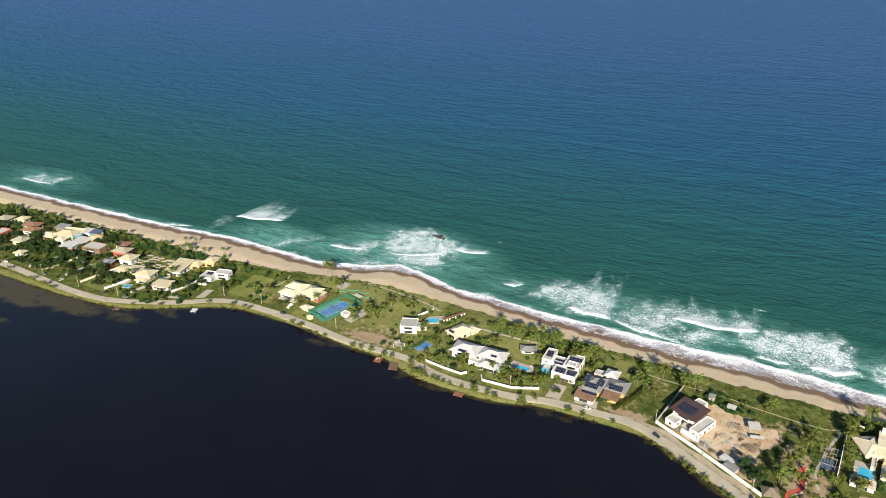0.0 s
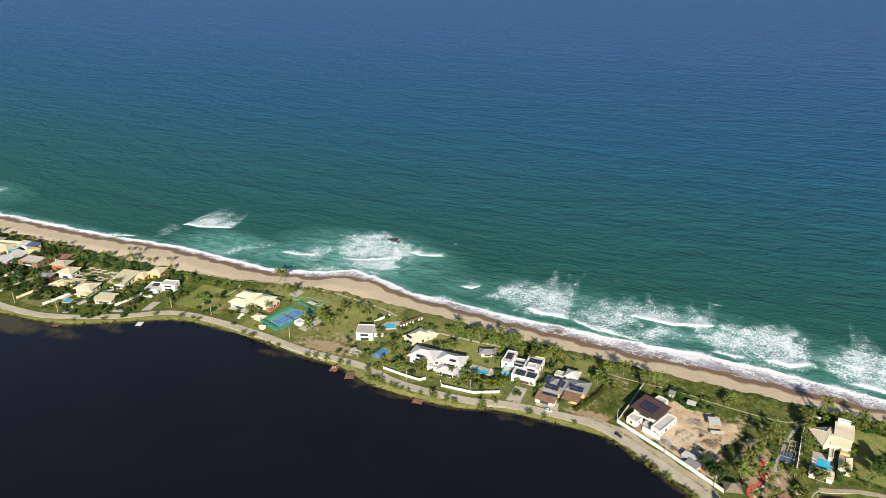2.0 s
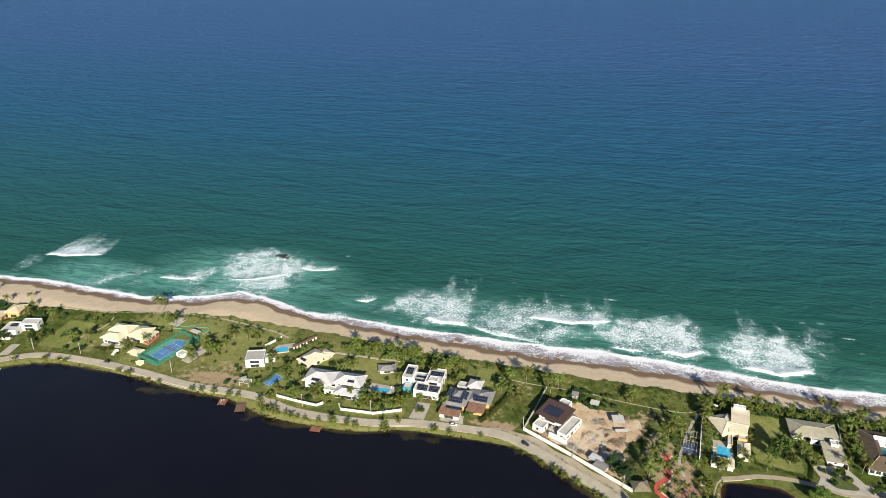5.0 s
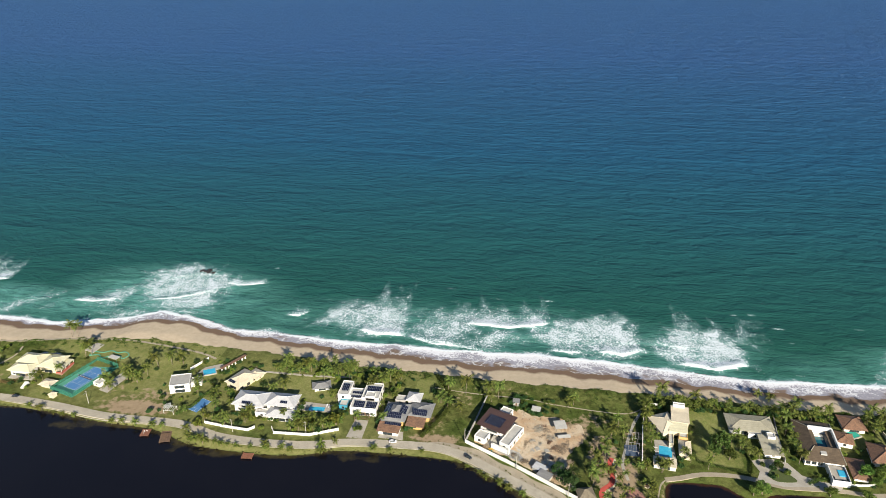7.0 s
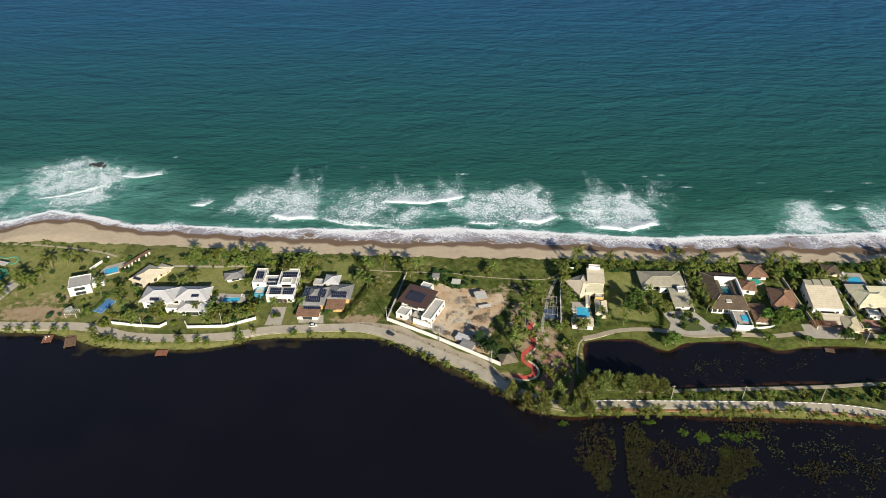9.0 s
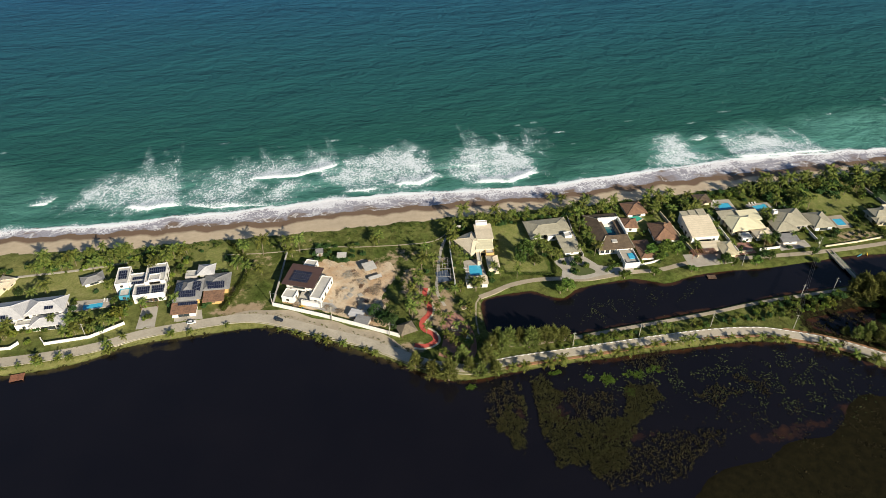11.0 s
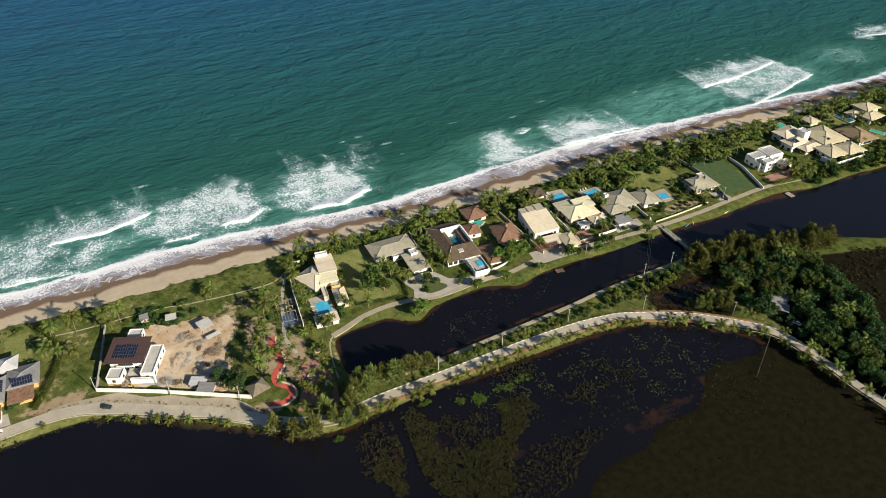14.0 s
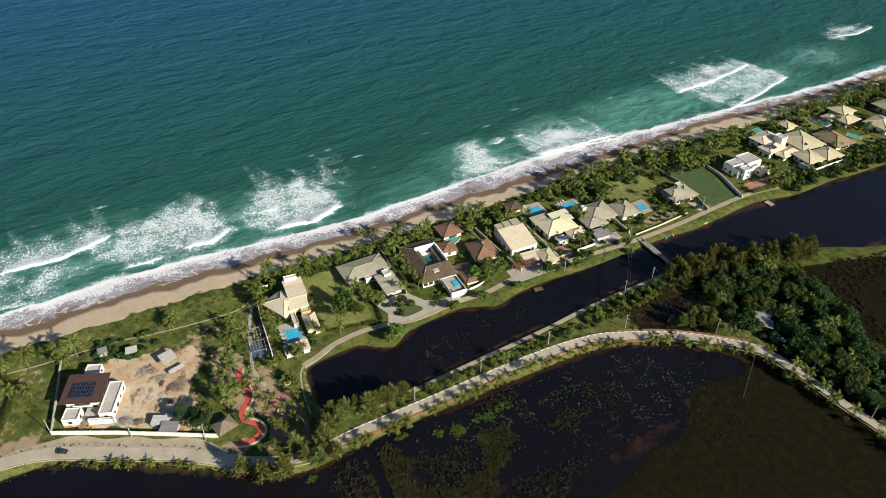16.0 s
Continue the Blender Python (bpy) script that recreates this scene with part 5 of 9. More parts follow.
part("steps", boxes(*[(0.0, -15.6 - 0.8 * k_, -0.4, 2.6, -14.8 - 0.8 * k_, 1.5 - 0.22 * k_) for k_ in range(7)]), WHITE, cv, "white steps down to the road")
part("deck", boxes((-14.8, -11.5, -0.4, 1.5, -8.5, 0.5)), PAVING, cv)
solar(-320.5, 399, gz(-320, 386) + 5.75, 0, -8, 12, 1)
house("garden_pavilion", -305, 372, -8, "small garden pavilion with a cream roof", [(0, 0, 6.5, 4.6, 0, 2.6, CREAM, "hip", R_PALE, dict(rise=1.1))], "pavilion")
house("gatehouse", -295, 362, -12, "little pale gatehouse by the court", [(0, 0, 3.6, 3, 0, 2.4, CREAM, "hip", R_PALE, dict(rise=0.7, over=0.4, windows=False))], "gatehouse")
# white cube house, pool and beach pavilion
house("house", -221, 381, 20, "tall white cube-shaped house with a flat roof", [(0, 0.5, 12, 11.5, 0, 6.8, WHITE, "flat", GREYWALL), (9, 2.5, 6.5, 6, 0, 3.2, WHITE, "flat", FLATROOF)])
pad("pool_terrace", [(-219, 398), (-206, 405), (-203, 411), (-208, 410), (-217, 405)], 0.15, PAVING, "pale paved terrace round a pool", "terrace")
pool(-212, 400.5, 7.5, 6, 28)
house("beach_pavilion", -186, 392, -24, "cream beach house with a crossed gable roof", [(0, 0, 11, 15, 0, 4.2, CREAM, "hip", R_PALE, dict(rise=2.6, over=1.0)), (3, 9, 7, 6, 0, 3.2, CREAM, "hip", R_PALE, dict(rise=1.4))])
solar(-190.6, 387.6, gz(-186, 392) + 4.75, -24, 24, 5, 1)
# white twin-roofed villa
house("villa", -161, 370, 0, "large white villa with pale grey hipped roofs", [(-10, 1.5, 17, 11.5, 0, 5.4, WHITE, "hip", R_WHITE, dict(rise=2.8, over=1.5)), (9, 2.5, 16, 10, 0, 5.6, WHITE, "hip", R_WHITE, dict(rise=2.5, over=1.4)),
      (11, -6.5, 14, 7, 0, 3.4, WHITE, "hip", R_WHITE, dict(rise=1.5, over=1.2)), (-0.5, -6, 8, 4, 0, 3.0, WHITE, "flat", FLATROOF)], door=(3, -8.1, 0), low=1.0)
solar(-172, 365.5, gz(-161, 370) + 6.85, 0, 20, 5, 1, 1.06)
solar(-150, 368.6, gz(-161, 370) + 7.2, 0, 20, 4, 1)
pad("pool_terrace", [(-142, 371.5), (-123.5, 372), (-123, 379), (-142, 380)], 0.16, PAVING, "pale paved pool terrace beside a lawn", "terrace")
pool(-132, 374, 9.5, 3.8, 3)
house("pool_house", -135, 394, 20, "small grey-roofed pool house under palms", [(0, 0, 9, 5.2, 0, 2.9, WHITE, "hip", R_GREY, dict(rise=1.3))], "pool house")
# black and white modern house
house("modern_house", -105, 381, 0, "modern white house of stepped boxes with solar panels on flat roofs",
      [(-12, 5, 6.5, 14, 0, 8.2, WHITE, "flat", FLATROOF), (5, 4, 10.2, 15, 0, 8.6, WHITE, "flat", FLATROOF), (2.5, -7, 15.6, 9, 0, 6.4, WHITE, "flat", FLATROOF),
       (-4.3, 3, 8.5, 7.5, 0, 6.8, WHITE, "flat", FLATROOF), (-10.5, -5, 5, 6, 0, 3.6, TEAL, "flat", FLATROOF), (5, -1, 5.5, 5, 6, 9.9, WHITE, "flat", FLATROOF, dict(windows=False))], door=(4, -11.6, 0), low=0.77)
for sx_, sy_, sz_, sc, sr in ((-117.9, 388.2, 8.5, 4, 4), (-100.4, 389.7, 8.9, 8, 2), (-109.8, 386.2, 7.2, 6, 1), (-106.2, 375.2, 6.85, 6, 3), (-98.8, 375.2, 6.85, 6, 3), (-109.8, 382.4, 7.2, 6, 1)):
    solar(sx_, sy_, gz(-105, 381) + sz_ * 0.785, 0, 7, sc, sr)
# grey solar hip house
house("house", -79, 376, -3, "house with grey hipped roofs covered in solar panels and ochre walls", [(-4.5, -2.5, 11.5, 14, 0, 3.7, OCHRE, "hip", R_GREY, dict(rise=3.2, over=1.4)), (9.5, 2.5, 11, 11, 0, 3.6, OCHRE, "hip", R_GREY, dict(rise=2.2, over=1.4)),
      (3, 12, 6.5, 6.5, 0, 4.8, GREYWALL, "hip", R_WHITE, dict(rise=1.8)), (-5, 11, 6, 5, 0, 3.6, GREYWALL, "flat", FLATROOF), (-5.4, -10.8, 11, 3.2, 0, 3.2, OCHRE, "shed", R_GREY, dict(rise=0.5, over=0.4)), (-5.2, -16, 11.5, 6.5, 0, 2.5, WHITE, "shed", R_RED, dict(rise=0.9, over=0.7)), (8.6, -8, 8, 6.5, 0, 2.6, OCHRE, "shed", R_RED, dict(rise=0.8))], low=1.0)
hz = gz(-79, 376)
for sx_, sy_, sz_, ya, sc, sr in ((-83.6, 368.2, 5.75, -3, 8, 2), (-88, 374, 5.75, -93, 7, 2), (-79.1, 374, 5.75, 87, 7, 2), (-69.5, 373.2, 5.25, -3, 8, 2), (-83.3, 362.6, 3.85, -3, 9, 1)):
    solar(sx_, sy_, hz + sz_, ya, 22 if sz_ > 5 else 12, sc, sr)
# building site
house("unfinished_villa", -25, 369, -24, "unfinished white villa with a brown roof full of solar panels", [(0, 1, 14, 12.5, 0, 6.6, WHITE, "shed", R_RUST, dict(rise=0.9, over=1.9)),
      (-3, -10.5, 6.5, 6.5, 0, 3.6, WHITE, "flat", FLATROOF), (11.3, -2.5, 5.8, 18, 0, 4.0, WHITE, "flat", FLATROOF), (-1.8, 16.0, 6.5, 5.0, 0, 3.4, WHITE, "flat", FLATROOF), (10, -13.5, 11, 1.0, 0, 2.6, WHITE, "flat", FLATROOF, dict(windows=False))], low=0.92)
solar(-25.6, 369.6, gz(-25, 369) + 7.1, -24, 3.2, 9, 4, 1.12, 2.1)


st = thing("entrance_steps", -24.6, 359.6, gz(-24.6, 359.6), -24, "broad unfinished concrete steps up to a villa", "steps")
for k_ in range(9):
    part("step", boxes((-3.0, -3.4 + 0.75 * k_, -0.4, 3.0, -2.65 + 0.75 * k_, 0.17 * (k_ + 1))), CONCRETE, st)


def hut(x, y, w, d, h, yaw, wall, roof, label, rise=0.4):
    t = thing("shed", x, y, gz(x, y), yaw, label, "shed", "site sheds")
    part("wall", boxes((-w / 2, -d / 2, -0.3, w / 2, d / 2, h)), wall, t)
    r = part("roof", shed_roof(w, d, rise, 0.35, 0.1), roof, t)
    r.location = (0, 0, h + 0.1)
    part("door", boxes((-0.45, -d / 2 - 0.05, 0, 0.45, -d / 2 + 0.02, 2.0)), WOOD, t)
    return t


hut(-15, 396, 3.6, 3.4, 2.3, 0, GREYWALL, R_GREY, "small grey site shed beside the path")
hut(-3, 390, 4.6, 3.6, 2.5, -8, PALEGREEN, FLATROOF, "pale green shed with a light roof")
def open_shed(x, y, w, d, h, yaw, label):
    """A sheet roof on timber posts over a workbench, with a boarded back."""
    t = thing("open_shed", x, y, gz(x, y), yaw, label, "shed", "site sheds")
    for px in (-w / 2 + 0.1, 0, w / 2 - 0.1):
        for py in (-d / 2 + 0.1, d / 2 - 0.1):
            part("post", boxes((px - 0.08, py - 0.08, -0.4, px + 0.08, py + 0.08, h)), TIMBER, t)
    part("back_wall", boxes((-w / 2, d / 2 - 0.06, 0.0, w / 2, d / 2, h - 0.3)), TIMBER, t, "rough boarded back")
    r = part("roof", shed_roof(w, d, 0.3, 0.4, 0.1), FLATROOF, t, "pale fibre-cement sheets")
    r.location = (0, 0, h + 0.1)
    part("bench_top", boxes((-w / 2 + 0.5, -0.4, 0.82, w / 2 - 0.8, 0.5, 0.9)), WOOD, t)
    for px in (-w / 2 + 0.6, w / 2 - 1.0):
        part("bench_leg", boxes((px, -0.3, -0.3, px + 0.12, 0.4, 0.82)), WOOD, t)


open_shed(11, 377, 6.0, 6.2, 2.7, 14, "open timber shed with a pale sheet roof")
open_shed(13.2, 368.5, 6.5, 1.6, 1.5, 14, "low timber rack under a pale sheet")
hut(3, 335.5, 6.8, 4.6, 2.2, -29, CONCRETE, R_GREY, "low site store with a grey tin roof")
hut(0.5, 341, 6.8, 4.2, 2.0, -29, GREYWALL, R_WHITE, "lean-to under pale tin sheets")
# east side
house("villa", 74, 384, -6, "cream villa with overlapping pale roofs and an ochre bay", [(-4.2, 1.2, 12, 15, 0, 4.0, CREAM, "hip", R_PALE, dict(rise=2.4, turn=31, over=0.9)), (3.8, 8.2, 9, 13.5, 0, 6.0, CREAM, "shed", R_PALE, dict(rise=0.5, over=0.5)),
      (2.6, -2.2, 9, 8, 0, 4.9, CREAM, "shed", R_LIME, dict(rise=1.0, over=0.5)), (5.2, -7.4, 4.6, 4.6, 0, 4.0, OCHRE, "flat", FLATROOF), (5.8, -16.9, 5.6, 12, 0, 2.9, CREAM, "hip", R_PALE, dict(rise=1.3, over=0.6)),
      (-4.9, -30.8, 11, 5.5, 0, 2.5, WHITE, "shed", R_PALE, dict(rise=0.5, over=0.5)), (3.2, 15.2, 6.5, 2.2, 0, 8.2, WHITE, "flat", FLATROOF, dict(windows=False)), (-1.2, -10.5, 2.4, 9, 0, 2.7, CREAM, "flat", FLATROOF, dict(windows=False))], low=1.0)
pad("pool_terrace", [(62, 357), (73, 356), (73, 375), (63, 375)], 0.15, PAVING, "pale terrace round a turquoise pool", "terrace")
pool(68, 365.5, 7, 8.5, -8)
house("house", 119, 386, 0, "low house with a long sage-grey roof and white details", [(-2, 6, 23, 12.5, 0, 3.9, WHITE, "hip", R_SAGE, dict(rise=1.7)), (5, -12, 8, 13, 0, 3.3, WHITE, "shed", R_SAGE, dict(rise=1.0)), (6.5, -5.5, 4, 4, 0, 6.0, WHITE, "flat", FLATROOF), (-1, -2, 7, 3, 0, 3.4, WHITE, "flat", FLATROOF)])


def courtyard_house(x, y):
    """Four tiled wings round an open court."""
    h = thing("courtyard_house", x, y, gz(x, y), -4, "large villa with brown tiled roofs round an open courtyard", "house", "beach houses")
    ow, od, ix, iw, iy, id_ = 20.6, 35.0, 2.5, 12.4, 0.6, 16.6
    x0, x1, y0, y1 = ix - iw / 2, ix + iw / 2, iy - id_ / 2, iy + id_ / 2
    for wx0, wy0, wx1, wy1 in ((-ow / 2 + 0.8, -od / 2 + 0.8, ow / 2 - 0.8, y0), (-ow / 2 + 0.8, y0, x0, y1), (x1, y0, ow / 2 - 0.3, y1), (-ow / 2 + 0.8, y1, ow / 2 - 0.8, od / 2 - 0.8)):
        part("wall", boxes((wx0, wy0, -0.5, wx1, wy1, 3.6)), WHITE, h)
    o = [(-ow / 2, -od / 2), (ow / 2, -od / 2), (ow / 2, od / 2), (-ow / 2, od / 2)]
    i = [(x0, y0), (x1, y0), (x1, y1), (x0, y1)]
    for k in range(4):
        bm = bmesh.new()
        a, b, c, d = o[k], o[(k + 1) % 4], i[(k + 1) % 4], i[k]
        vs = [bm.verts.new((*p, z)) for p, z in ((a, 3.9), (b, 3.9), (c, 6.5), (d, 6.5), (a, 3.62), (b, 3.62), (c, 6.2), (d, 6.2))]
        for q in ((0, 1, 2, 3), (7, 6, 5, 4), (0, 4, 5, 1), (1, 5, 6, 2), (2, 6, 7, 3), (3, 7, 4, 0)):
            bm.faces.new([vs[t] for t in q])
        bmesh.ops.recalc_face_normals(bm, faces=bm.faces)
        part("roof", bm, R_BROWN, h)
        part("ridge_cap", tube(bmesh.new(), [(*a, 3.95), (*d, 6.55)], [0.2, 0.2], 5), R_SAGE, h)
    # court: white wall towards the sea, brown inner eaves, a green pool
    for b in ((x0, y1 - 0.35, 2.6, x1, y1 + 0.3, 7.2), (x1 - 0.3, y0, 2.6, x1 + 0.5, y1 - 0.35, 7.0)):
        part("inner_wall", boxes(b), WHITE, h)
    for b in ((x0 + 0.05, y0 + 0.05, 4.6, x0 + 2.6, y1 - 0.4, 4.8), (x0 + 2.6, y0 + 0.05, 4.6, x1 - 0.4, y0 + 1.8, 4.8), (x1 - 3.4, y0 + 1.8, 4.9, x1 - 0.35, y1 - 0.4, 5.1)):
        part("inner_eaves", boxes(b), R_BROWN, h)
    part("court_floor", boxes((x0, y0, 2.4, x1, y1, 2.8)), PAVING, h, "pale paved floor of the court")
    part("court_pool", boxes((x0 + 3.4, iy - 4.5, 2.75, x1 - 4.0, iy + 4.5, 2.95)), POOLDARK, h, "dark green courtyard pool")
    for b in ((x0 + 2.8, iy + 5.2, 2.8, x0 + 6.2, iy + 7.2, 3.3), (x1 - 7.0, iy + 4.9, 2.8, x1 - 4.4, iy + 6.4, 3.2)):
        part("court_planter", boxes(b), WHITE, h, "low white planter in the court")
    part("skylight", boxes((-1.4, -13.2, 4.3, 1.6, -10.6, 5.75)), FLATROOF, h, "pale flat skylight in the tiled roof")
    # white roof terrace in front, with a small pool
    part("terrace", boxes((0.6, -30.5, -0.5, 9.2, -17.6, 2.6)), WHITE, h)
    part("terrace_floor", boxes((0.9, -30.2, 2.6, 8.9, -17.6, 2.66)), PAVING, h)
    part("terrace_parapet", boxes((0.6, -30.5, 2.6, 0.9, -17.6, 3.7), (8.9, -30.5, 2.6, 9.2, -17.6, 3.7), (0.9, -30.5, 2.6, 8.9, -30.2, 3.7)), WHITE, h)
    part("terrace_pool", boxes((4.9, -25.6, 2.62, 8.5, -21.0, 2.95)), POOLTILE, h, "small blue terrace pool")
    part("terrace_sofa", boxes((5.0, -29.8, 2.66, 8.6, -28.8, 3.2), (1.1, -29.6, 2.66, 2.0, -26.4, 3.2)), DARKMETAL, h, "dark outdoor sofa")
    for u in (-8, -5, -2):
        add_window(h, u, -od / 2 + 0.75, 1.0, 0, 2.2, 2.0)
    for u in (-14, -10.5, -7, 0, 4, 8):
        add_window(h, -ow / 2 + 0.75, u, 1.0, -90, 1.5, 1.5)
    return h


courtyard_house(150.4, 382)
house("house", 166.5, 388, -12, "low wing with old red tiles beside a green pool", [(0, 0, 8, 9, 0, 3.0, WHITE, "hip", R_RED, dict(rise=1.6, over=0.6))], low=1.0)
house("house", 175, 402, 0, "small house with an old red tiled roof beside palms", [(0, 0, 11, 11, 0, 2.9, WHITE, "hip", R_RED, dict(rise=2.2, over=1.1))])
house("house", 165, 363, -4, "lean-to wing with worn red-brown tiles", [(0, 0, 6.5, 14, 0, 2.8, WHITE, "hip", R_RED, dict(rise=1.3))])
pool(174, 396, 5, 7, 30, POOLGREEN, "small green swimming pool in a garden", 0.25)
house("house", 181.6, 375, -8, "house with a steep old red tiled roof and a chimney", [(0, 0, 12.5, 15.5, 0, 3.4, WHITE, "hip", R_RED, dict(rise=3.2, over=1.0)), (1.5, 3, 1.4, 1.4, 3, 7.6, BROWNWALL, "flat", FLATROOF, dict(windows=False))])
house("house", 203, 374, -4, "tall white house with a sloping pale beige roof in steps", [(0, -2, 16, 17, 0, 5.2, WHITE, "shed", R_PALE, dict(rise=3.0, over=0.3)), (-5, 9, 4.6, 5.5, 0, 8.0, WHITE, "shed", R_SAGE, dict(rise=0.5, over=0.3, windows=False)),
      (-0.2, 9, 4.6, 5.5, 0, 8.5, WHITE, "shed", R_SAGE, dict(rise=0.5, over=0.3, windows=False)), (4.6, 9, 4.6, 5.5, 0, 9.0, WHITE, "shed", R_SAGE, dict(rise=0.5, over=0.3, windows=False))])
house("garage", 207, 356, -6, "low garage with pale roofs beside the track", [(-3.5, 1.5, 9.5, 5.6, 0, 2.6, CREAM, "shed", R_PALE, dict(rise=0.8)), (4, -1.5, 6.5, 10, 0, 3.2, CREAM, "hip", R_CREAM, dict(rise=1.2))], "garage")
house("house", 232, 372, -2, "cream house with bright light-yellow stepped roofs", [(-1, 2, 18.5, 14, 0, 5.2, CREAM, "hip", R_LIME, dict(rise=2.6)), (4.5, 5.5, 10, 7, 0, 6.6, CREAM, "shed", R_LIME, dict(rise=1.0)), (-7, 9, 9, 5, 0, 5.8, GREYWALL, "shed", R_SAGE, dict(rise=0.7)),
      (6, -9, 9, 6.3, 0, 3.6, WHITE, "hip", R_PALE, dict(rise=1.3)), (-5, -10, 6, 5, 0, 3.4, WHITE, "flat", FLATROOF)], door=(-2, -7.1, 0))
pool(233, 397, 8.5, 6.5, 0)
house("pool_house", 221, 404, -4, "small brown-roofed pool house by the beach palms", [(0, 0, 7, 7, 0, 2.8, CREAM, "hip", R_BROWN, dict(rise=1.3))], "pool house")
pad("pool_terrace", [(225, 399), (229, 405), (240, 404), (239, 392), (228, 392)], 0.14, PAVING, "pale terrace beside a curved pool", "terrace")
pool(255, 392, 9, 5.4, 6)
pad("pool_terrace", [(248, 397), (262, 397), (263, 388), (248, 387)], 0.14, PAVING, "pale terrace with loungers by a pool", "terrace")
house("house", 257, 371, -4, "house with broad sage-grey gabled roofs", [(3, 2, 17, 15, 0, 4.6, GREYWALL, "hip", R_SAGE, dict(rise=2.8)), (-4, -5, 11.5, 9, 0, 4.2, GREYWALL, "hip", R_SAGE, dict(rise=1.8)), (-6, -16, 8, 5, 0, 3.0, WHITE, "shed", R_GREY, dict(rise=0.6)), (-4, 6, 2.4, 2.4, 3, 8.0, WHITE, "flat", FLATROOF, dict(windows=False))])
house("house", 278, 369, -4, "white house with a sage hipped roof beside a pool", [(0, 0, 10.5, 13, 0, 3.8, WHITE, "hip", R_SAGE, dict(rise=2.2))])
pad("pool_terrace", [(287, 363), (298, 363), (299, 376), (288, 376)], 0.14, SANDROAD, "sandy brick terrace round a pool", "terrace")
pool(293, 369, 5.6, 6.4, -4)
house("house", 319, 365, -2, "pale house with sage stepped roofs", [(0, 0, 17, 11, 0, 4.0, CREAM, "hip", R_SAGE, dict(rise=1.8)), (-3, 1, 9, 6.5, 0, 6.2, CREAM, "hip", R_SAGE, dict(rise=1.4)), (7, 8, 5, 4, 0, 4.2, CREAM, "flat", FLATROOF)])
mh = house("modern_house", 379, 367, -2, "white modern house with louvred roof terraces", [(-3, 2, 17, 13, 0, 6.2, WHITE, "flat", GREYWALL), (5, 4, 12, 12, 0, 7.4, WHITE, "flat", FLATROOF), (-6, -5, 7, 5, 0, 8.4, WHITE, "flat", FLATROOF), (8, -7, 8, 6, 0, 4.0, CREAM, "flat", FLATROOF)])
for lx_, ly_, lw_, ld_, lz_ in ((-6.5, 4.5, 8.5, 6.5, 6.1), (5, 4, 10.5, 10.5, 6.9)):
    for k_ in range(6):
        part("louvre", boxes((lx_ - lw_ / 2 + lw_ * k_ / 5 - 0.35, ly_ - ld_ / 2, lz_, lx_ - lw_ / 2 + lw_ * k_ / 5 + 0.35, ly_ + ld_ / 2, lz_ + 0.35)), WHITE, mh)
    for y0_ in (ly_ - ld_ / 2 - 0.4, ly_ + ld_ / 2):
        part("louvre_beam", boxes((lx_ - lw_ / 2 - 0.4, y0_, lz_ - 0.9, lx_ + lw_ / 2 + 0.4, y0_ + 0.4, lz_ + 0.4)), WHITE, mh)
house("villa", 416, 379, 4, "large white villa with pale grey roofs and a stair tower", [(2.5, 7, 18, 11, 0, 6.6, WHITE, "hip", R_PALE, dict(rise=1.6, over=1.0)), (-4, -3.5, 15, 9, 0, 5.8, WHITE, "hip", R_PALE, dict(rise=1.8, over=1.0)), (7, -1.5, 6, 6.5, 0, 11.2, WHITE, "flat", FLATROOF, dict(windows=False)), (2, -12, 16, 7, 0, 3.6, WHITE, "hip", R_PALE, dict(rise=1.3))])
solar(413.5, 375.5, gz(416, 379) + 6.9, 4, 15, 4, 2)
house("villa", 436, 367, -4, "wide villa with several cream hipped roofs", [(5, 8, 20, 21, 0, 4.8, CREAM, "hip", R_CREAM, dict(rise=2.8)), (-8, -11, 13, 13, 0, 4.8, WHITE, "hip", R_CREAM, dict(rise=2.2)), (7, -13, 13.5, 12, 0, 4.8, WHITE, "hip", R_CREAM, dict(rise=2.2))])
solar(439, 370, gz(436, 367) + 5.5, -4, 13, 3, 2)
house("garden_pavilion", 455, 398, 0, "garden pavilion with a cream pyramid roof", [(0, 0, 7.5, 9, 0, 2.9, CREAM, "hip", R_CREAM, dict(rise=1.6))], "pavilion")
house("house", 466, 367, -4, "large low house with a golden brown thatched roof", [(0, 0, 16, 20, 0, 3.6, WHITE, "hip", GOLDTHATCH, dict(rise=3.4, over=1.4))])
house("villa", 502, 386, 2, "cream villa with layered hipped roofs", [(4, 5, 13, 12, 0, 6.0, CREAM, "hip", R_CREAM), (-4, -5, 14, 10, 0, 4.8, CREAM, "hip", R_CREAM, dict(rise=1.8)), (-10, 4, 9, 7, 0, 3.2, CREAM, "hip", R_CREAM, dict(rise=1.3))])
house("house", 515, 364, 6, "white house with cream roofs at the end of the row", [(0, 0, 18, 16, 0, 5.0, WHITE, "hip", R_CREAM, dict(rise=2.6))])
house("house", 545, 380, 0, "cream-roofed house among trees further along", [(0, 0, 15, 14, 0, 5.0, CREAM, "hip", R_SAGE)])
house("house", 580, 372, 0, "distant sage-roofed house among trees", [(0, 0, 15, 12, 0, 5.0, WHITE, "hip", R_SAGE)])
pool(485, 392, 6.5, 13, 2, POOLDARK, "long dark green pool on a lawn")
pool(401, 353, 5, 5.5, 10, POOLGREEN, "small green pool behind a hedge")
pool(430, 404, 12, 5, 4, POOLGREEN, "green pool beside a big villa")
pool(488, 366, 4.5, 9, 20, POOLGREEN, "green swimming pool on a lawn")


# ---- plants
RNG = np.random.default_rng(7)


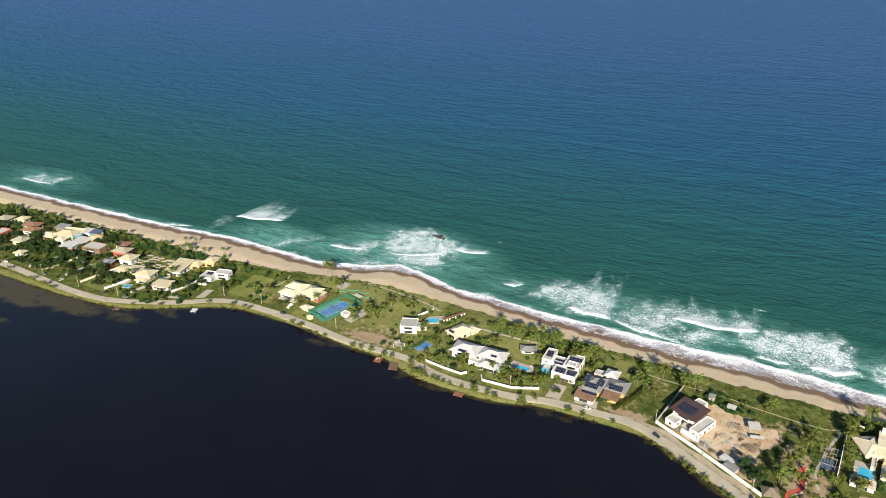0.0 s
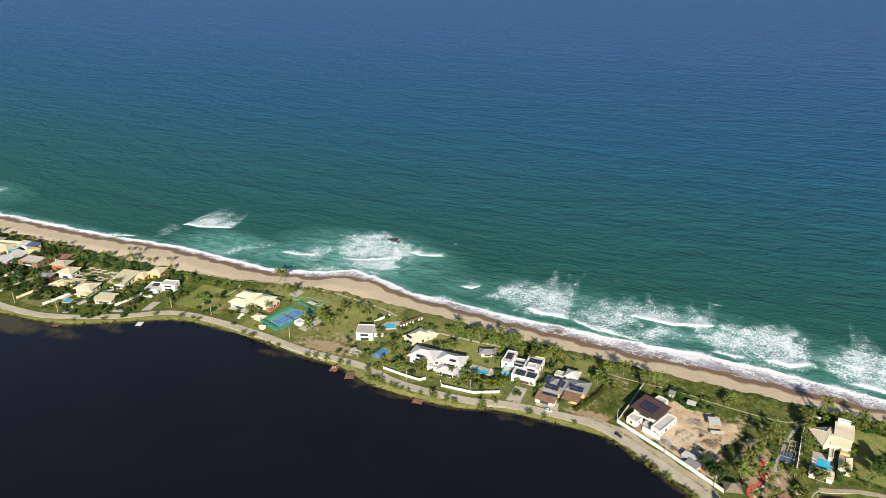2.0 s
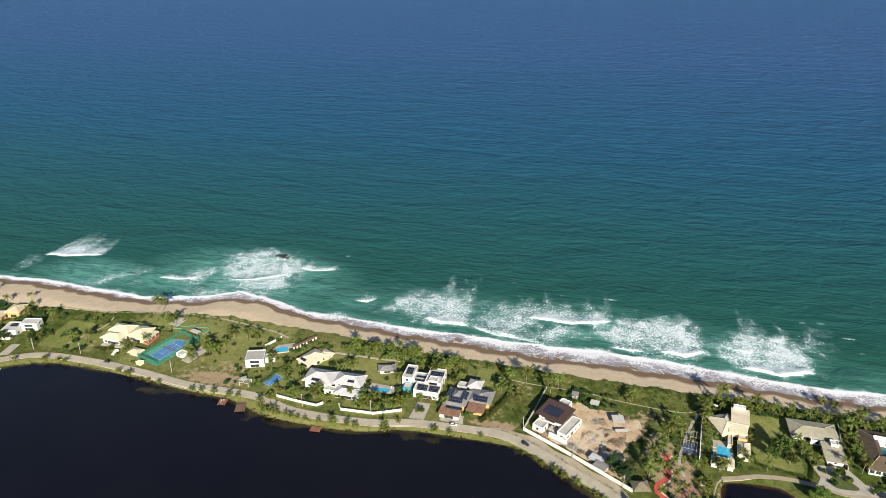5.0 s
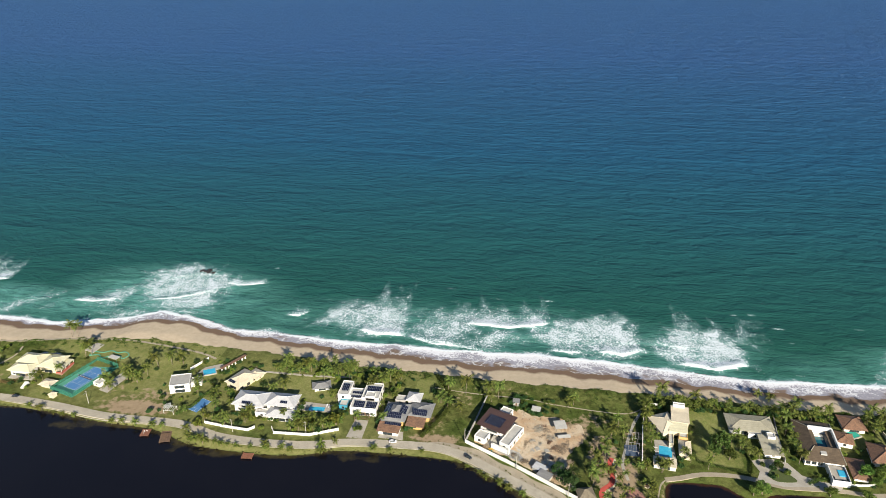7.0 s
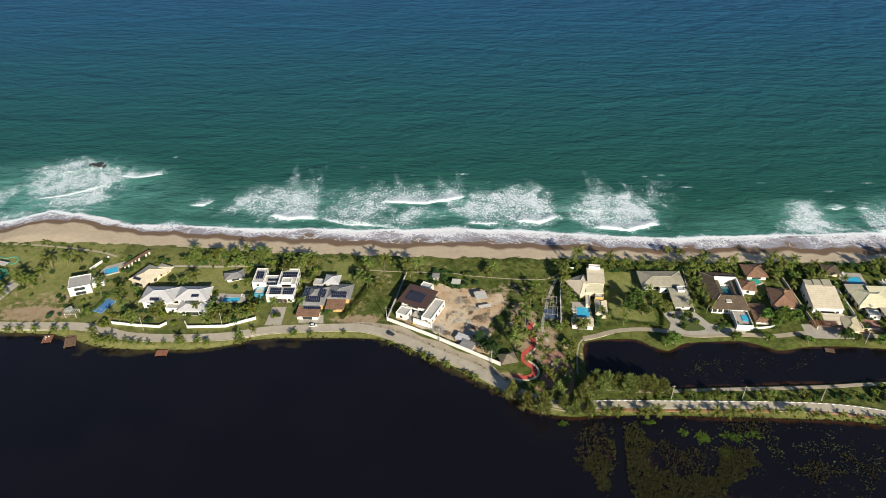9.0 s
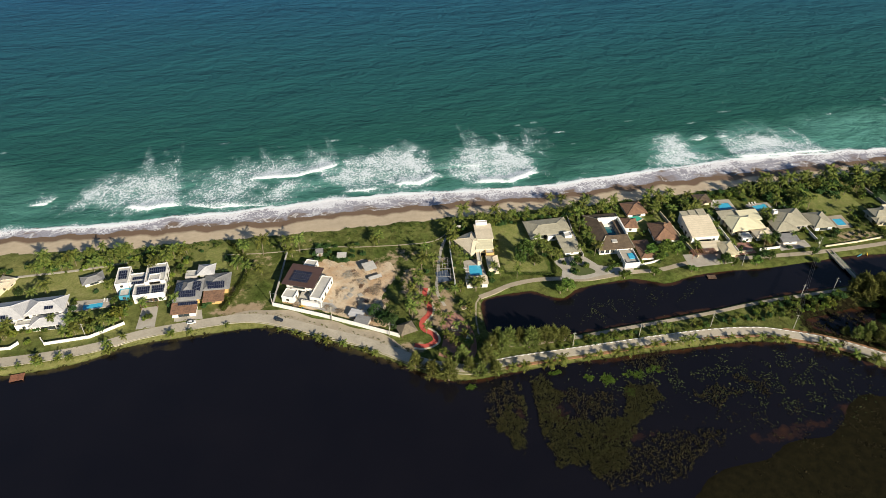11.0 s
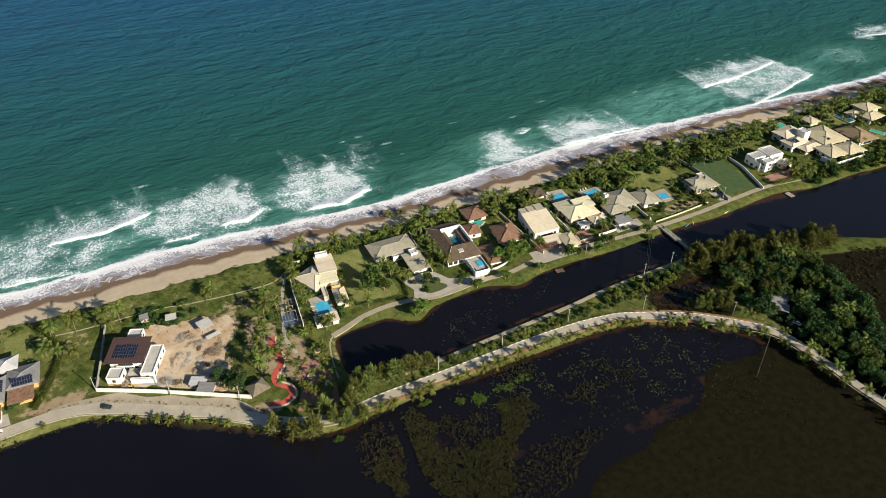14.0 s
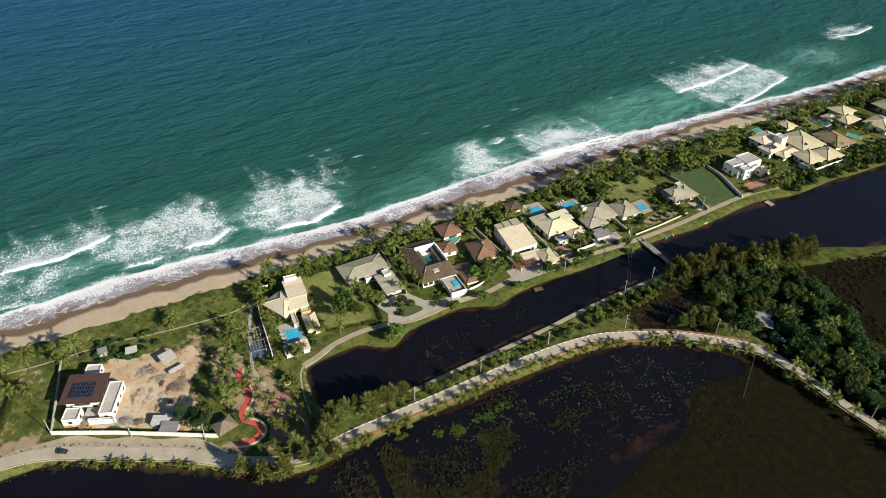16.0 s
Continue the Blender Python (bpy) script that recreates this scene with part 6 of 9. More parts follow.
def quads_mesh(name, quads, material, parent=None):
    """One mesh out of an (n, 4, 3) array of leaves."""
    n = len(quads)
    me = bpy.data.meshes.new(name)
    me.from_pydata(quads.reshape(-1, 3), [], np.arange(4 * n).reshape(n, 4))
    me.materials.append(material)
    ob = new(name, me)
    ob.parent = parent
    return ob


def leaf_quads(centres, size, rng, flat=0.5, slim=0.6):
    """A small tilted leaf clump at every centre."""
    n = len(centres)
    u = rng.normal(size=(n, 3)) * (1, 1, flat)
    u /= np.linalg.norm(u, axis=1)[:, None]
    v = np.cross(u, rng.normal(size=(n, 3)))
    v /= np.linalg.norm(v, axis=1)[:, None]
    s = size * rng.uniform(0.6, 1.4, (n, 1))
    a, b = u * s, v * s * slim
    c = centres
    return np.stack([c - a, c - 0.2 * a + b, c + a, c - 0.2 * a - b], 1)


def needle_sprays(tips, h, n, rng):
    """Feathery boughs: long thin sprays that fan out and up along every limb."""
    out = []
    for tip in tips:
        foot = np.array([0, 0, max(tip[2] - 0.2 * h, 0.15 * h)])
        way = tip - foot
        m = n // len(tips)
        at = foot + way * rng.uniform(0.35, 1.1, (m, 1)) + rng.normal(0, 0.28, (m, 3))
        d = way / np.linalg.norm(way) * 0.8 + (0, 0, 0.35) + rng.normal(0, 0.55, (m, 3))
        d /= np.linalg.norm(d, axis=1)[:, None]
        side = np.cross(d, rng.normal(size=(m, 3)))
        side *= 0.13 / np.linalg.norm(side, axis=1)[:, None]
        reach = d * rng.uniform(0.8, 1.7, (m, 1))
        out.append(np.stack([at, at + 0.45 * reach + side, at + reach, at + 0.45 * reach - side], 1))
    return np.vstack(out)


def frond(rng, az, rise, length, droop):
    """One palm frond: a bent rib with leaflets hanging on both sides."""
    out = []
    n = 8
    d = np.array([math.cos(az), math.sin(az)])
    side = np.array([-d[1], d[0], 0])
    pts = []
    for k in range(n + 1):
        s = k / n
        r = length * (s - 0.12 * s * s)
        pts.append(np.array([*(d * r * math.cos(rise * (1 - s))), length * (math.sin(rise) * s - droop * s * s)]))
    for k in range(n):
        p, q = pts[k], pts[k + 1]
        w = length * 0.27 * (math.sin(math.pi * (0.16 + 0.8 * k / n)) ** 0.8)
        for sgn in (-1, 1):
            tip = side * sgn * w + np.array([0, 0, -0.55 * w]) + (q - p) * 0.9
            out.append([p, p + 0.9 * (q - p), p + 0.7 * (q - p) + tip, p + 0.25 * (q - p) + tip])
        out.append([p + side * 0.05, q + side * 0.05, q - side * 0.05, p - side * 0.05])
    return out


def palm(h, crown, count, leaf, lean, seed, name, label):
    rng = np.random.default_rng(seed)
    t = thing(name, 0, 0, -60, 0, label, "palm", "coconut palms" if h > 5 else "roadside palms")
    top = Vector((lean * h, 0.3 * lean * h, h))
    pts = [Vector((top.x * s ** 1.7, top.y * s ** 1.7, top.z * s)) for s in np.linspace(0, 1, 7)]
    pts[0].z = -0.6
    part("trunk", tube(bmesh.new(), pts, [0.26 * (0.6 + 0.04 * h)] + [0.17 * (0.6 + 0.04 * h)] * 5 + [0.12], 6), BARK, t)
    qs = []
    for i in range(count):
        az = 2.399 * i + rng.uniform(-0.25, 0.25)
        s = i / count
        qs += frond(rng, az, 1.25 - 1.35 * s, crown * rng.uniform(0.85, 1.12), 0.42 + 0.34 * s + rng.uniform(-0.08, 0.08))
    cr = quads_mesh("crown", np.array(qs), leaf, t)
    cr.location = top
    if h > 6:
        nuts = bmesh.new()
        for k in range(7):
            bmesh.ops.create_icosphere(nuts, subdivisions=1, radius=0.16, matrix=Matrix.Translation((0.3 * math.cos(k * 0.9), 0.3 * math.sin(k * 0.9), -0.25)))
        nt_ = part("coconuts", nuts, LIMELEAF, t)
        nt_.location = top
    return t


TALL = [palm(h, c, n, PALMLEAF, le, 10 + k, "coconut_palm", "tall coconut palm with a grey trunk and drooping fronds")
        for k, (h, c, n, le) in enumerate(((9.0, 4.7, 13, 0.10), (7.6, 4.5, 12, 0.18), (10.4, 4.9, 14, 0.06), (6.2, 4.4, 12, 0.12)))]
SMALL = [palm(h, c, n, SMALLPALM, le, 30 + k, "young_palm", "young yellow-green coconut palm on the grass verge")
         for k, (h, c, n, le) in enumerate(((2.6, 2.6, 11, 0.05), (3.4, 2.9, 12, 0.08), (2.0, 2.3, 10, 0.03)))]


def broad_tree(h, r, n, leaf, seed, name, label, lobes_n=13, size=0.32, slim=0.6, pointed=False):
    """Trunk and limbs under a crown of many leaf clumps with gaps."""
    rng = np.random.default_rng(seed)
    t = thing(name, 0, 0, -60, 0, label, "tree", "broad trees")
    bm = tube(bmesh.new(), [(0, 0, -0.6), (0.1, 0, h * 0.25), (0.0, 0.1, h * 0.5)], [0.28, 0.22, 0.15], 7)
    lobes = []
    for k in range(lobes_n):
        a = k * 2.4 + rng.uniform(-0.3, 0.3)
        rr = r * rng.uniform(0.3, 0.72) * (0.35 if k == 0 else 1)
        c = np.array([rr * math.cos(a), rr * math.sin(a), h * rng.uniform(0.42, 0.74) + h * 0.16 * (1 - rr / r)])
        lobes.append((c, r * rng.uniform(0.24, 0.42)))
        if pointed:
            # boughs in tiers, narrower towards the top
            up = (k + 0.5) / lobes_n
            rr = r * 0.8 * (1 - up) ** 0.7 * rng.uniform(0.5, 1)
            c = np.array([rr * math.cos(a), rr * math.sin(a), h * (0.22 + 0.76 * up)])
            lobes[-1] = (c, r * (0.16 + 0.22 * (1 - up)))
        tube(bm, [(0, 0.05, h * 0.35), Vector(c) * 0.55 + Vector((0, 0, h * 0.12)), c], [0.13, 0.08, 0.03], 5)
    part("trunk", bm, BARK, t)
    if pointed:
        quads_mesh("crown", needle_sprays([c for c, _ in lobes], h, n, rng), leaf, t)
        return t
    cs = []
    for c, lr in lobes:
        d = rng.normal(size=(int(n * 1.3) // lobes_n, 3))
        d /= np.linalg.norm(d, axis=1)[:, None]
        cs.append(c + d * lr * rng.uniform(0.55, 1.08, (len(d), 1)) * (1, 1, 0.8))
    quads_mesh("crown", leaf_quads(np.vstack(cs), size, rng, slim=slim), leaf, t)
    return t


TREES = [broad_tree(7.5, 4.6, 1100, TREELEAF, 50, "broadleaf_tree", "dark green broad-crowned tree among gardens"),
         broad_tree(6.0, 3.6, 800, TREELEAF, 51, "broadleaf_tree", "rounded dark green leafy tree"),
         broad_tree(5.0, 3.0, 650, SHRUBLEAF, 52, "broadleaf_tree", "small bushy light green tree"),
         broad_tree(8.5, 4.0, 1000, SHRUBLEAF, 53, "broadleaf_tree", "tall green tree with a loose crown")]
BUSH = [broad_tree(2.0, 1.6, 260, SHRUBLEAF, 60, "garden_shrub", "leafy green garden shrub"),
        broad_tree(2.6, 2.2, 340, TREELEAF, 61, "garden_shrub", "dense dark green leafy shrub"),
        broad_tree(2.4, 2.0, 320, LIMELEAF, 62, "garden_shrub", "bright yellow-green leafy shrub")]
CASUARINA = [broad_tree(8.5, 5.0, 1700, CASULEAF, 70, "casuarina_tree", "feathery olive-green casuarina tree by the water", 26, pointed=True),
             broad_tree(6.5, 4.2, 1400, CASULEAF, 71, "casuarina_tree", "loose olive-green tree at the causeway's start", 22, pointed=True)]
BANKTREE = [broad_tree(4.6, 3.4, 800, BANKLEAF, 64, "broadleaf_tree", "bright green spreading tree on the canal bank"),
            broad_tree(4.2, 3.2, 650, RUSTLEAF, 65, "broadleaf_tree", "round brownish flowering tree beside a house")]
for q_ in BUSH:
    q_["category"], q_["group"] = "shrub", "garden shrubs"


def plant(kinds, x, y, lo=0.85, hi=1.2, k=None):
    ob = kinds[int(RNG.integers(len(kinds)))] if k is None else kinds[k]
    s = RNG.uniform(lo, hi)
    return copy_thing(ob, pose(x, y, gz(x, y) - 0.05, 0, 0, RNG.uniform(0, 360)) @ Matrix.Diagonal((s, s, s * RNG.uniform(0.9, 1.12), 1)))


LOOSE = {}


def loosely(kinds, x, y, lo, hi):
    """A plant that stands in a mass where nobody could count: kept for one joined mesh."""
    ob = kinds[int(RNG.integers(len(kinds)))]
    s = RNG.uniform(lo, hi)
    LOOSE.setdefault(ob, []).append(pose(x, y, gz(x, y) - 0.05, 0, 0, RNG.uniform(0, 360)) @ Matrix.Diagonal((s, s, s * RNG.uniform(0.9, 1.12), 1)))


def scatter(kinds, x0, x1, y0, y1, n, lo=0.85, hi=1.2, keep=None, mass=False):
    for _ in range(n):
        x, y = RNG.uniform(x0, x1), RNG.uniform(y0, y1)
        if free(x, y) and (keep is None or keep(x, y)):
            (loosely if mass else plant)(kinds, x, y, lo, hi)


def join_masses():
    names = {"coconut_palm": ("palm_grove", "mass of coconut palms along the back of the beach"), "young_palm": ("palm_grove", "young palms in a mass"),
             "broadleaf_tree": ("woodland", "dense dark green woodland with an uneven canopy"), "garden_shrub": ("shrubbery", "mixed green shrubs filling gardens and banks"),
             "casuarina_tree": ("casuarina_grove", "olive-green casuarinas along the water's edge")}
    for ob, every in LOOSE.items():
        for far in (False, True):
            ms = [m for m in every if (m.translation.x < -520 or m.translation.x > 450) == far]
            for ch in ob.children if ms else ():
                if ch.name.split(".")[0] not in ("crown", "trunk"):
                    continue
                co = np.empty(len(ch.data.vertices) * 3)
                ch.data.vertices.foreach_get("co", co)
                co = co.reshape(-1, 3) + np.array(ch.location)
                faces = [tuple(f.vertices) for f in ch.data.polygons]
                if ch.name.startswith("crown"):
                    # a crown in a mass needs fewer, larger leaves
                    q = co.reshape(-1, 4, 3)
                    if "palm" in ob.name:
                        q = q[np.arange(len(q)) % 3 != 2]
                    else:
                        big = len(q) > 1000
                        step, grow = (2, 1.2) if "casuarina" in ob.name and not far else (8, 2.3) if far and big else (6, 2.2) if far else (3, 1.45) if big else (3, 1.55)
                        q = q[::step]
                        mid = q.mean(1, keepdims=True)
                        q = mid + (q - mid) * grow
                    co = q.reshape(-1, 3)
                    faces = [(4 * k, 4 * k + 1, 4 * k + 2, 4 * k + 3) for k in range(len(q))]
                elif "shrub" in ob.name:
                    continue
                elif "palm" not in ob.name:
                    # trunk and the four lowest limbs are all that a closed canopy leaves to see
                    co = co[:81]
                    faces = [f for f in faces if max(f) < 81]
                co = np.hstack([co, np.ones((len(co), 1))])
                vs = np.vstack([co @ np.array(m).T[:, :3] for m in ms])
                fs = [tuple(i + k * len(co) for i in f) for k in range(len(ms)) for f in faces]
                nm, lb = names[ob.name.split(".")[0]]
                me = bpy.data.meshes.new(nm)
                me.from_pydata(vs, [], fs)
                me.materials.append(ch.data.materials[0])
                tagged(new(nm, me), lb, "woodland", kind="stuff")


TAKEN = [(o.matrix_world.translation.x, o.matrix_world.translation.y, 9.0) for o in bpy.data.objects
         if o.parent is None and o.get("category", "") in ("house", "pavilion", "pool house", "garage", "pool")]

TAKEN += [(-203, 367.5, 9.0), (-287, 392, 14.0), (-290, 374, 14.0), (50, 364, 6.0), (-24, 368, 12.0), (-17, 362, 10.0), (378, 360, 10.0), (119, 375, 9.0)]


def free(x, y):
    return all((x - a) ** 2 + (y - b) ** 2 > r * r for a, b, r in TAKEN) and gz(x, y) > 0.35


def off_road(x, y):
    return np.hypot(ROAD[:, 0] - x, ROAD[:, 1] - y).min()


# young palms on the verge of road and causeway
verge = offset(ROAD, -5.6)
along = np.concatenate([[0], np.cumsum(np.hypot(*np.diff(verge, axis=0).T))])
for s in np.arange(900, along[-1] - 200, 6.6):
    s += RNG.uniform(-2.2, 2.2)
    x, y = np.interp(s, along, verge[:, 0]), np.interp(s, along, verge[:, 1])
    if (-640 < x < 285 and y > 120) and not 22 < x < 58 and RNG.random() < (0.7 if x > -320 else 0.4):
        plant(SMALL, x + RNG.uniform(-0.5, 0.5), y + RNG.uniform(-0.8, 0.8), *((0.65, 1.05) if x < 58 else (0.95, 1.35)))
for x in (-196, -193, -189, -186, -183, -178, -174, -166, -158, -147, -139, -135, -120, -112):
    plant(SMALL, x + RNG.uniform(-1, 1), np.interp(x, LAGOON[:, 0], LAGOON[:, 1]) + RNG.uniform(2.2, 4.5), 0.75, 1.1)
# beach palms and gardens
for x, y in ((-326, 427), (-322, 428), (-301, 405), (-299, 408), (-256, 388), (-253, 384), (-259, 384), (-250, 392), (-266, 374), (-263, 371), (-248, 402), (-240, 405), (-233, 407),
             (-55, 385), (-47, 384), (-46, 401), (-34, 400), (-57, 402), (-60, 391), (-30, 396), (-26, 400), (16, 398), (19, 400), (-478, 420), (-468, 424), (-430, 418), (-120, 413), (-136, 402), (-158, 389), (-163, 384)):
    plant(TALL, x, y, *((0.8, 1.1) if x > -400 else (0.5, 0.7)))
scatter(TALL, -168, -118, 405, 417, 40, 0.5, 0.75, mass=True)
scatter(BUSH, -168, -90, 404, 418, 40, 0.7, 1.1, mass=True)
scatter(TALL, -104, -84, 394, 412, 16, 0.6, 0.9)
scatter(TALL, -197, -186, 352, 392, 7, 0.5, 0.8)
scatter(TALL, -186, -165, 350, 362, 9, 0.55, 0.85)
scatter(TALL, -146, -118, 352, 366, 13, 0.5, 0.75)
scatter(BUSH, -146, -110, 352, 372, 10)
scatter(BUSH, -205, -165, 349, 392, 16)
scatter(BUSH, -240, -196, 396, 412, 14)
for x, y, s in ((-119, 366, 1.5), (-117, 362, 2.0), (-122, 362, 1.6), (-115, 367, 1.3), (-195, 348.5, 1.5), (-166, 358, 1.2)):
    plant(BUSH, x, y, s, s * 1.1, 2)
# park between the building site and the cream villa
for x, y in ((44, 384), (40, 376), (34, 363), (35, 355), (31, 347), (27, 341), (32, 341), (28, 334), (46, 373), (30, 352), (39, 372), (27, 337), (36, 361)):
    plant(TALL, x, y, 0.65, 0.85)
for x, y in ((40.5, 333), (33, 322), (44, 341), (47.5, 322.5), (56, 326), (58, 336), (40.5, 347), (43, 330), (41, 324), (46, 350)):
    plant(TALL, x, y, 0.45, 0.62)
scatter(TALL, 56, 58, 306, 345, 5, 0.45, 0.6)
scatter(TALL, 38, 56, 303, 348, 7, 0.45, 0.65)
scatter(SMALL, 36, 58, 302, 350, 14, 0.8, 1.3)
scatter(TALL, 58.8, 61.5, 352, 404, 14, 0.55, 0.8)
scatter(TALL, 62, 68, 348, 356, 4, 0.55, 0.75)
scatter(BUSH[:2], 26, 37, 332, 372, 6, 0.5, 0.9, mass=True)
scatter(BUSH, 38, 54, 340, 395, 10, 0.4, 0.7, mass=True)
for x, y in ((13, 333), (17, 336), (10, 338), (16, 329)):
    plant(TREES, x, y, 0.95, 1.15, 0)
# palms along the beach east of the villa
scatter(BUSH[:2], -24, 9, 386, 402, 26, 0.6, 1.1, mass=True)
scatter(TALL, 64, 145, 403, 411, 52, 0.38, 0.62, mass=True)
scatter(BUSH, 64, 150, 403, 412, 80, 0.7, 1.1, mass=True)
for x, y in ((129, 421), (134, 419), (140, 410), (143, 405), (138, 398), (137, 392), (138, 385), (136, 378), (138, 372), (137, 366), (136, 389), (139, 380)):
    plant(TALL, x, y, 0.65, 0.85)
for x, y in ((112, 376), (108, 372), (115, 371), (105, 378), (112, 368), (108, 381), (117, 367)):
    plant(TALL, x, y, 0.5, 0.65)
for x, y, k, s in ((97, 370, 2, 1.75), (93, 365, 3, 0.8), (101, 364, 2, 1.3), (125, 360, 2, 0.8), (205, 345, 2, 1.1), (209, 343, 2, 0.9),
                   (228, 345, 1, 0.9), (232, 344, 2, 1.0), (258, 343, 2, 0.9), (190, 366, 1, 0.8), (240, 357, 2, 1.1), (245, 360, 1, 0.8)):
    plant(TREES, x, y, s * 1.1, s * 1.3, k)
for x, y, s in ((112, 340.4, 1.35), (107.5, 338.5, 1.0), (162.5, 343.2, 1.15), (146, 344.3, 1.05), (184, 342, 0.95), (222, 341, 1.15), (256, 337.5, 0.8), (176, 358.5, 1.7), (183, 358, 1.5), (168, 360, 1.35), (171, 354, 1.05), (124.5, 361.5, 0.8)):
    plant(BANKTREE, x, y, s, s * 1.1, 0)
plant(BANKTREE, 237.4, 356, 1.1, 1.2, 1)
for x, y, s in ((-519, 343, 1.15), (-507, 331, 0.9), (-485, 333, 0.8), (-412, 356, 0.95), (-421.5, 352, 0.7), (-405, 365, 0.9), (-404, 353.5, 0.7), (-420, 376, 0.6), (-477, 343, 0.7), (-488, 338, 0.9), (-581, 344, 1.2), (-603, 362, 1.2), (-592, 345, 1.0),
                (-437, 339.5, 0.6), (-463, 345, 0.7), (-388, 371, 0.7), (-470, 369, 0.6), (-515, 366, 0.7), (-497, 347, 0.9), (-531, 352, 0.9), (-527, 336, 0.8)):
    plant(TREES, x, y, s, s * 1.1, 0)
scatter(TALL, 146, 262, 402, 411, 44, 0.5, 0.8, mass=True)
scatter(BUSH, 146, 300, 400, 411, 90, 0.7, 1.2, mass=True)
scatter(TALL, 185, 230, 385, 408, 12, 0.6, 0.85)
scatter(BUSH[1:2], 262, 372, 386, 414, 130, 0.8, 1.3, mass=True, keep=lambda x, y: not (282 < x < 330 and y < 398 - 0.1 * (x - 282)))
scatter(TALL, 262, 372, 384, 415, 95, 0.65, 1.0, mass=True, keep=lambda x, y: not (282 < x < 330 and y < 398 - 0.1 * (x - 282)))
scatter(TREES, 300, 372, 390, 414, 34, 0.6, 0.9, mass=True)
scatter(TALL, 372, 600, 396, 411, 120, 0.6, 0.95, mass=True)
scatter(BUSH[1:2], 372, 600, 394, 410, 110, 0.8, 1.3, mass=True)
scatter(TREES, 380, 600, 392, 408, 36, 0.5, 0.8, mass=True)
scatter(BUSH, 270, 316, 349, 363, 20, 0.6, 1.0)
scatter(TALL, 360, 405, 343, 362, 16, 0.6, 0.9)
scatter(BUSH, 383, 640, 331, 350, 300, 0.8, 1.7, mass=True)
scatter(TREES, 400, 640, 334, 352, 36, 0.4, 0.7, mass=True)
scatter(TREES, 520, 680, 340, 400, 60, 0.6, 1.0, mass=True)
scatter(TALL, 520, 700, 345, 405, 50, 0.6, 0.9, mass=True)
# village in the west
scatter(TREES[:2], -700, -530, 322, 400, 220, 0.7, 1.1, mass=True)
scatter(TREES, -560, -470, 326, 366, 46, 0.5, 0.9)
scatter(TALL, -700, -500, 385, 406, 55, 0.5, 0.75, mass=True)
scatter(TREES[:2], -700, -440, 388, 406, 90, 0.35, 0.6, mass=True)
scatter(BUSH[1:2], -700, -400, 390, 409, 170, 0.8, 1.3, mass=True)
scatter(TALL, -500, -410, 395, 409, 14, 0.5, 0.75, mass=True)
scatter(BUSH, -520, -395, 325, 400, 90, 0.7, 1.3, lambda x, y: not (-490 < x < -450 and y > 368))
scatter(TREES, -480, -395, 330, 362, 20, 0.45, 0.75)
scatter(TREES, -560, -400, 324, 405, 110, 0.35, 0.65, lambda x, y: not (-490 < x < -448 and y > 368), mass=True)
scatter(BUSH, -700, -400, 322, 410, 200, 0.7, 1.3, lambda x, y: not (-490 < x < -448 and y > 368), mass=True)
scatter(TREES, -1000, -700, 325, 402, 50, 0.8, 1.2, mass=True)
scatter(BUSH, -350, -290, 362, 405, 16, 0.6, 1.0)
scatter(BUSH[:2], -262, -232, 375, 408, 8, 0.6, 0.9)
scatter(TALL, -261, -251, 382, 392, 9, 0.6, 0.85)
scatter(TALL, -395, -285, 358, 400, 14, 0.5, 0.8)
def unmown(x, y):
    """Garden ground that is neither lawn, road nor track."""
    return lay_lawn(np.array([x]), np.array([y]))[0] < 0.3 and off_road(x, y) > 6 and np.hypot(NORTH[:, 0] - x, NORTH[:, 1] - y).min() > 4 and y < veg_y(x) - 2 and not (-40 < x < 20)


scatter(BUSH, -235, -62, 350, 414, 230, 0.5, 1.1, unmown, mass=True)
scatter(TREES, -235, -62, 352, 412, 46, 0.35, 0.6, unmown)
scatter(TALL, -235, -62, 352, 412, 14, 0.5, 0.8, unmown, mass=True)
scatter(BUSH, 64, 330, 350, 408, 260, 0.5, 1.1, unmown, mass=True)
scatter(TREES, 64, 330, 352, 406, 46, 0.35, 0.6, unmown)
scatter(TALL, 64, 330, 352, 406, 16, 0.5, 0.75, unmown, mass=True)
scatter(BUSH, -395, -345, 362, 408, 26, 0.7, 1.4, lambda x, y: off_road(x, y) > 7, mass=True)
scatter(BUSH, 380, 520, 348, 395, 110, 0.6, 1.2, unmown, mass=True)
# gardens close round the houses
for hx_, hy_, _r in TAKEN:
    for _ in range(9):
        a_, r_ = RNG.uniform(0, 2 * math.pi), RNG.uniform(9.5, 14)
        x_, y_ = hx_ + r_ * math.cos(a_), hy_ + r_ * math.sin(a_)
        if free(x_, y_) and not -40 < x_ < 20 and np.hypot(ROAD[:, 0] - x_, ROAD[:, 1] - y_).min() > 6 and np.hypot(NORTH[:, 0] - x_, NORTH[:, 1] - y_).min() > 4 and y_ < veg_y(x_) - 2:
            loosely(BUSH if RNG.random() < 0.9 else TALL, x_, y_, 0.45, 0.8)
# causeway thickets and the wood at its end
for x, y, k in ((57, 295.5, 0), (53, 290, 1), (61, 302, 0), (65, 308, 1), (70, 305, 0), (76, 306, 1), (84, 304, 0), (92, 304.5, 1), (46, 300.5, 1), (60, 290, 1), (66, 302, 0), (80, 303, 0), (88, 304.5, 0), (97, 304, 1), (31, 294.5, 1), (38, 290.5, 0), (24, 300.5, 1)):
    plant(CASUARINA, x, y, 1.15, 1.5, k)
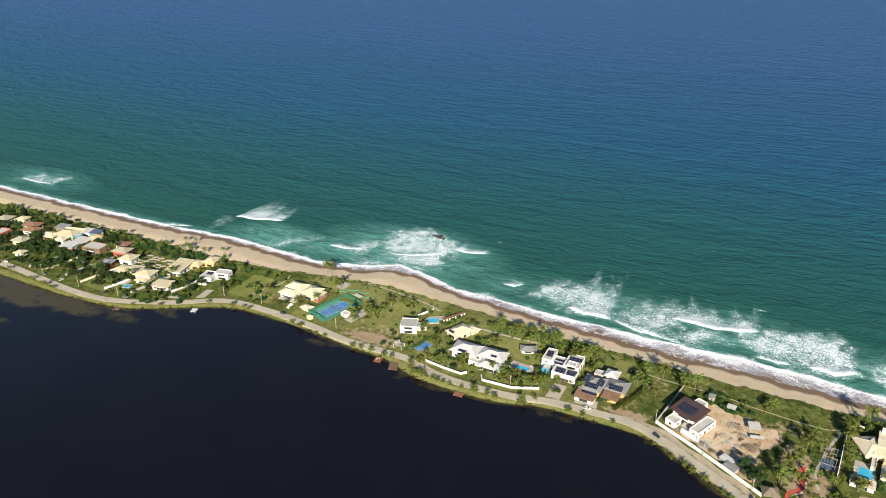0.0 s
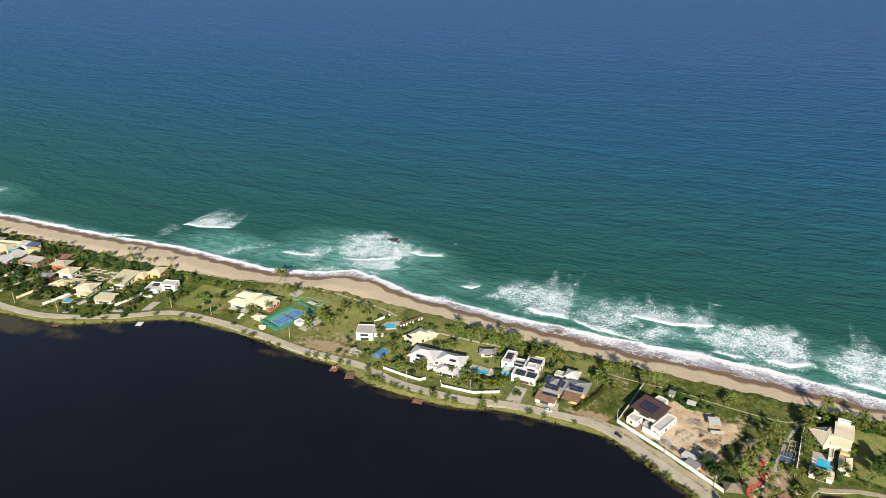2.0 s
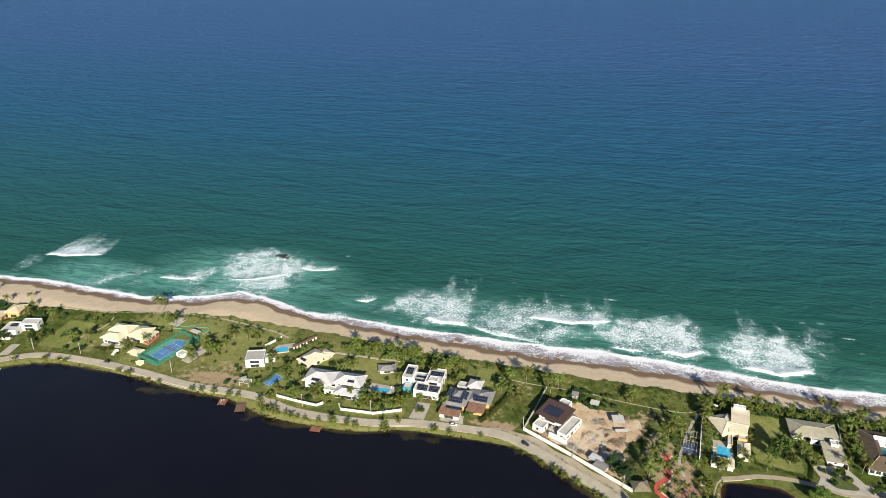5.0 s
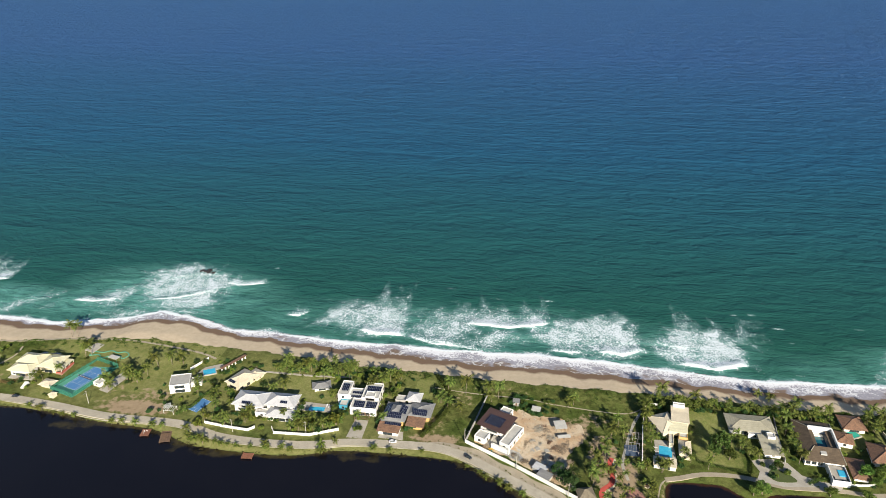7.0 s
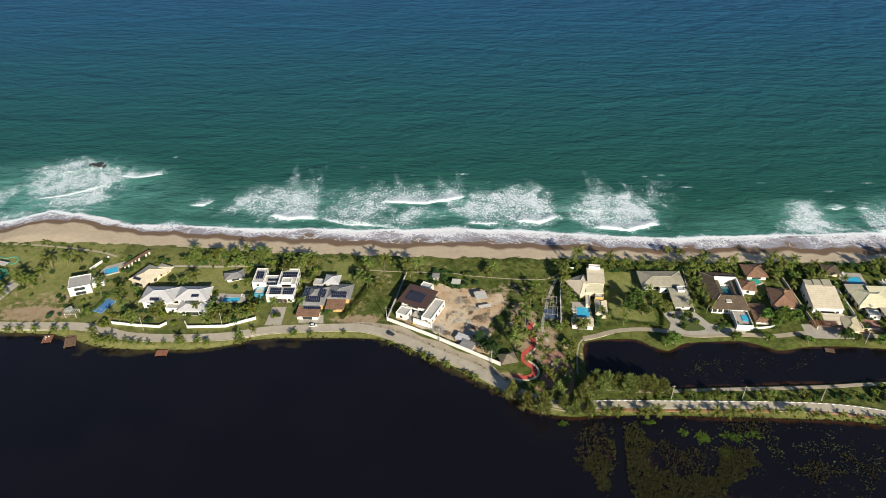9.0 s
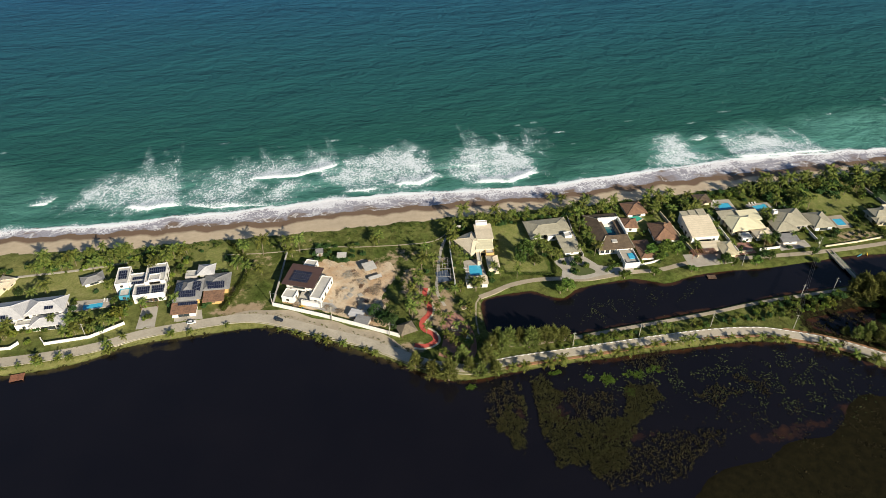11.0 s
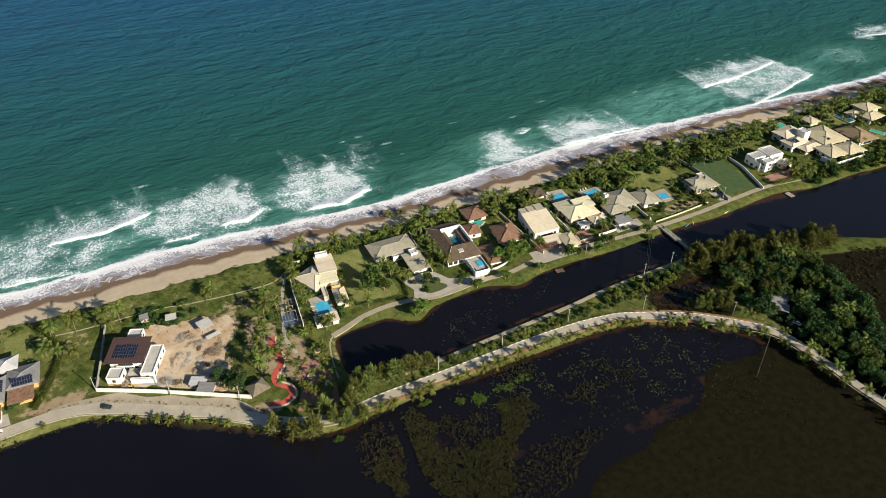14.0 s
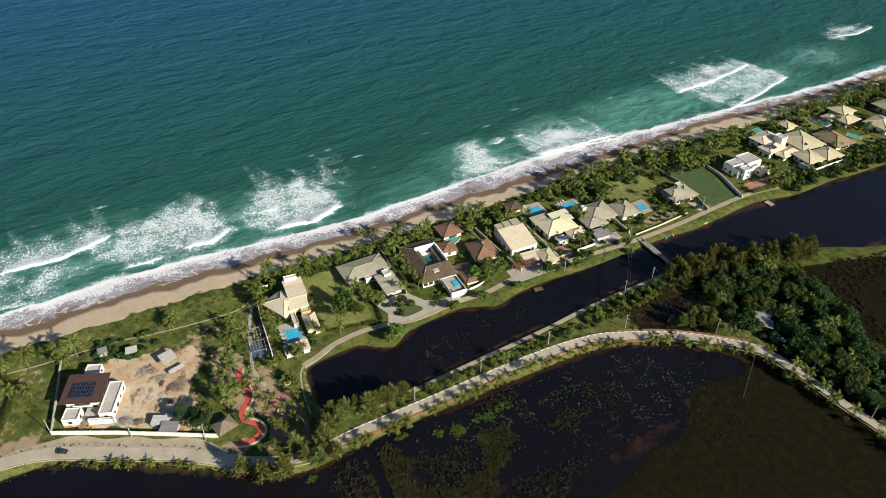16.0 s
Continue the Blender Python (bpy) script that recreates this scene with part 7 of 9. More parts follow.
scatter(BUSH, 92, 250, 299.0, 304.0, 110, 0.4, 0.9, mass=True)
scatter(TREES[2:], 100, 235, 299, 302.5, 10, 0.38, 0.55)
scatter(CASUARINA, 100, 235, 299, 303, 9, 0.35, 0.55)
scatter(TALL, 95, 240, 299, 303, 18, 0.35, 0.5)
scatter(BUSH, 200, 262, 303, 311, 40, 0.6, 1.2, mass=True)
plant(BUSH, 241, 302, 1.5, 1.7, 2)
plant(BUSH, 238, 302.5, 1.1, 1.3, 2)


def in_wood(x, y):
    return off_road(x, y) > 6.5 and x > max(np.interp(y, (60, 190, 234, 258, 275), (276, 268, 263, 254, 262)), 262 if y > 262 else 0) and x < 322 - 0.35 * (260 - y) * (y < 260) and y < 296 and (x - 278) ** 2 + (y - 261) ** 2 > 36


def on_strip(x, y):
    return np.interp(x, (264, 290, 320, 350), (310, 306, 297, 287)) - 8 < y < np.interp(x, (264, 290, 320, 350), (313, 311, 301, 290))


scatter(CASUARINA, 252, 350, 284, 313, 230, 0.9, 1.5, on_strip, mass=True)
for x, y in ((239, 279), (243, 277), (248, 275), (252, 273), (246, 280), (255, 275), (236, 283)):
    plant(CASUARINA, x, y, 0.8, 1.1)
scatter(TREES, 258, 325, 200, 298, 230, 0.7, 1.3, in_wood, mass=True)
scatter(CASUARINA, 262, 318, 262, 300, 40, 0.6, 1.0, in_wood, mass=True)
scatter(TALL, 262, 320, 205, 290, 12, 0.6, 0.9, in_wood, mass=True)
scatter(BUSH[1:2], 250, 330, 200, 300, 260, 0.8, 1.5, in_wood, mass=True)
scatter(TREES, 244, 262, 200, 248, 26, 0.35, 0.55, lambda x, y: off_road(x, y) > 5)
scatter(BUSH, 218, 258, 178, 244, 70, 0.8, 1.7, lambda x, y: off_road(x, y) > 5 and 0.7 * (x - 218) + 0.35 * (y - 178) > 18, mass=True)
scatter(TREES[2:], 228, 258, 178, 240, 16, 0.4, 0.7, lambda x, y: off_road(x, y) > 5, mass=True)
scatter(TREES[:2], 262, 330, 60, 200, 150, 0.6, 1.0, lambda x, y: off_road(x, y) > 7, mass=True)
for x, y in ((252, 260.8), (258.8, 244.3), (263, 231), (261.8, 224.4), (262.6, 216), (261.8, 209.4), (262.3, 200), (266, 190)):
    plant(TALL, x, y, 0.6, 0.8)


def thicket(name, n, place, radius, leaf, per, label, category, size=0.3, squash=0.5):
    """Low growth over an area: many domes of leaves in one mesh."""
    cs = []
    while len(cs) < n:
        x, y = place()
        z = max(gz(x, y), 0.0)
        r = radius * RNG.uniform(0.5, 1.3)
        d = RNG.normal(size=(per, 3))
        d /= np.linalg.norm(d, axis=1)[:, None]
        d[:, 2] = np.abs(d[:, 2]) * squash
        cs.append(np.array([x, y, z]) + d * r * RNG.uniform(0.6, 1.05, (per, 1)))
    return tagged(quads_mesh(name, leaf_quads(np.vstack(cs), size, RNG), leaf), label, category, kind="stuff")


def on_dune():
    while True:
        x = RNG.uniform(-700, 600)
        y = veg_y(x) - abs(RNG.normal(0, 1)) * 6 - 0.5
        d = 0.5 + 0.5 * math.sin(x * 0.035 + 1.3 * math.sin(x * 0.011))
        if RNG.random() < d * (0.25 if -60 < x < 55 else 0.75 if x < -100 else 1.0) and free(x, y):
            return x, y


thicket("dune_scrub", 900, on_dune, 1.5, SHRUBLEAF, 34, "low dark green scrub along the top of the beach", "scrub")


def on_lots():
    while True:
        x = RNG.uniform(-62, 60)
        y = RNG.uniform(372, 414)
        if free(x, y) and not (-38 < x < 14 and y < 392):
            return x, y


thicket("ground_cover", 240, on_lots, 1.1, SHRUBLEAF, 16, "creeping green plants on the empty plots", "ground cover", 0.28, 0.3)


def reeds_at(cx, cy, rx, ry):
    def place():
        while True:
            x, y = RNG.normal(cx, rx), RNG.normal(cy, ry)
            if 30 < x < 262 and gz(x, y) < 0.25 and noise.noise(Vector((x * 0.07, y * 0.07, 2.0))) > -0.05:
                return x, y
    return place


def afloat(name, n, place, leaf, size, label, category):
    """Leaves lying on the water, in loose drifts."""
    cs = np.array([(*place(), 0.0) for _ in range(n)])
    cs[:, 2] = np.maximum([gz(x, y) for x, y, _ in cs], 0.0) + RNG.uniform(0.03, 0.12, n)
    return tagged(quads_mesh(name, leaf_quads(cs, size, RNG, 0.06), leaf), label, category, kind="stuff")


def drift(spots):
    def place():
        while True:
            cx, cy, rx, ry = spots[int(RNG.integers(len(spots)))]
            x, y = RNG.normal(cx, rx), RNG.normal(cy, ry)
            if gz(x, y) < 0.2 and noise.noise(Vector((x * 0.16, y * 0.16, 5.0))) > 0.0:
                return x, y
    return place


afloat("water_lilies", 1700, drift([(125, 275, 18, 5), (165, 272, 20, 7), (195, 266, 16, 8), (205, 252, 14, 8), (150, 262, 22, 8), (180, 250, 18, 8)]), LILYLEAF, 0.46, "drifts of dull green floating leaves on dark water", "water plants")
afloat("canal_lilies", 330, drift([(138, 326, 14, 5), (165, 328, 10, 4), (120, 322, 8, 4)]), LILYLEAF, 0.36, "pale floating leaves scattered on the canal", "water plants")


def reed_spots(spots, thin=-0.15):
    def place():
        while True:
            cx, cy, rx, ry = spots[int(RNG.integers(len(spots)))]
            x, y = RNG.normal(cx, rx), RNG.normal(cy, ry)
            if gz(x, y) < 0.25 and noise.noise(Vector((x * 0.14, y * 0.14, 2.0))) > thin:
                return x, y
    return place




def reeds(name, areas, label, leaf=MARSHLEAF, dense=3.6, tall=0.8):
    """Beds of upright blades, thick in the middle and ragged at the rim."""
    qs = []
    for poly in areas:
        poly = np.array(poly, float)
        (x0, y0), (x1, y1) = poly.min(0) - 3, poly.max(0) + 3
        n = int((x1 - x0) * (y1 - y0) * dense)
        px, py = RNG.uniform(x0, x1, n), RNG.uniform(y0, y1, n)
        d = line_dist(px, py, poly, True) * np.where(within(px, py, poly), 1, -1)
        keep = d / 3.5 + 2.6 * (rugged(px, py, 0.22, 31.0) - 0.46) + RNG.uniform(-0.25, 0.25, n) > 0
        # a straight channel is kept open for boats
        keep &= line_dist(px, py, np.array([(73.5, 290), (67, 240)], float)) > 2.4
        for x, y in zip(px[keep], py[keep]):
            z = min(max(gz(x, y), -0.1), 0.15)
            for _ in range(4):
                a, h, lean = RNG.uniform(0, math.pi), tall * RNG.uniform(0.5, 1.15), RNG.normal(0, 0.35, 2)
                w = 0.13 * np.array([math.cos(a), math.sin(a), 0])
                c = np.array([x + RNG.normal(0, 0.28), y + RNG.normal(0, 0.28), z - 0.1])
                top = c + np.array([lean[0], lean[1], h])
                qs.append((c - w, c + w, top + 1.4 * w, top - 0.5 * w))
    return tagged(quads_mesh(name, np.array(qs), leaf), label, "reeds", kind="stuff")


reeds("reed_bed", (((67, 284), (82, 283), (85, 274), (83, 265), (86, 254), (88, 236), (74, 238), (69, 254), (68, 274)), ((111, 258), (119, 271), (129, 270), (131, 262), (122, 256), (111, 252)),
                   ((85, 256), (110, 258), (112, 248), (100, 230), (88, 230)), ((57, 263), (61, 271), (64, 254), (60, 247), (55, 255))), "dense olive-brown reed beds standing in the dark lagoon")
reeds("reed_fringe", (((122, 287), (142, 290), (141, 281), (127, 278)), ((146, 262), (158, 266), (166, 258), (152, 252)), ((170, 268), (182, 262), (178, 255)), ((90, 276), (110, 266), (108, 254), (86, 256)), ((55, 285), (66, 284), (66, 270), (52, 262)), ((88, 236), (124, 244), (150, 240), (120, 222), (90, 222))),
      "thin brown reeds standing in dark water", BROWNREED, 0.9, 0.9)
thicket("marsh_growth", 200, reeds_at(205, 228, 30, 14), 1.5, BROWNREED, 8, "olive-brown marsh plants on dark mud", "marsh plants", 0.35, 0.12)
thicket("water_weed", 260, reed_spots([(110, 277, 1.6, 1.4), (110, 277, 1.6, 1.4), (124, 278, 2.2, 1.2), (134, 279, 2, 1), (102, 280, 0.8, 0.8), (117, 268, 1.2, 1.5), (88, 285.5, 1.5, 0.5), (47, 284.5, 0.8, 0.6)], -1.0), 1.0, WEEDLEAF, 16, "bright green mat of floating weed", "water plants", 0.3, 0.35)


def on_east_marsh():
    while True:
        x, y = RNG.uniform(312, 420), RNG.uniform(200, 288)
        if y < 288 - 0.32 * (x - 320) and noise.noise(Vector((x * 0.07, y * 0.07, 7.0))) > -0.2:
            return x, y


thicket("brown_marsh", 900, on_east_marsh, 1.5, BROWNREED, 14, "dull brown marsh scrub behind the wood", "marsh plants", 0.45, 0.55)
thicket("pond_scrub", 260, lambda: (float(RNG.uniform(216, 262)), float(RNG.uniform(272, 310))), 1.3, MARSHLEAF, 18, "olive scrub round the marsh pond", "scrub", 0.36, 0.6)
thicket("shore_weed", 500, lambda: (lambda i: (float(LAGOON[i, 0] + RNG.normal(0, 2.5)), float(LAGOON[i, 1] + RNG.uniform(-1.5, 1.2))))(int(RNG.choice(np.where((LAGOON[:, 0] > -620) & (LAGOON[:, 0] < 230) & (LAGOON[:, 1] > 250))[0]))),
        0.9, MARSHLEAF, 14, "yellowish weeds along the lagoon's edge", "weeds", 0.35, 0.4)


def road_edge():
    i = int(RNG.choice(np.where((ROAD[:, 0] > -640) & (ROAD[:, 0] < 262) & (ROAD[:, 1] > 200))[0]))
    s = RNG.choice((-1, 1))
    n_ = ROAD[min(i + 1, len(ROAD) - 1)] - ROAD[i - 1]
    n_ = np.array([-n_[1], n_[0]]) / np.hypot(*n_)
    p = ROAD[i] + n_ * s * (RNG.uniform(2.9, 4.4) if s > 0 else RNG.uniform(3.7, 5.5)) + RNG.normal(0, 0.8, 2) * (1, 0)
    return float(p[0]), float(p[1])


thicket("roadside_weeds", 1700, road_edge, 0.55, VERGELEAF, 9, "dry tufts of grass along the road's edges", "weeds", 0.22, 0.4)
join_masses()
# the first plant of each kind takes a place of its own
for ob_, x_, y_ in zip(TALL + SMALL + TREES + BUSH + CASUARINA,
                       (-162, -150, 70, 90, -240, -150, -90, -600, -585, -470, 300, -200, 60, -118, 48, 60), (410, 409, 410, 411, 345.5, 337, 345, 345, 360, 334, 405, 378, 398, 360, 293, 299)):
    ob_.matrix_world = pose(x_, y_, gz(x_, y_) - 0.05, 0, 0, 40)


# ---- tennis court with its green fence
def court(x, y, yaw):
    z = gz(x, y)
    c = thing("tennis_court", x, y, z, yaw, "blue tennis court with green surround inside a green mesh fence", "tennis court")
    w, l = 19.0, 35.5
    part("surround", boxes((-w / 2, -l / 2, -0.5, w / 2, l / 2, 0.16)), COURTGREEN, c)
    part("surface", boxes((-5.5, -11.9, 0.15, 5.5, 11.9, 0.175)), COURTBLUE, c)
    ln = []
    for x0, y0, x1, y1 in ((-5.5, -11.9, -5.38, 11.9), (5.38, -11.9, 5.5, 11.9), (-4.18, -11.9, -4.06, 11.9), (4.06, -11.9, 4.18, 11.9), (-5.5, -11.9, 5.5, -11.78), (-5.5, 11.78, 5.5, 11.9),
                           (-4.1, -6.45, 4.1, -6.33), (-4.1, 6.33, 4.1, 6.45), (-0.06, -6.4, 0.06, 6.4)):
        ln.append((x0, y0, 0.17, x1, y1, 0.182))
    for q in ln:
        part("line", boxes(q), LINEWHITE, c)
    net = part("net", boxes((-6.3, -0.03, 0.2, 6.3, 0.03, 1.1)), DARKMETAL, c, "dark tennis net")
    part("net_tape", boxes((-6.3, -0.05, 1.08, 6.3, 0.05, 1.16)), LINEWHITE, net)
    for sx in (-1, 1):
        part("net_post", tube(bmesh.new(), [(sx * 6.35, 0, 0.1), (sx * 6.35, 0, 1.25)], [0.06, 0.06], 6), GREENNET, c)
    post = None
    for a, b in (((-w / 2, -l / 2), (w / 2, -l / 2)), ((w / 2, -l / 2), (w / 2, l / 2)), ((w / 2, l / 2), (-w / 2, l / 2)), ((-w / 2, l / 2), (-w / 2, -l / 2))):
        dx, dy = b[0] - a[0], b[1] - a[1]
        d = math.hypot(dx, dy)
        low = a[0] == b[0]
        p = part("fence_mesh", boxes((0, -0.03, 0.1, d, 0.03, 2.2 if low else 3.4)), OPENNET, c, "green windbreak mesh")
        p.matrix_local = pose(a[0], a[1], 0, 0, 0, math.degrees(math.atan2(dy, dx)))
        for k in range(int(d / 4)):
            if post is None:
                q = part("fence_post", tube(bmesh.new(), [(0, 0, 0), (0, 0, 3.6)], [0.05, 0.05], 5), GREENNET, c)
                post = q.data
            else:
                q = share("fence_post", post, c)
            q.location = (a[0] + dx * 4 * k / d, a[1] + dy * 4 * k / d, 0)
    return c


court(-287.5, 383, -17)
hs = thing("court_shelter", -280, 404, gz(-280, 404), -15, "open shelter with a pale roof beside the tennis court", "shelter")
part("roof", boxes((-3.6, -1.8, 2.7, 3.6, 1.8, 2.9)), FLATROOF, hs)
for px_, py_ in ((-3.3, -1.5), (3.3, -1.5), (3.3, 1.5), (-3.3, 1.5)):
    part("post", boxes((px_ - 0.08, py_ - 0.08, -0.2, px_ + 0.08, py_ + 0.08, 2.7)), GREENNET, hs)
house("changing_hut", -274, 378, -16, "small white flat-roofed hut beside the tennis court", [(0, 0, 5.6, 5.0, 0, 2.6, WHITE, "flat", FLATROOF, dict(sides="s"))], "hut")
pad("court_patio", [(-272, 373), (-265, 371), (-261, 391), (-268, 393)], 0.1, PAVING, "pale concrete patio beside the court", "patio")
pad("beach_patio", [(-307, 412), (-299, 410), (-297, 420), (-304, 422)], 0.12, PAVING, "pale paved patio on a lawn", "patio")
PUTT = curve([(-300, 407), (-294, 408.5), (-290, 405.5), (-285, 409), (-279, 409), (-276, 406.5), (-274, 411), (-278, 414), (-283, 412.5), (-288, 414), (-293, 411.5), (-299, 411.5), (-300, 407)], 1.0)
strip("garden_edging", PUTT, 0.7, 0.25, 0.5, COURTGREEN, "wavy low green edging round a flower bed", "edging")


def mini_court(x, y, yaw):
    c = thing("sports_court", x, y, gz(x, y), yaw, "small blue painted sports court in a garden", "sports court")
    part("surface", boxes((-3.6, -6, -0.4, 3.6, 6, 0.14)), COURTBLUE, c)
    for q in ((-3.5, -5.9, -3.4, 5.9), (3.4, -5.9, 3.5, 5.9), (-3.5, -5.9, 3.5, -5.8), (-3.5, 5.8, 3.5, 5.9), (-1.5, -5.9, -1.4, -3), (1.4, -5.9, 1.5, -3), (-1.5, -3.1, 1.5, -3)):
        part("line", boxes((q[0], q[1], 0.135, q[2], q[3], 0.15)), LINEWHITE, c)
    return c


mini_court(-203, 367.5, -20)
# paths
strip("dune_path", curve([(-66, 405), (-49, 403), (-31, 402), (-17, 402), (-4, 401), (5, 399), (22, 397), (35, 396), (49, 396), (57, 400), (61, 405)], 3), 0.7, 0.05, 0.3, SANDROAD, "narrow sandy footpath through grass", "path")
strip("beach_path", curve([(-400, 414), (-360, 416), (-330, 423), (-290, 428), (-268, 427), (-247, 424), (-227, 420), (-214, 415)], 3), 1.7, 0.07, 0.3, SANDROAD, "sandy footpath along the top of the beach", "path")
strip("lot_path", curve([(-360, 372), (-356, 385), (-350, 400), (-352, 412)], 3), 1.3, 0.07, 0.3, SANDROAD, "worn trail across a grassy plot", "path")
strip("garden_path", curve([(-180, 406), (-160, 406), (-144, 406), (-120, 408)], 3), 1.6, 0.1, 0.3, PAVING, "pale garden path behind the villa", "path")
strip("park_path", curve([(60, 402), (54, 390), (50, 378), (47, 366), (44, 352), (46, 340)], 3), 1.6, 0.08, 0.3, PAVING, "pale path through the palm park", "path")
RED_LINE = curve([(38.5, 356), (36.5, 348), (38, 342), (37, 336), (32.5, 331), (32, 325.5), (36, 321), (36.5, 316), (31, 313.5), (26, 315)], 1.5)
strip("red_walk", RED_LINE, 2.6, 0.12, 0.4, REDPATH, "winding red painted walkway in the park", "path")
strip("red_walk_edge", offset(RED_LINE, 1.9), 1.1, 0.1, 0.4, CREAM, "cream border of the red walkway", "path")
pad("brick_plaza", [(36, 306), (41, 318), (42, 329), (46, 334), (52, 332), (56, 318), (54, 304), (47, 300)], 0.09, BRICKPAVE, "red brick paved plaza shaded by palms", "plaza", step=2)
pad("driveway", [(112, 366), (115, 357), (112, 350), (124, 347), (140, 349), (146, 353), (136, 357), (131, 366), (124, 368)], 0.1, PAVING, "pale concrete driveway", "driveway")
pad("drive_island", [(118, 355), (122, 350.5), (132, 351.5), (130, 356), (123, 360)], 0.22, LAWN, "grassy island with a pale kerb in the driveway", "island", step=1.5)
pad("driveway", [(142, 347.5), (152, 348), (156, 353), (143, 353.5)], 0.11, PAVING, "pale concrete forecourt", "driveway")
strip("playing_field", np.array([(342.0 + 0.14 * k, 351.0 + k) for k in range(0, 43, 3)]), 24.0, 0.06, 0.4, FIELD, "deep green mown playing field between walls", "lawn")
pad("driveway", [(321, 349), (330, 349), (329, 360), (321, 361)], 0.1, PAVING, "pale concrete forecourt beside a house", "driveway")
pad("driveway", [(192, 351), (212, 350), (212, 347), (192, 347)], 0.11, PAVING, "pale concrete apron by the garage", "driveway")
pad("driveway", [(-108, 352), (-99, 352), (-99, 368), (-107, 368)], 0.1, PAVING, "pale paved drive up to a modern house", "driveway")
pad("driveway", [(-90, 354), (-76, 354), (-77, 361), (-90, 361)], 0.1, PAVING, "pale paved forecourt", "driveway")
pad("building_yard", [(-36, 358), (-12, 345), (12, 331), (18, 338), (14, 352), (20, 366), (12, 384), (-6, 388), (-14, 392), (-24, 390), (-16, 378), (-22, 358), (-32, 363)], 0.06, DIRT, "bare orange-brown soil of a building yard", "yard", step=1, ragged=0.3)
pad("sand_patch", [(16, 366), (21, 364), (24, 373), (22, 382), (17, 379)], 0.08, DIRT, "pale bare sand among weeds", "ground", step=0.7, ragged=0.9)
# walls and hedges
garden_wall("boundary_wall", [(-41, 357), (-17, 344), (3, 332), (19.5, 322)], 2.2, WHITE, "long white plastered boundary wall beside the road")
garden_wall("boundary_wall", [(-41, 357.6), (-37, 378), (-33, 400)], 2.0, GREYWALL, "grey boundary wall beside the building site")
garden_wall("boundary_wall", [(-192, 352), (-178, 350), (-165, 349), (-162, 352)], 1.6, WHITE, "low white garden wall beside the road")
garden_wall("boundary_wall", [(-152, 353), (-149.5, 349), (-129, 350), (-114, 357)], 1.6, WHITE, "curving white garden wall along the road")
garden_wall("boundary_wall", [(54.5, 356), (57.5, 384), (61.5, 406)], 2.6, WHITE, "tall white wall between park and villa")
garden_wall("boundary_wall", [(61.8, 406.2), (68, 405.5)], 1.8, WHITE, "white wall at the beach end of the garden")
garden_wall("boundary_wall", [(325.5, 347), (330, 362), (333, 376), (331.5, 399)], 1.8, GREYWALL, "grey wall between two plots")
garden_wall("boundary_wall", [(355, 347), (363, 373), (364, 392)], 1.8, WHITE, "white wall beside a grassy field")
garden_wall("boundary_wall", [(270, 348.5), (290, 349), (312, 350.5)], 0.9, CREAM, "low cream wall along the canal track")
garden_wall("boundary_wall", [(418, 356), (420, 345.5), (448, 345)], 3.2, WHITE, "tall white wall round a villa terrace")
garden_wall("boundary_wall", [(134, 407), (131.5, 388), (130, 366)], 2.0, GREYWALL, "grey wall beside a row of palms")
garden_wall("boundary_wall", [(-225, 401), (-219, 414)], 1.8, WHITE, "white garden wall near the beach")


def colonnade(x0, y0, x1, y1, n):
    """A white wall of piers towards the beach."""
    d = math.hypot(x1 - x0, y1 - y0)
    t = thing("colonnade", x0, y0, gz(x0, y0), math.degrees(math.atan2(y1 - y0, x1 - x0)), "row of white piers carrying a tiled canopy", "colonnade")
    for k in range(n):
        part("pier", boxes((d * k / (n - 1) - 0.4, -0.35, -0.5, d * k / (n - 1) + 0.4, 0.35, 2.7)), WHITE, t)
    part("beam", boxes((-0.5, -0.45, 2.7, d + 0.5, 0.45, 3.0)), WHITE, t)
    part("roof", boxes((-0.8, -1.2, 3.0, d + 0.8, 1.2, 3.18)), R_RED, t)


colonnade(-204, 402, -195, 418, 8)


def hedge(pts, w, h, label, leaf=SHRUBLEAF):
    line = curve(pts, 1.0)
    n = int(len(line) * 60 * w * h / 2)
    i = RNG.integers(0, len(line), n)
    cs = np.stack([line[i, 0] + RNG.uniform(-w / 2, w / 2, n), line[i, 1] + RNG.uniform(-w / 2, w / 2, n), RNG.uniform(0.05, h, n)], 1)
    z0 = np.array([gz(x, y) for x, y in line])
    cs[:, 2] += z0[i]
    tagged(quads_mesh("hedge", leaf_quads(cs, 0.26, RNG), leaf), label, "hedge")


hedge([(84, 359), (97, 356), (109, 353)], 1.2, 1.4, "clipped green hedge along a lawn")
hedge([(-66, 416), (-58, 404), (-54, 392), (-57, 378), (-62, 366), (-66, 358)], 2.0, 2.2, "tall curving hedge round a house plot")
hedge([(-212, 357), (-206, 366), (-204, 376), (-199, 388)], 1.2, 1.8, "green hedge beside a sports court")
hedge([(138, 351), (143, 354), (149, 355.5)], 2.0, 1.5, "flowering green hedge in front of a villa")
hedge([(-338, 372), (-333, 371), (-329, 374.5)], 2.2, 1.2, "low russet hedge in front of a villa", RUSTLEAF)
hedge([(110, 354), (112, 362), (111, 370)], 1.0, 1.6, "dark hedge beside a driveway")
hedge([(420, 343), (445, 341), (470, 338), (500, 338)], 3.0, 2.6, "thick hedge along the canal bank")
hedge([(366, 348), (380, 346), (398, 346), (408, 350)], 2.0, 2.0, "yellow-green hedge at the water's edge", LIMELEAF)
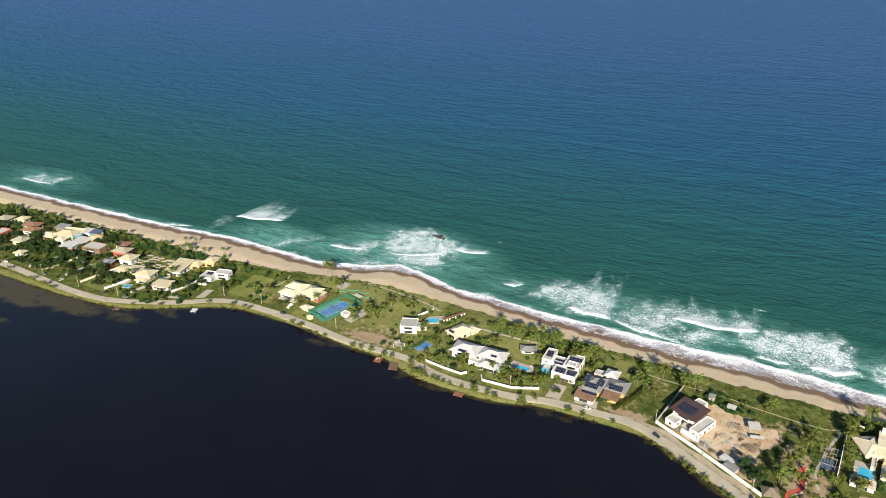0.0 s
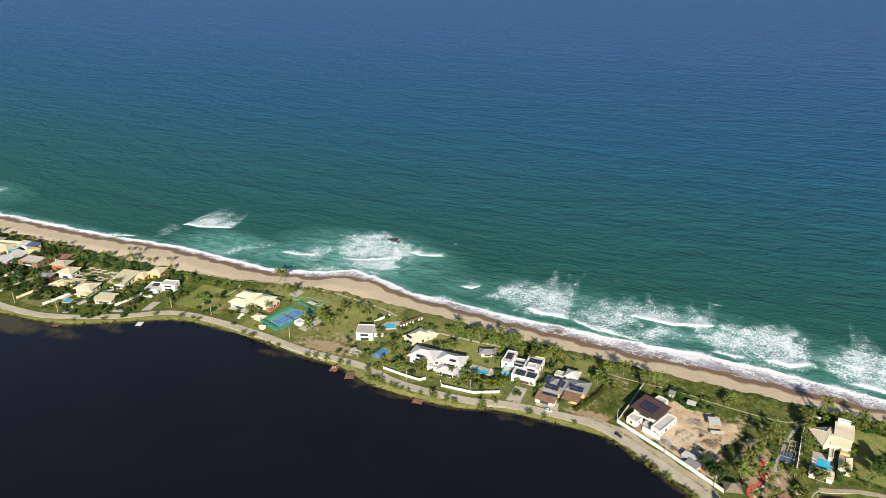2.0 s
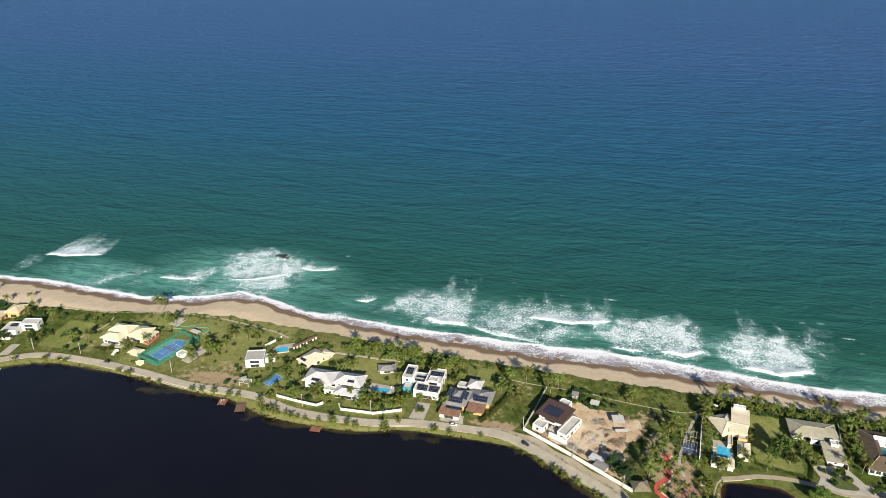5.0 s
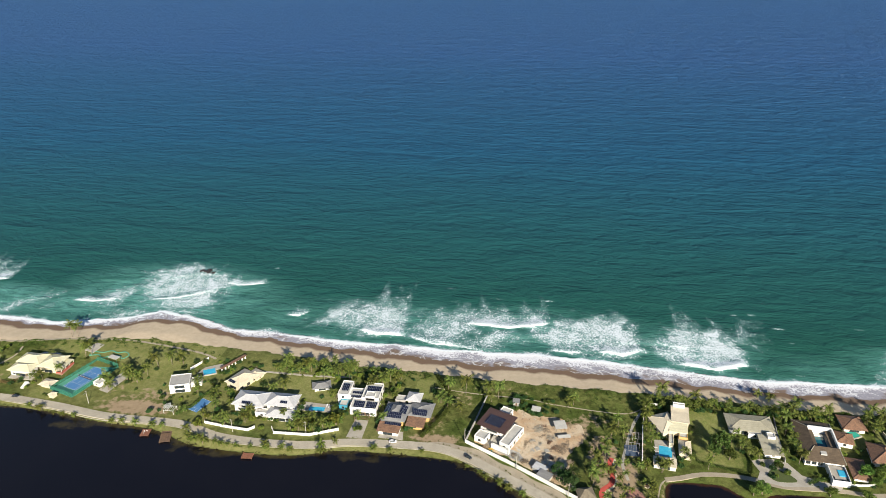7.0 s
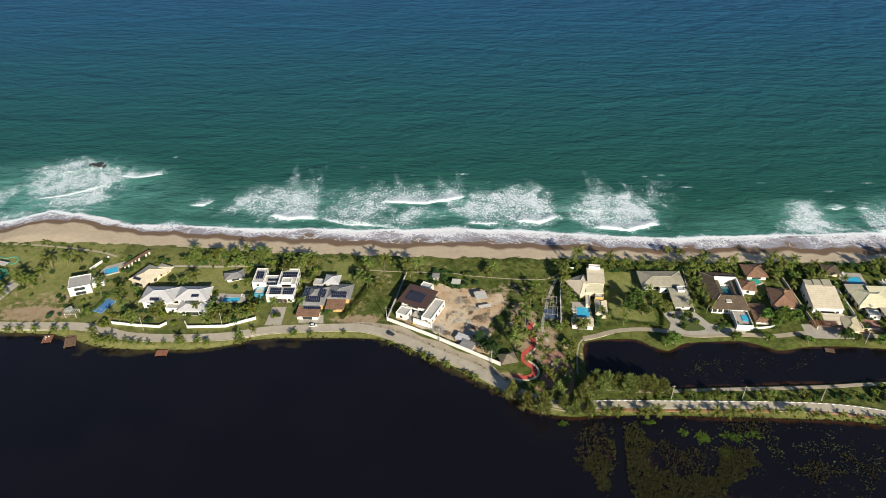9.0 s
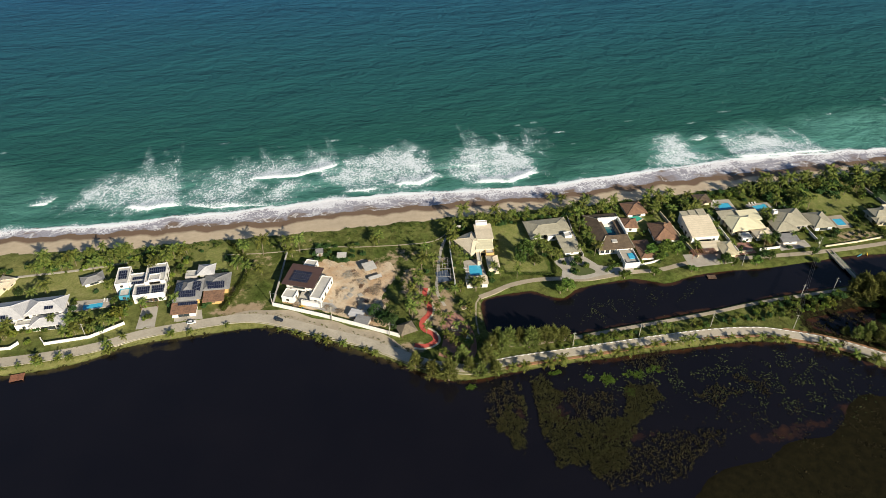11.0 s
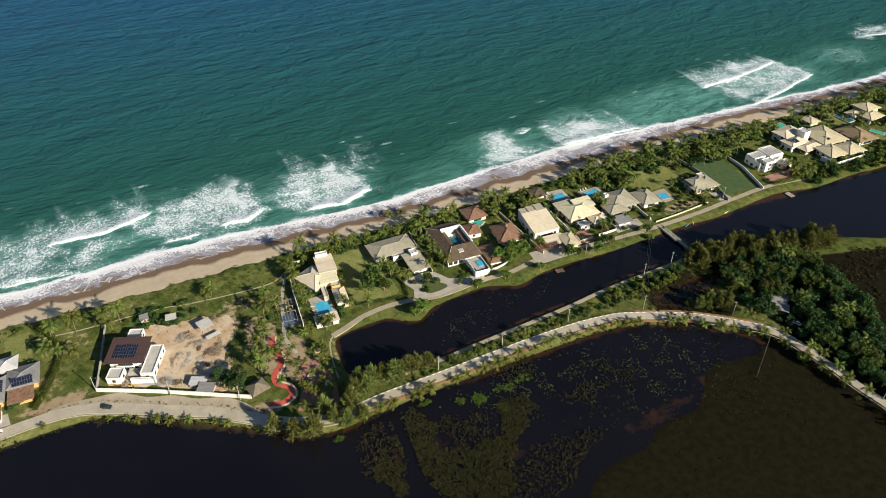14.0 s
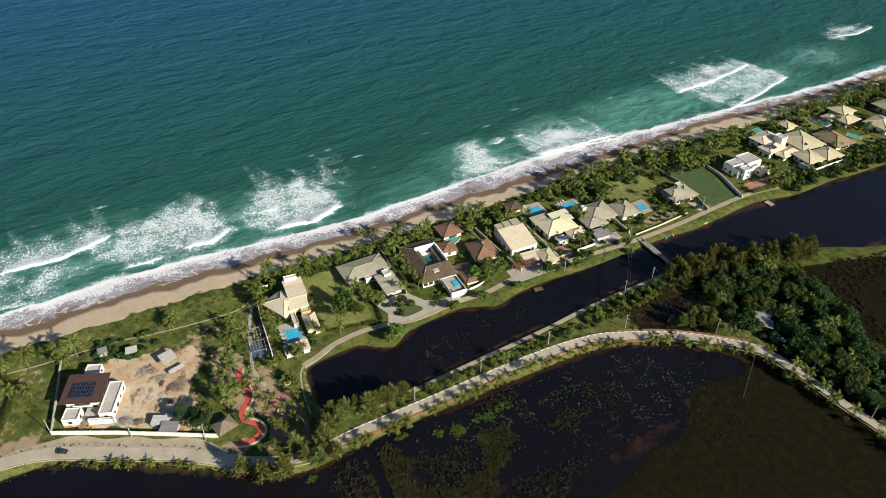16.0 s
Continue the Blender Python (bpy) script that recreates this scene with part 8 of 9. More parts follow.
# a wire fence runs down into the marsh
mf = thing("marsh_fence", 257.7, 248.8, gz(257.7, 248.8), math.degrees(math.atan2(-17.6, -28.1)), "thin wire fence on grey wooden posts at the marsh", "fence")
for k_ in range(13):
    u_ = 33.0 * k_ / 12
    zz_ = max(gz(257.7 - 0.848 * u_, 248.8 - 0.531 * u_), -0.2) - gz(257.7, 248.8)
    part("post", tube(bmesh.new(), [(u_, 0, zz_ - 0.5), (u_, 0, zz_ + 1.7)], [0.1, 0.09], 6), WOOD, mf)
for h_ in (0.5, 1.0, 1.5):
    part("wire", tube(bmesh.new(), [(0, 0, h_), (33.0, 0, h_ - 0.7)], [0.035, 0.035], 4), ALU, mf)
SOILM = mat("orange_verge_soil", (0.34, 0.17, 0.085), (0.24, 0.14, 0.07), 0.3, 0.95, 2.0, 0.4, "world", stain=0.5)
for x0_, x1_, side_, lb_ in ((204, 258, 3.6, "strip of orange soil between kerb and scrub"), (62, 150, -3.3, "worn orange soil along the road's edge"), (160, 235, -3.3, "worn orange soil along the road's edge")):
    ln_ = ROAD[(ROAD[:, 0] > x0_) & (ROAD[:, 0] < x1_) & (ROAD[:, 1] > 225)]
    wd_ = 0.5 + 0.5 * rugged(ln_[:, 0], ln_[:, 1], 0.12, 50.0)
    nr_ = (offset(ln_, 1.0) - ln_) * np.sign(side_)
    tagged(ribbon("verge_soil", ln_ + nr_ * (abs(side_) + wd_)[:, None], ln_ + nr_ * (abs(side_) - wd_)[:, None], 0.09, 0.4, SOILM), lb_, "verge", kind="structure")
# jetties
deck("jetty", -209, 338, 6, 9.5, 18, "square brown wooden jetty with a bench", WOOD)
deck("jetty", -222, 339.5, 5, 6, 10, "red-brown wooden jetty with white chairs", REDWOOD)
deck("jetty", -157, 329.5, 6.2, 4.4, 4, "small red-brown wooden jetty", REDWOOD)
deck("jetty", 193, 336.5, 4.8, 3.0, -10, "little wooden landing on the canal", WOOD, 0.6)
deck("jetty", 366, 335, 3.6, 5.4, 0, "pale wooden landing on the canal", PALESTONE, 0.6)
deck("jetty", -382, 333, 4.5, 5.5, 20, "small white jetty with railings", FRAMEW, 0.7)
deck("jetty", -436, 308, 5.0, 4.5, 8, "old brown jetty among reeds", WOOD, 0.7)


def chair(x, y, z, yaw):
    t = thing("garden_chair", x, y, z, yaw, "white plastic garden chair on a jetty", "chair", "jetty chairs")
    part("seat", boxes((-0.25, -0.25, 0.42, 0.25, 0.25, 0.47)), FRAMEW, t)
    part("backrest", boxes((-0.25, 0.21, 0.47, 0.25, 0.26, 0.95)), FRAMEW, t)
    me = None
    for a in (-0.2, 0.2):
        for b in (-0.2, 0.2):
            if me is None:
                q = part("leg", boxes((-0.025, -0.025, 0, 0.025, 0.025, 0.42)), FRAMEW, t)
                me = q.data
            else:
                q = share("leg", me, t)
            q.location = (a, b, 0)


for k_, (cx_, cy_) in enumerate(((-223, 340), (-221.6, 340.6), (-222.6, 338.6))):
    chair(cx_, cy_, 0.76, 60 * k_)
bn = thing("jetty_bench", -210, 340, 0.76, 18, "long wooden bench on a jetty", "bench")
part("seat", boxes((-2.4, -0.25, 0.4, 2.4, 0.25, 0.48)), WOOD, bn)
for a_ in (-2.0, 0, 2.0):
    part("support", boxes((a_ - 0.08, -0.2, 0, a_ + 0.08, 0.2, 0.4)), WOOD, bn)


# ---- footbridge
def bridge(x0, y0, x1, y1):
    d = math.hypot(x1 - x0, y1 - y0)
    t = thing("footbridge", x0, y0, 1.0, math.degrees(math.atan2(y1 - y0, x1 - x0)), "narrow pale footbridge with railings over the canal", "bridge")
    n = int(d / 0.8)
    me = None
    for k in range(n):
        if me is None:
            q = part("plank", boxes((-0.37, -1.1, 0.3, 0.37, 1.1, 0.38)), PALESTONE, t)
            me = q.data
        else:
            q = share("plank", me, t)
        q.location = (d * (k + 0.5) / n, 0, 0)
    part("ramp", boxes((-3.5, -1.7, -0.5, d * 0.45, -1.15, 0.46), (-3.5, 1.15, -0.5, d * 0.45, 1.7, 0.46)), PALESTONE, t, "pale concrete shoulders of the ramp")
    part("girder", boxes((-0.5, -0.9, 0.0, d + 0.5, -0.7, 0.295), (-0.5, 0.7, 0.0, d + 0.5, 0.9, 0.295)), CONCRETE, t)
    for s in (-1, 1):
        part("rail", boxes((0, s * 1.08 - 0.04, 1.25, d, s * 1.08 + 0.04, 1.33), (0, s * 1.08 - 0.03, 0.8, d, s * 1.08 + 0.03, 0.86)), GREENRAIL, t)
        for k in range(int(d / 2) + 1):
            part("baluster", boxes((2 * k - 0.04, s * 1.08 - 0.04, 0.38, 2 * k + 0.04, s * 1.08 + 0.04, 1.25)), GREENRAIL, t)
    for k in (0.3, 0.7):
        part("pier", boxes((d * k - 0.3, -0.9, -2.4, d * k + 0.3, 0.9, 0.0)), CONCRETE, t)


bridge(269.6, 341.2, 268.4, 313)


# ---- poles and lamps
def pole(x, y, yaw, h=9.0, arm=True):
    t = thing("street_lamp", x, y, gz(x, y), yaw, "grey concrete lamp post with a short arm", "lamp post", "lamp posts")
    part("post", tube(bmesh.new(), [(0, 0, -0.5), (0, 0, h * 0.5), (0, 0, h)], [0.2, 0.16, 0.12], 7), CONCRETE, t)
    part("crossarm", boxes((-0.9, -0.06, h - 0.7, 0.9, 0.06, h - 0.58)), CONCRETE, t)
    part("arm", tube(bmesh.new(), [(0, 0, h - 1.3), (0, -1.0, h - 0.9), (0, -1.9, h - 0.8)], [0.045, 0.04, 0.04], 5), ALU, t)
    lp = part("lamp_head", boxes((-0.14, -2.45, h - 0.86, 0.14, -1.85, h - 0.74)), ALU, t)
    part("diffuser", boxes((-0.1, -2.4, h - 0.89, 0.1, -1.95, h - 0.862)), FRAMEW, lp)


for px_, py_, ya in ((101, 300, 0), (135, 300, 0), (173, 300, -4), (213, 291, -25), (250, 267, -40), (268.5, 196, -90), (15, 323.5, 60), (-12, 340, 60), (-41.5, 358, 60), (-131, 351, 0), (-173, 347, 0),
                     (-270, 359.5, 0), (-342, 363.5, 0), (-377, 360.5, -20), (-413, 341, 30), (-451, 322, 20), (-493, 319, 0), (-540, 321, 0), (60, 300, 0), (214, 342, 180), (264, 347, 180), (324, 350, 180), (230, 311.5, 0), (250, 313, 0)):
    pole(px_, py_, ya)


cb = thing("overhead_cables", 264, 347, gz(264, 347) + 8.4, math.degrees(math.atan2(-56, -51)), "three thin dark overhead cables crossing the canal", "cable")
for k_ in (-0.8, 0.0, 0.8):
    part("cable", tube(bmesh.new(), [(75.7 * u_, k_, -2.6 * 4 * u_ * (1 - u_) - 0.1 * u_) for u_ in np.linspace(0, 1, 11)], [0.05] * 11, 4), DARKMETAL, cb)


# ---- vehicles
def car(x, y, yaw, paint, label, kind="car", known=[]):
    t = thing("parked_car", x, y, gz(x, y) + 0.09, yaw, label, "car", "cars")
    bm = bmesh.new()
    prof = [(-2.1, 0.35), (-2.15, 0.75), (-1.9, 0.92), (0.9, 0.95), (1.9, 0.82), (2.1, 0.6), (2.1, 0.35)]
    a = [bm.verts.new((px, -0.86, pz)) for px, pz in prof]
    b = [bm.verts.new((px, 0.86, pz)) for px, pz in prof]
    bm.faces.new(a)
    bm.faces.new(b[::-1])
    for k in range(len(prof)):
        bm.faces.new((a[k - 1], b[k - 1], b[k], a[k]))
    bmesh.ops.recalc_face_normals(bm, faces=bm.faces)
    bmesh.ops.bevel(bm, geom=bm.edges[:], offset=0.06, segments=2, affect="EDGES")
    part("body", bm, paint, t)
    bm = bmesh.new()
    lo = [(-1.75, -0.8), (1.05, -0.8), (1.05, 0.8), (-1.75, 0.8)]
    hi = [(-1.3, -0.62), (0.35, -0.62), (0.35, 0.62), (-1.3, 0.62)]
    v0 = [bm.verts.new((*p, 0.92)) for p in lo]
    v1 = [bm.verts.new((*p, 1.42)) for p in hi]
    for k in range(4):
        bm.faces.new((v0[k - 1], v0[k], v1[k], v1[k - 1]))
    bm.faces.new(v1)
    bm.faces.new(v0[::-1])
    part("glasshouse", bm, GLASS, t, "dark glazed cabin")
    part("roof", boxes((-1.32, -0.64, 1.41, 0.37, 0.64, 1.46)), paint, t)
    wm = rm = None
    for px in (-1.3, 1.3):
        for s in (-1, 1):
            if wm is None:
                wq = part("wheel", tube(bmesh.new(), [(0, -0.1, 0), (0, 0.1, 0)], [0.32, 0.32], 14), TYRE, t)
                rq = part("rim", tube(bmesh.new(), [(0, -0.11, 0), (0, 0.11, 0)], [0.2, 0.2], 10), ALU, wq)
                wm, rm = wq.data, rq.data
            else:
                wq = share("wheel", wm, t)
                share("rim", rm, wq)
            wq.location = (px, s * 0.8, 0.32)
    for s in (-1, 1):
        part("headlight", boxes((2.02, s * 0.6 - 0.15, 0.6, 2.13, s * 0.6 + 0.15, 0.74)), LINEWHITE, t)
        part("tail_light", boxes((-2.2, s * 0.6 - 0.15, 0.65, -2.1, s * 0.6 + 0.15, 0.8)), REDM, t)
    return t


car(52, 314, 62, CARWHITE, "white car parked on the brick plaza")
car(-81, 351.5, 4, CARWHITE, "white car on the lagoon road")
car(-38, 345, -28, CARDARK, "dark car on the lagoon road")
car(273.5, 248, 118, CARWHITE, "white car parked beside the causeway road")
for q_, (cx_, cy_, ya) in enumerate(((-588, 321, 0), (-576, 326, 20), (-537, 320, -5), (-515, 320, 90), (-465, 321, 10), (-444, 323, 20), (-560, 325, 80), (-318, 359, 4))):
    car(cx_, cy_, ya, (CARWHITE, CARDARK, CARSILVER)[q_ % 3], ("white", "dark", "silver")[q_ % 3] + " car parked beside the village road")


# ---- park furniture, building-site clutter, rocks
kz = gz(27, 322)
ki = thing("kiosk", 23.5, 325, kz, 15, "park kiosk with a broad grey thatched roof", "kiosk")
bm, _ends = hip_roof(8, 7, 2.6, 0.5)
kr = part("roof", bm, THATCH, ki)
kr.location = (0, 0, 2.6)
for a_ in (-3.4, 3.4):
    for b_ in (-2.8, 2.8):
        part("post", tube(bmesh.new(), [(a_, b_, -0.3), (a_, b_, 2.6)], [0.13, 0.11], 6), WOOD, ki)
part("counter", boxes((-2, -1.2, 0, 2, 1.2, 1.0)), WOOD, ki)


def planter(x, y, r):
    t = thing("round_planter", x, y, gz(x, y), 0, "round orange planter wall with plants inside", "planter", "planters")
    bm = bmesh.new()
    for ra, flip in ((r, False), (r - 0.3, True)):
        lo_ = [bm.verts.new((ra * math.cos(a), ra * math.sin(a), -0.2)) for a in np.linspace(0, 2 * math.pi, 20, endpoint=False)]
        hi_ = [bm.verts.new((v.co.x, v.co.y, 0.6)) for v in lo_]
        for k in range(20):
            bm.faces.new((lo_[k - 1], lo_[k], hi_[k], hi_[k - 1]))
        if not flip:
            top_ = hi_
        else:
            for k in range(20):
                bm.faces.new((top_[k - 1], top_[k], hi_[k], hi_[k - 1]))
    bmesh.ops.recalc_face_normals(bm, faces=bm.faces)
    part("rim", bm, CREAM, t)
    part("soil", tube(bmesh.new(), [(0, 0, 0), (0, 0, 0.45)], [r - 0.28, r - 0.28], 16), DIRT, t)


planter(47.5, 322.5, 1.9)
planter(55, 337, 1.6)


def pergola(x, y, w, d, yaw, label, material=FRAMEW):
    t = thing("pergola", x, y, gz(x, y), yaw, label, "pergola", "pergolas")
    for a in (-w / 2, w / 2):
        for b in (-d / 2, d / 2):
            part("post", boxes((a - 0.1, b - 0.1, -0.3, a + 0.1, b + 0.1, 2.5)), material, t)
    for k in range(int(w / 1.2) + 1):
        u = -w / 2 + k * w / int(w / 1.2)
        part("slat", boxes((u - 0.06, -d / 2 - 0.4, 2.62, u + 0.06, d / 2 + 0.4, 2.78)), material, t)
    part("beam", boxes((-w / 2 - 0.3, -d / 2 - 0.08, 2.5, w / 2 + 0.3, -d / 2 + 0.08, 2.62), (-w / 2 - 0.3, d / 2 - 0.08, 2.5, w / 2 + 0.3, d / 2 + 0.08, 2.62)), material, t)
    return t


pergola(50, 364, 7, 7, -8, "grey open frame over a play area", GREYWALL)
pergola(52.5, 374, 3, 5, -8, "small grey open frame in the park", GREYWALL)
CANOPY = pergola(197, 354.5, 14, 4.4, -4, "red-brown timber pergola in front of a garage", REDWOOD)
pergola(-103, 368.5, 8, 4, 0, "dark timber pergola at a modern house", WOOD)
pergola(-217, 359, 6, 4.5, 0, "white arched entrance pergola")
BLOSSOM = leaf_mat("white_blossom", (0.35, 0.38, 0.34), (0.72, 0.74, 0.72), 0.7)
wb = broad_tree(4.2, 2.6, 520, BLOSSOM, 80, "blossoming_shrub", "white blossoming shrub over the garden gate")
wb.matrix_world = pose(-219, 360.5, gz(-219, 360.5), 0, 0, 0)
wb["category"], wb["group"] = "shrub", "garden shrubs"
pad("play_area", [(46, 359), (54, 360), (53, 369), (46, 368)], 0.09, BLUETARP, "blue-grey play surface under a frame", "play area")


def lumber(x, y, yaw, n, ln, label, material=WOOD):
    t = thing("lumber_pile", x, y, gz(x, y) + 0.05, yaw, label, "pile", "site piles")
    me = None
    for k in range(n):
        if me is None:
            q = part("plank", boxes((-ln / 2, -0.09, 0, ln / 2, 0.09, 0.1)), material, t)
            me = q.data
        else:
            q = share("plank", me, t)
        q.location = (RNG.uniform(-0.5, 0.5), (k % 6 - 2.5) * 0.34 + RNG.uniform(-0.15, 0.15), 0.1 * (k // 6))
        q.rotation_euler = (0, 0, RNG.uniform(-0.16, 0.16) if k % 4 else RNG.uniform(-0.9, 0.9))


for x_, y_, ya, n_, l_, m_ in ((8, 360, 40, 20, 3.6, WOOD), (5, 364, 70, 16, 3.2, WOOD), (0, 362, 80, 10, 3.0, PALESTONE), (-4, 356, 110, 9, 3.0, CONCRETE), (6, 352, 60, 10, 2.6, REDWOOD), (2, 378, 0, 9, 3.4, WOOD), (-26, 354, -25, 8, 3.0, YELLOWM), (15, 382, 40, 8, 3.4, WOOD)):
    lumber(x_, y_, ya, n_, l_, "scattered boards and rubble on a building site", m_)


def mound(x, y, r, h, material, label, name="soil_heap", z=None, rough=0.25):
    bm = bmesh.new()
    bmesh.ops.create_icosphere(bm, subdivisions=4, radius=1)
    for v in bm.verts:
        k = 1 + rough * noise.noise(v.co * 1.7 + Vector((x, y, 0))) + rough * 0.5 * noise.noise(v.co * 5 + Vector((y, x, 0)))
        v.co = Vector((v.co.x * r * k, v.co.y * r * k * 0.8, v.co.z * h * k))
    ob = link_mesh(name, bm, material, None, True)
    ob.matrix_world = pose(x, y, (gz(x, y) if z is None else z) - 0.15 * h, 0, 0, (x * 37) % 180)
    return tagged(ob, label, "rock" if "rock" in name else "heap")


for x_, y_, r_, h_ in ((-279, 541, 4.0, 0.9), (-274, 539, 2.6, 0.7), (-285, 542, 2.2, 0.6)):
    mound(x_, y_, r_, h_, ROCKM, "dark wet reef rock awash in the surf", "reef_rock", 0.2, 0.7)
for k_ in range(26):
    x_, y_ = -486 + 38 * (k_ % 7) / 6 + RNG.uniform(-2, 2), 372 + 5.2 * (k_ // 7) + RNG.uniform(-1.2, 1.2) + 0.1 * (k_ % 7)
    sl = boxes((-2.4, -0.9, -0.3, 2.4, 0.9, 0.45))
    bmesh.ops.bevel(sl, geom=sl.edges[:], offset=0.12, segments=1, affect="EDGES")
    so = link_mesh("stone_slab", sl, PALESTONE)
    so.matrix_world = pose(x_, y_, gz(x_, y_), 0, 0, RNG.uniform(5, 40))
    tagged(so, "long pale stone slab in a terraced garden", "stone", "garden slabs")


def canoe(x, y, yaw, material, label):
    bm = bmesh.new()
    rows = []
    for s in np.linspace(-1, 1, 9):
        w = 0.42 * (1 - s * s) ** 0.6 + 0.02
        rows.append([bm.verts.new((2.2 * s, w * math.cos(a), 0.34 * (1 - math.sin(a)) - 0.1 + 0.12 * s * s)) for a in np.linspace(0, math.pi, 7)])
    for a, b in zip(rows, rows[1:]):
        for k in range(6):
            bm.faces.new((a[k], b[k], b[k + 1], a[k + 1]))
        bm.faces.new((a[0], a[6], b[6], b[0]))
    bmesh.ops.recalc_face_normals(bm, faces=bm.faces)
    ob = link_mesh("canoe", bm, material, None, True)
    ob.matrix_world = pose(x, y, 0.1, 0, 0, yaw)
    tagged(ob, label, "canoe", "canoes")


canoe(290, 339.2, 60, YELLOWM, "yellow canoe moored at the canal bank")
canoe(285, 338.6, 20, TEAL, "blue-green canoe moored at the canal bank")
canoe(316, 338.6, 10, FRAMEW, "small white boat moored at the canal bank")
house("roadside_shack", 277, 263, 40, "grey tin-roofed shack among trees", [(0, 0, 4.5, 5.5, 0, 2.4, GREYWALL, "shed", R_GREY, dict(rise=0.7)), (-5, -2, 3.6, 4, 0, 2.1, WOOD, "shed", R_GREY, dict(rise=0.5)), (4.5, -2, 3.4, 3, 0, 2.0, WOOD, "shed", R_GREY, dict(rise=0.4))], "shack")


def lounger(x, y, yaw):
    t = thing("sun_lounger", x, y, gz(x, y) + 0.16, yaw, "white sun lounger beside a pool", "lounger", "sun loungers")
    part("frame", boxes((-0.33, -0.95, 0.22, 0.33, 0.95, 0.27)), FRAMEW, t)
    bk = part("backrest", boxes((-0.33, 0, 0, 0.33, 0.75, 0.05)), FRAMEW, t)
    bk.matrix_local = pose(0, 0.9, 0.25, 40, 0, 0)
    for a in (-0.28, 0.28):
        for b in (-0.8, 0.8):
            part("leg", boxes((a - 0.03, b - 0.03, 0, a + 0.03, b + 0.03, 0.22)), FRAMEW, t)


for x_, y_, ya in ((250, 396.2, 0), (252, 396.4, 0), (254, 396.5, 0), (63.3, 362, 90), (63.3, 365, 90), (63.3, 368, 90), (-141, 374, 90), (-141, 376, 90), (-125.5, 377, 0), (-127, 377.3, 0), (227, 402.5, 0), (229.5, 403, 0), (-206, 405, 30)):
    lounger(x_, y_, ya)


def goal(x, y, yaw):
    t = thing("football_goal", x, y, gz(x, y), yaw, "small white football goal on a field", "goal")
    part("goal_frame", boxes((-1.5, -0.05, 0, -1.4, 0.05, 2.0), (1.4, -0.05, 0, 1.5, 0.05, 2.0), (-1.5, -0.05, 2.0, 1.5, 0.05, 2.1)), FRAMEW, t)


goal(340, 391, 10)


# ---- more of the building site's litter
def brush_pile(x, y, r, n, material, label):
    """Tangled sticks and offcuts thrown on a heap."""
    rng = np.random.default_rng(int(abs(x * 31 + y * 7)))
    bm = bmesh.new()
    for _ in range(n):
        a, d, ln = rng.uniform(0, 2 * math.pi), r * rng.uniform(0, 1) ** 0.7, rng.uniform(0.9, 2.6)
        m = pose(d * math.cos(a), 0.7 * d * math.sin(a), 0.1 + 0.7 * (1 - d / r) * rng.uniform(0, 1), rng.uniform(-14, 14), rng.uniform(-14, 14), rng.uniform(0, 360))
        bmesh.ops.create_cube(bm, size=1.0, matrix=m @ Matrix.Diagonal((ln, rng.uniform(0.06, 0.2), rng.uniform(0.05, 0.12), 1)))
    ob = link_mesh("site_rubble", bm, material)
    ob.matrix_world = pose(x, y, gz(x, y) + 0.05, 0, 0, rng.uniform(0, 180))
    return tagged(ob, label, "rubble", kind="stuff")


for x_, y_, r_, n_, m_ in ((11, 359, 4.2, 120, TIMBER), (14, 362, 3.0, 70, TIMBER), (-1, 375, 4.0, 90, PALESTONE), (3, 374, 3.0, 60, TIMBER), (8, 351, 2.2, 50, TIMBER), (1, 350, 2.4, 40, TIMBER), (-8, 346.5, 2.6, 70, TIMBER),
                          (-12, 349, 2.4, 50, PALESTONE), (-29, 356, 2.2, 40, TIMBER), (-14, 351, 2.0, 40, TIMBER), (6, 368, 3.2, 60, PALESTONE), (16, 349, 2.6, 50, TIMBER), (-4, 364, 1.8, 26, CONCRETE), (-34, 360, 1.8, 30, TIMBER)):
    brush_pile(x_, y_, r_, n_, m_, "tangled heap of offcut boards and rubble" if m_ is TIMBER else "scattered heap of pale broken slabs")


def slab_stack(x, y, yaw, n, label):
    t = thing("slab_stack", x, y, gz(x, y) + 0.04, yaw, label, "stack", "site stacks")
    for k in range(n):
        part("slab", boxes((-1.3 + 0.05 * (k % 3), -0.5 + 0.9 * (k % 3) - 0.5, 0.11 * (k // 3), 1.2 + 0.05 * (k % 2), 0.3 + 0.9 * (k % 3) - 0.5, 0.1 + 0.11 * (k // 3))), CONCRETE, t)


for x_, y_, ya in ((4, 356.5, 25), (-1, 357.5, 40), (6, 345.5, -20), (2.5, 346.5, 10), (-20, 388.5, -24)):
    slab_stack(x_, y_, ya, 9, "stack of grey concrete slabs on bare soil")
pad("gravel_forecourt", [(-31, 357), (-13, 347), (-7, 346), (-11, 353), (-21, 358), (-27, 361)], 0.1, GREYWALL, "grey gravel forecourt inside the site wall", "forecourt")


def drum(x, y, material, label):
    t = thing("oil_drum", x, y, gz(x, y), 0, label, "drum", "site drums")
    part("barrel", tube(bmesh.new(), [(0, 0, 0), (0, 0, 0.88)], [0.3, 0.3], 12), material, t)
    part("lid", tube(bmesh.new(), [(0, 0, 0.88), (0, 0, 0.92)], [0.31, 0.31], 12), DARKMETAL, t)


for x_, y_, m_ in ((-28, 352.5, YELLOWM), (-27, 353.6, YELLOWM), (-26, 352.2, TEAL), (9, 347, TEAL), (10, 346.3, DARKMETAL)):
    drum(x_, y_, m_, "dented metal drum on a building site")


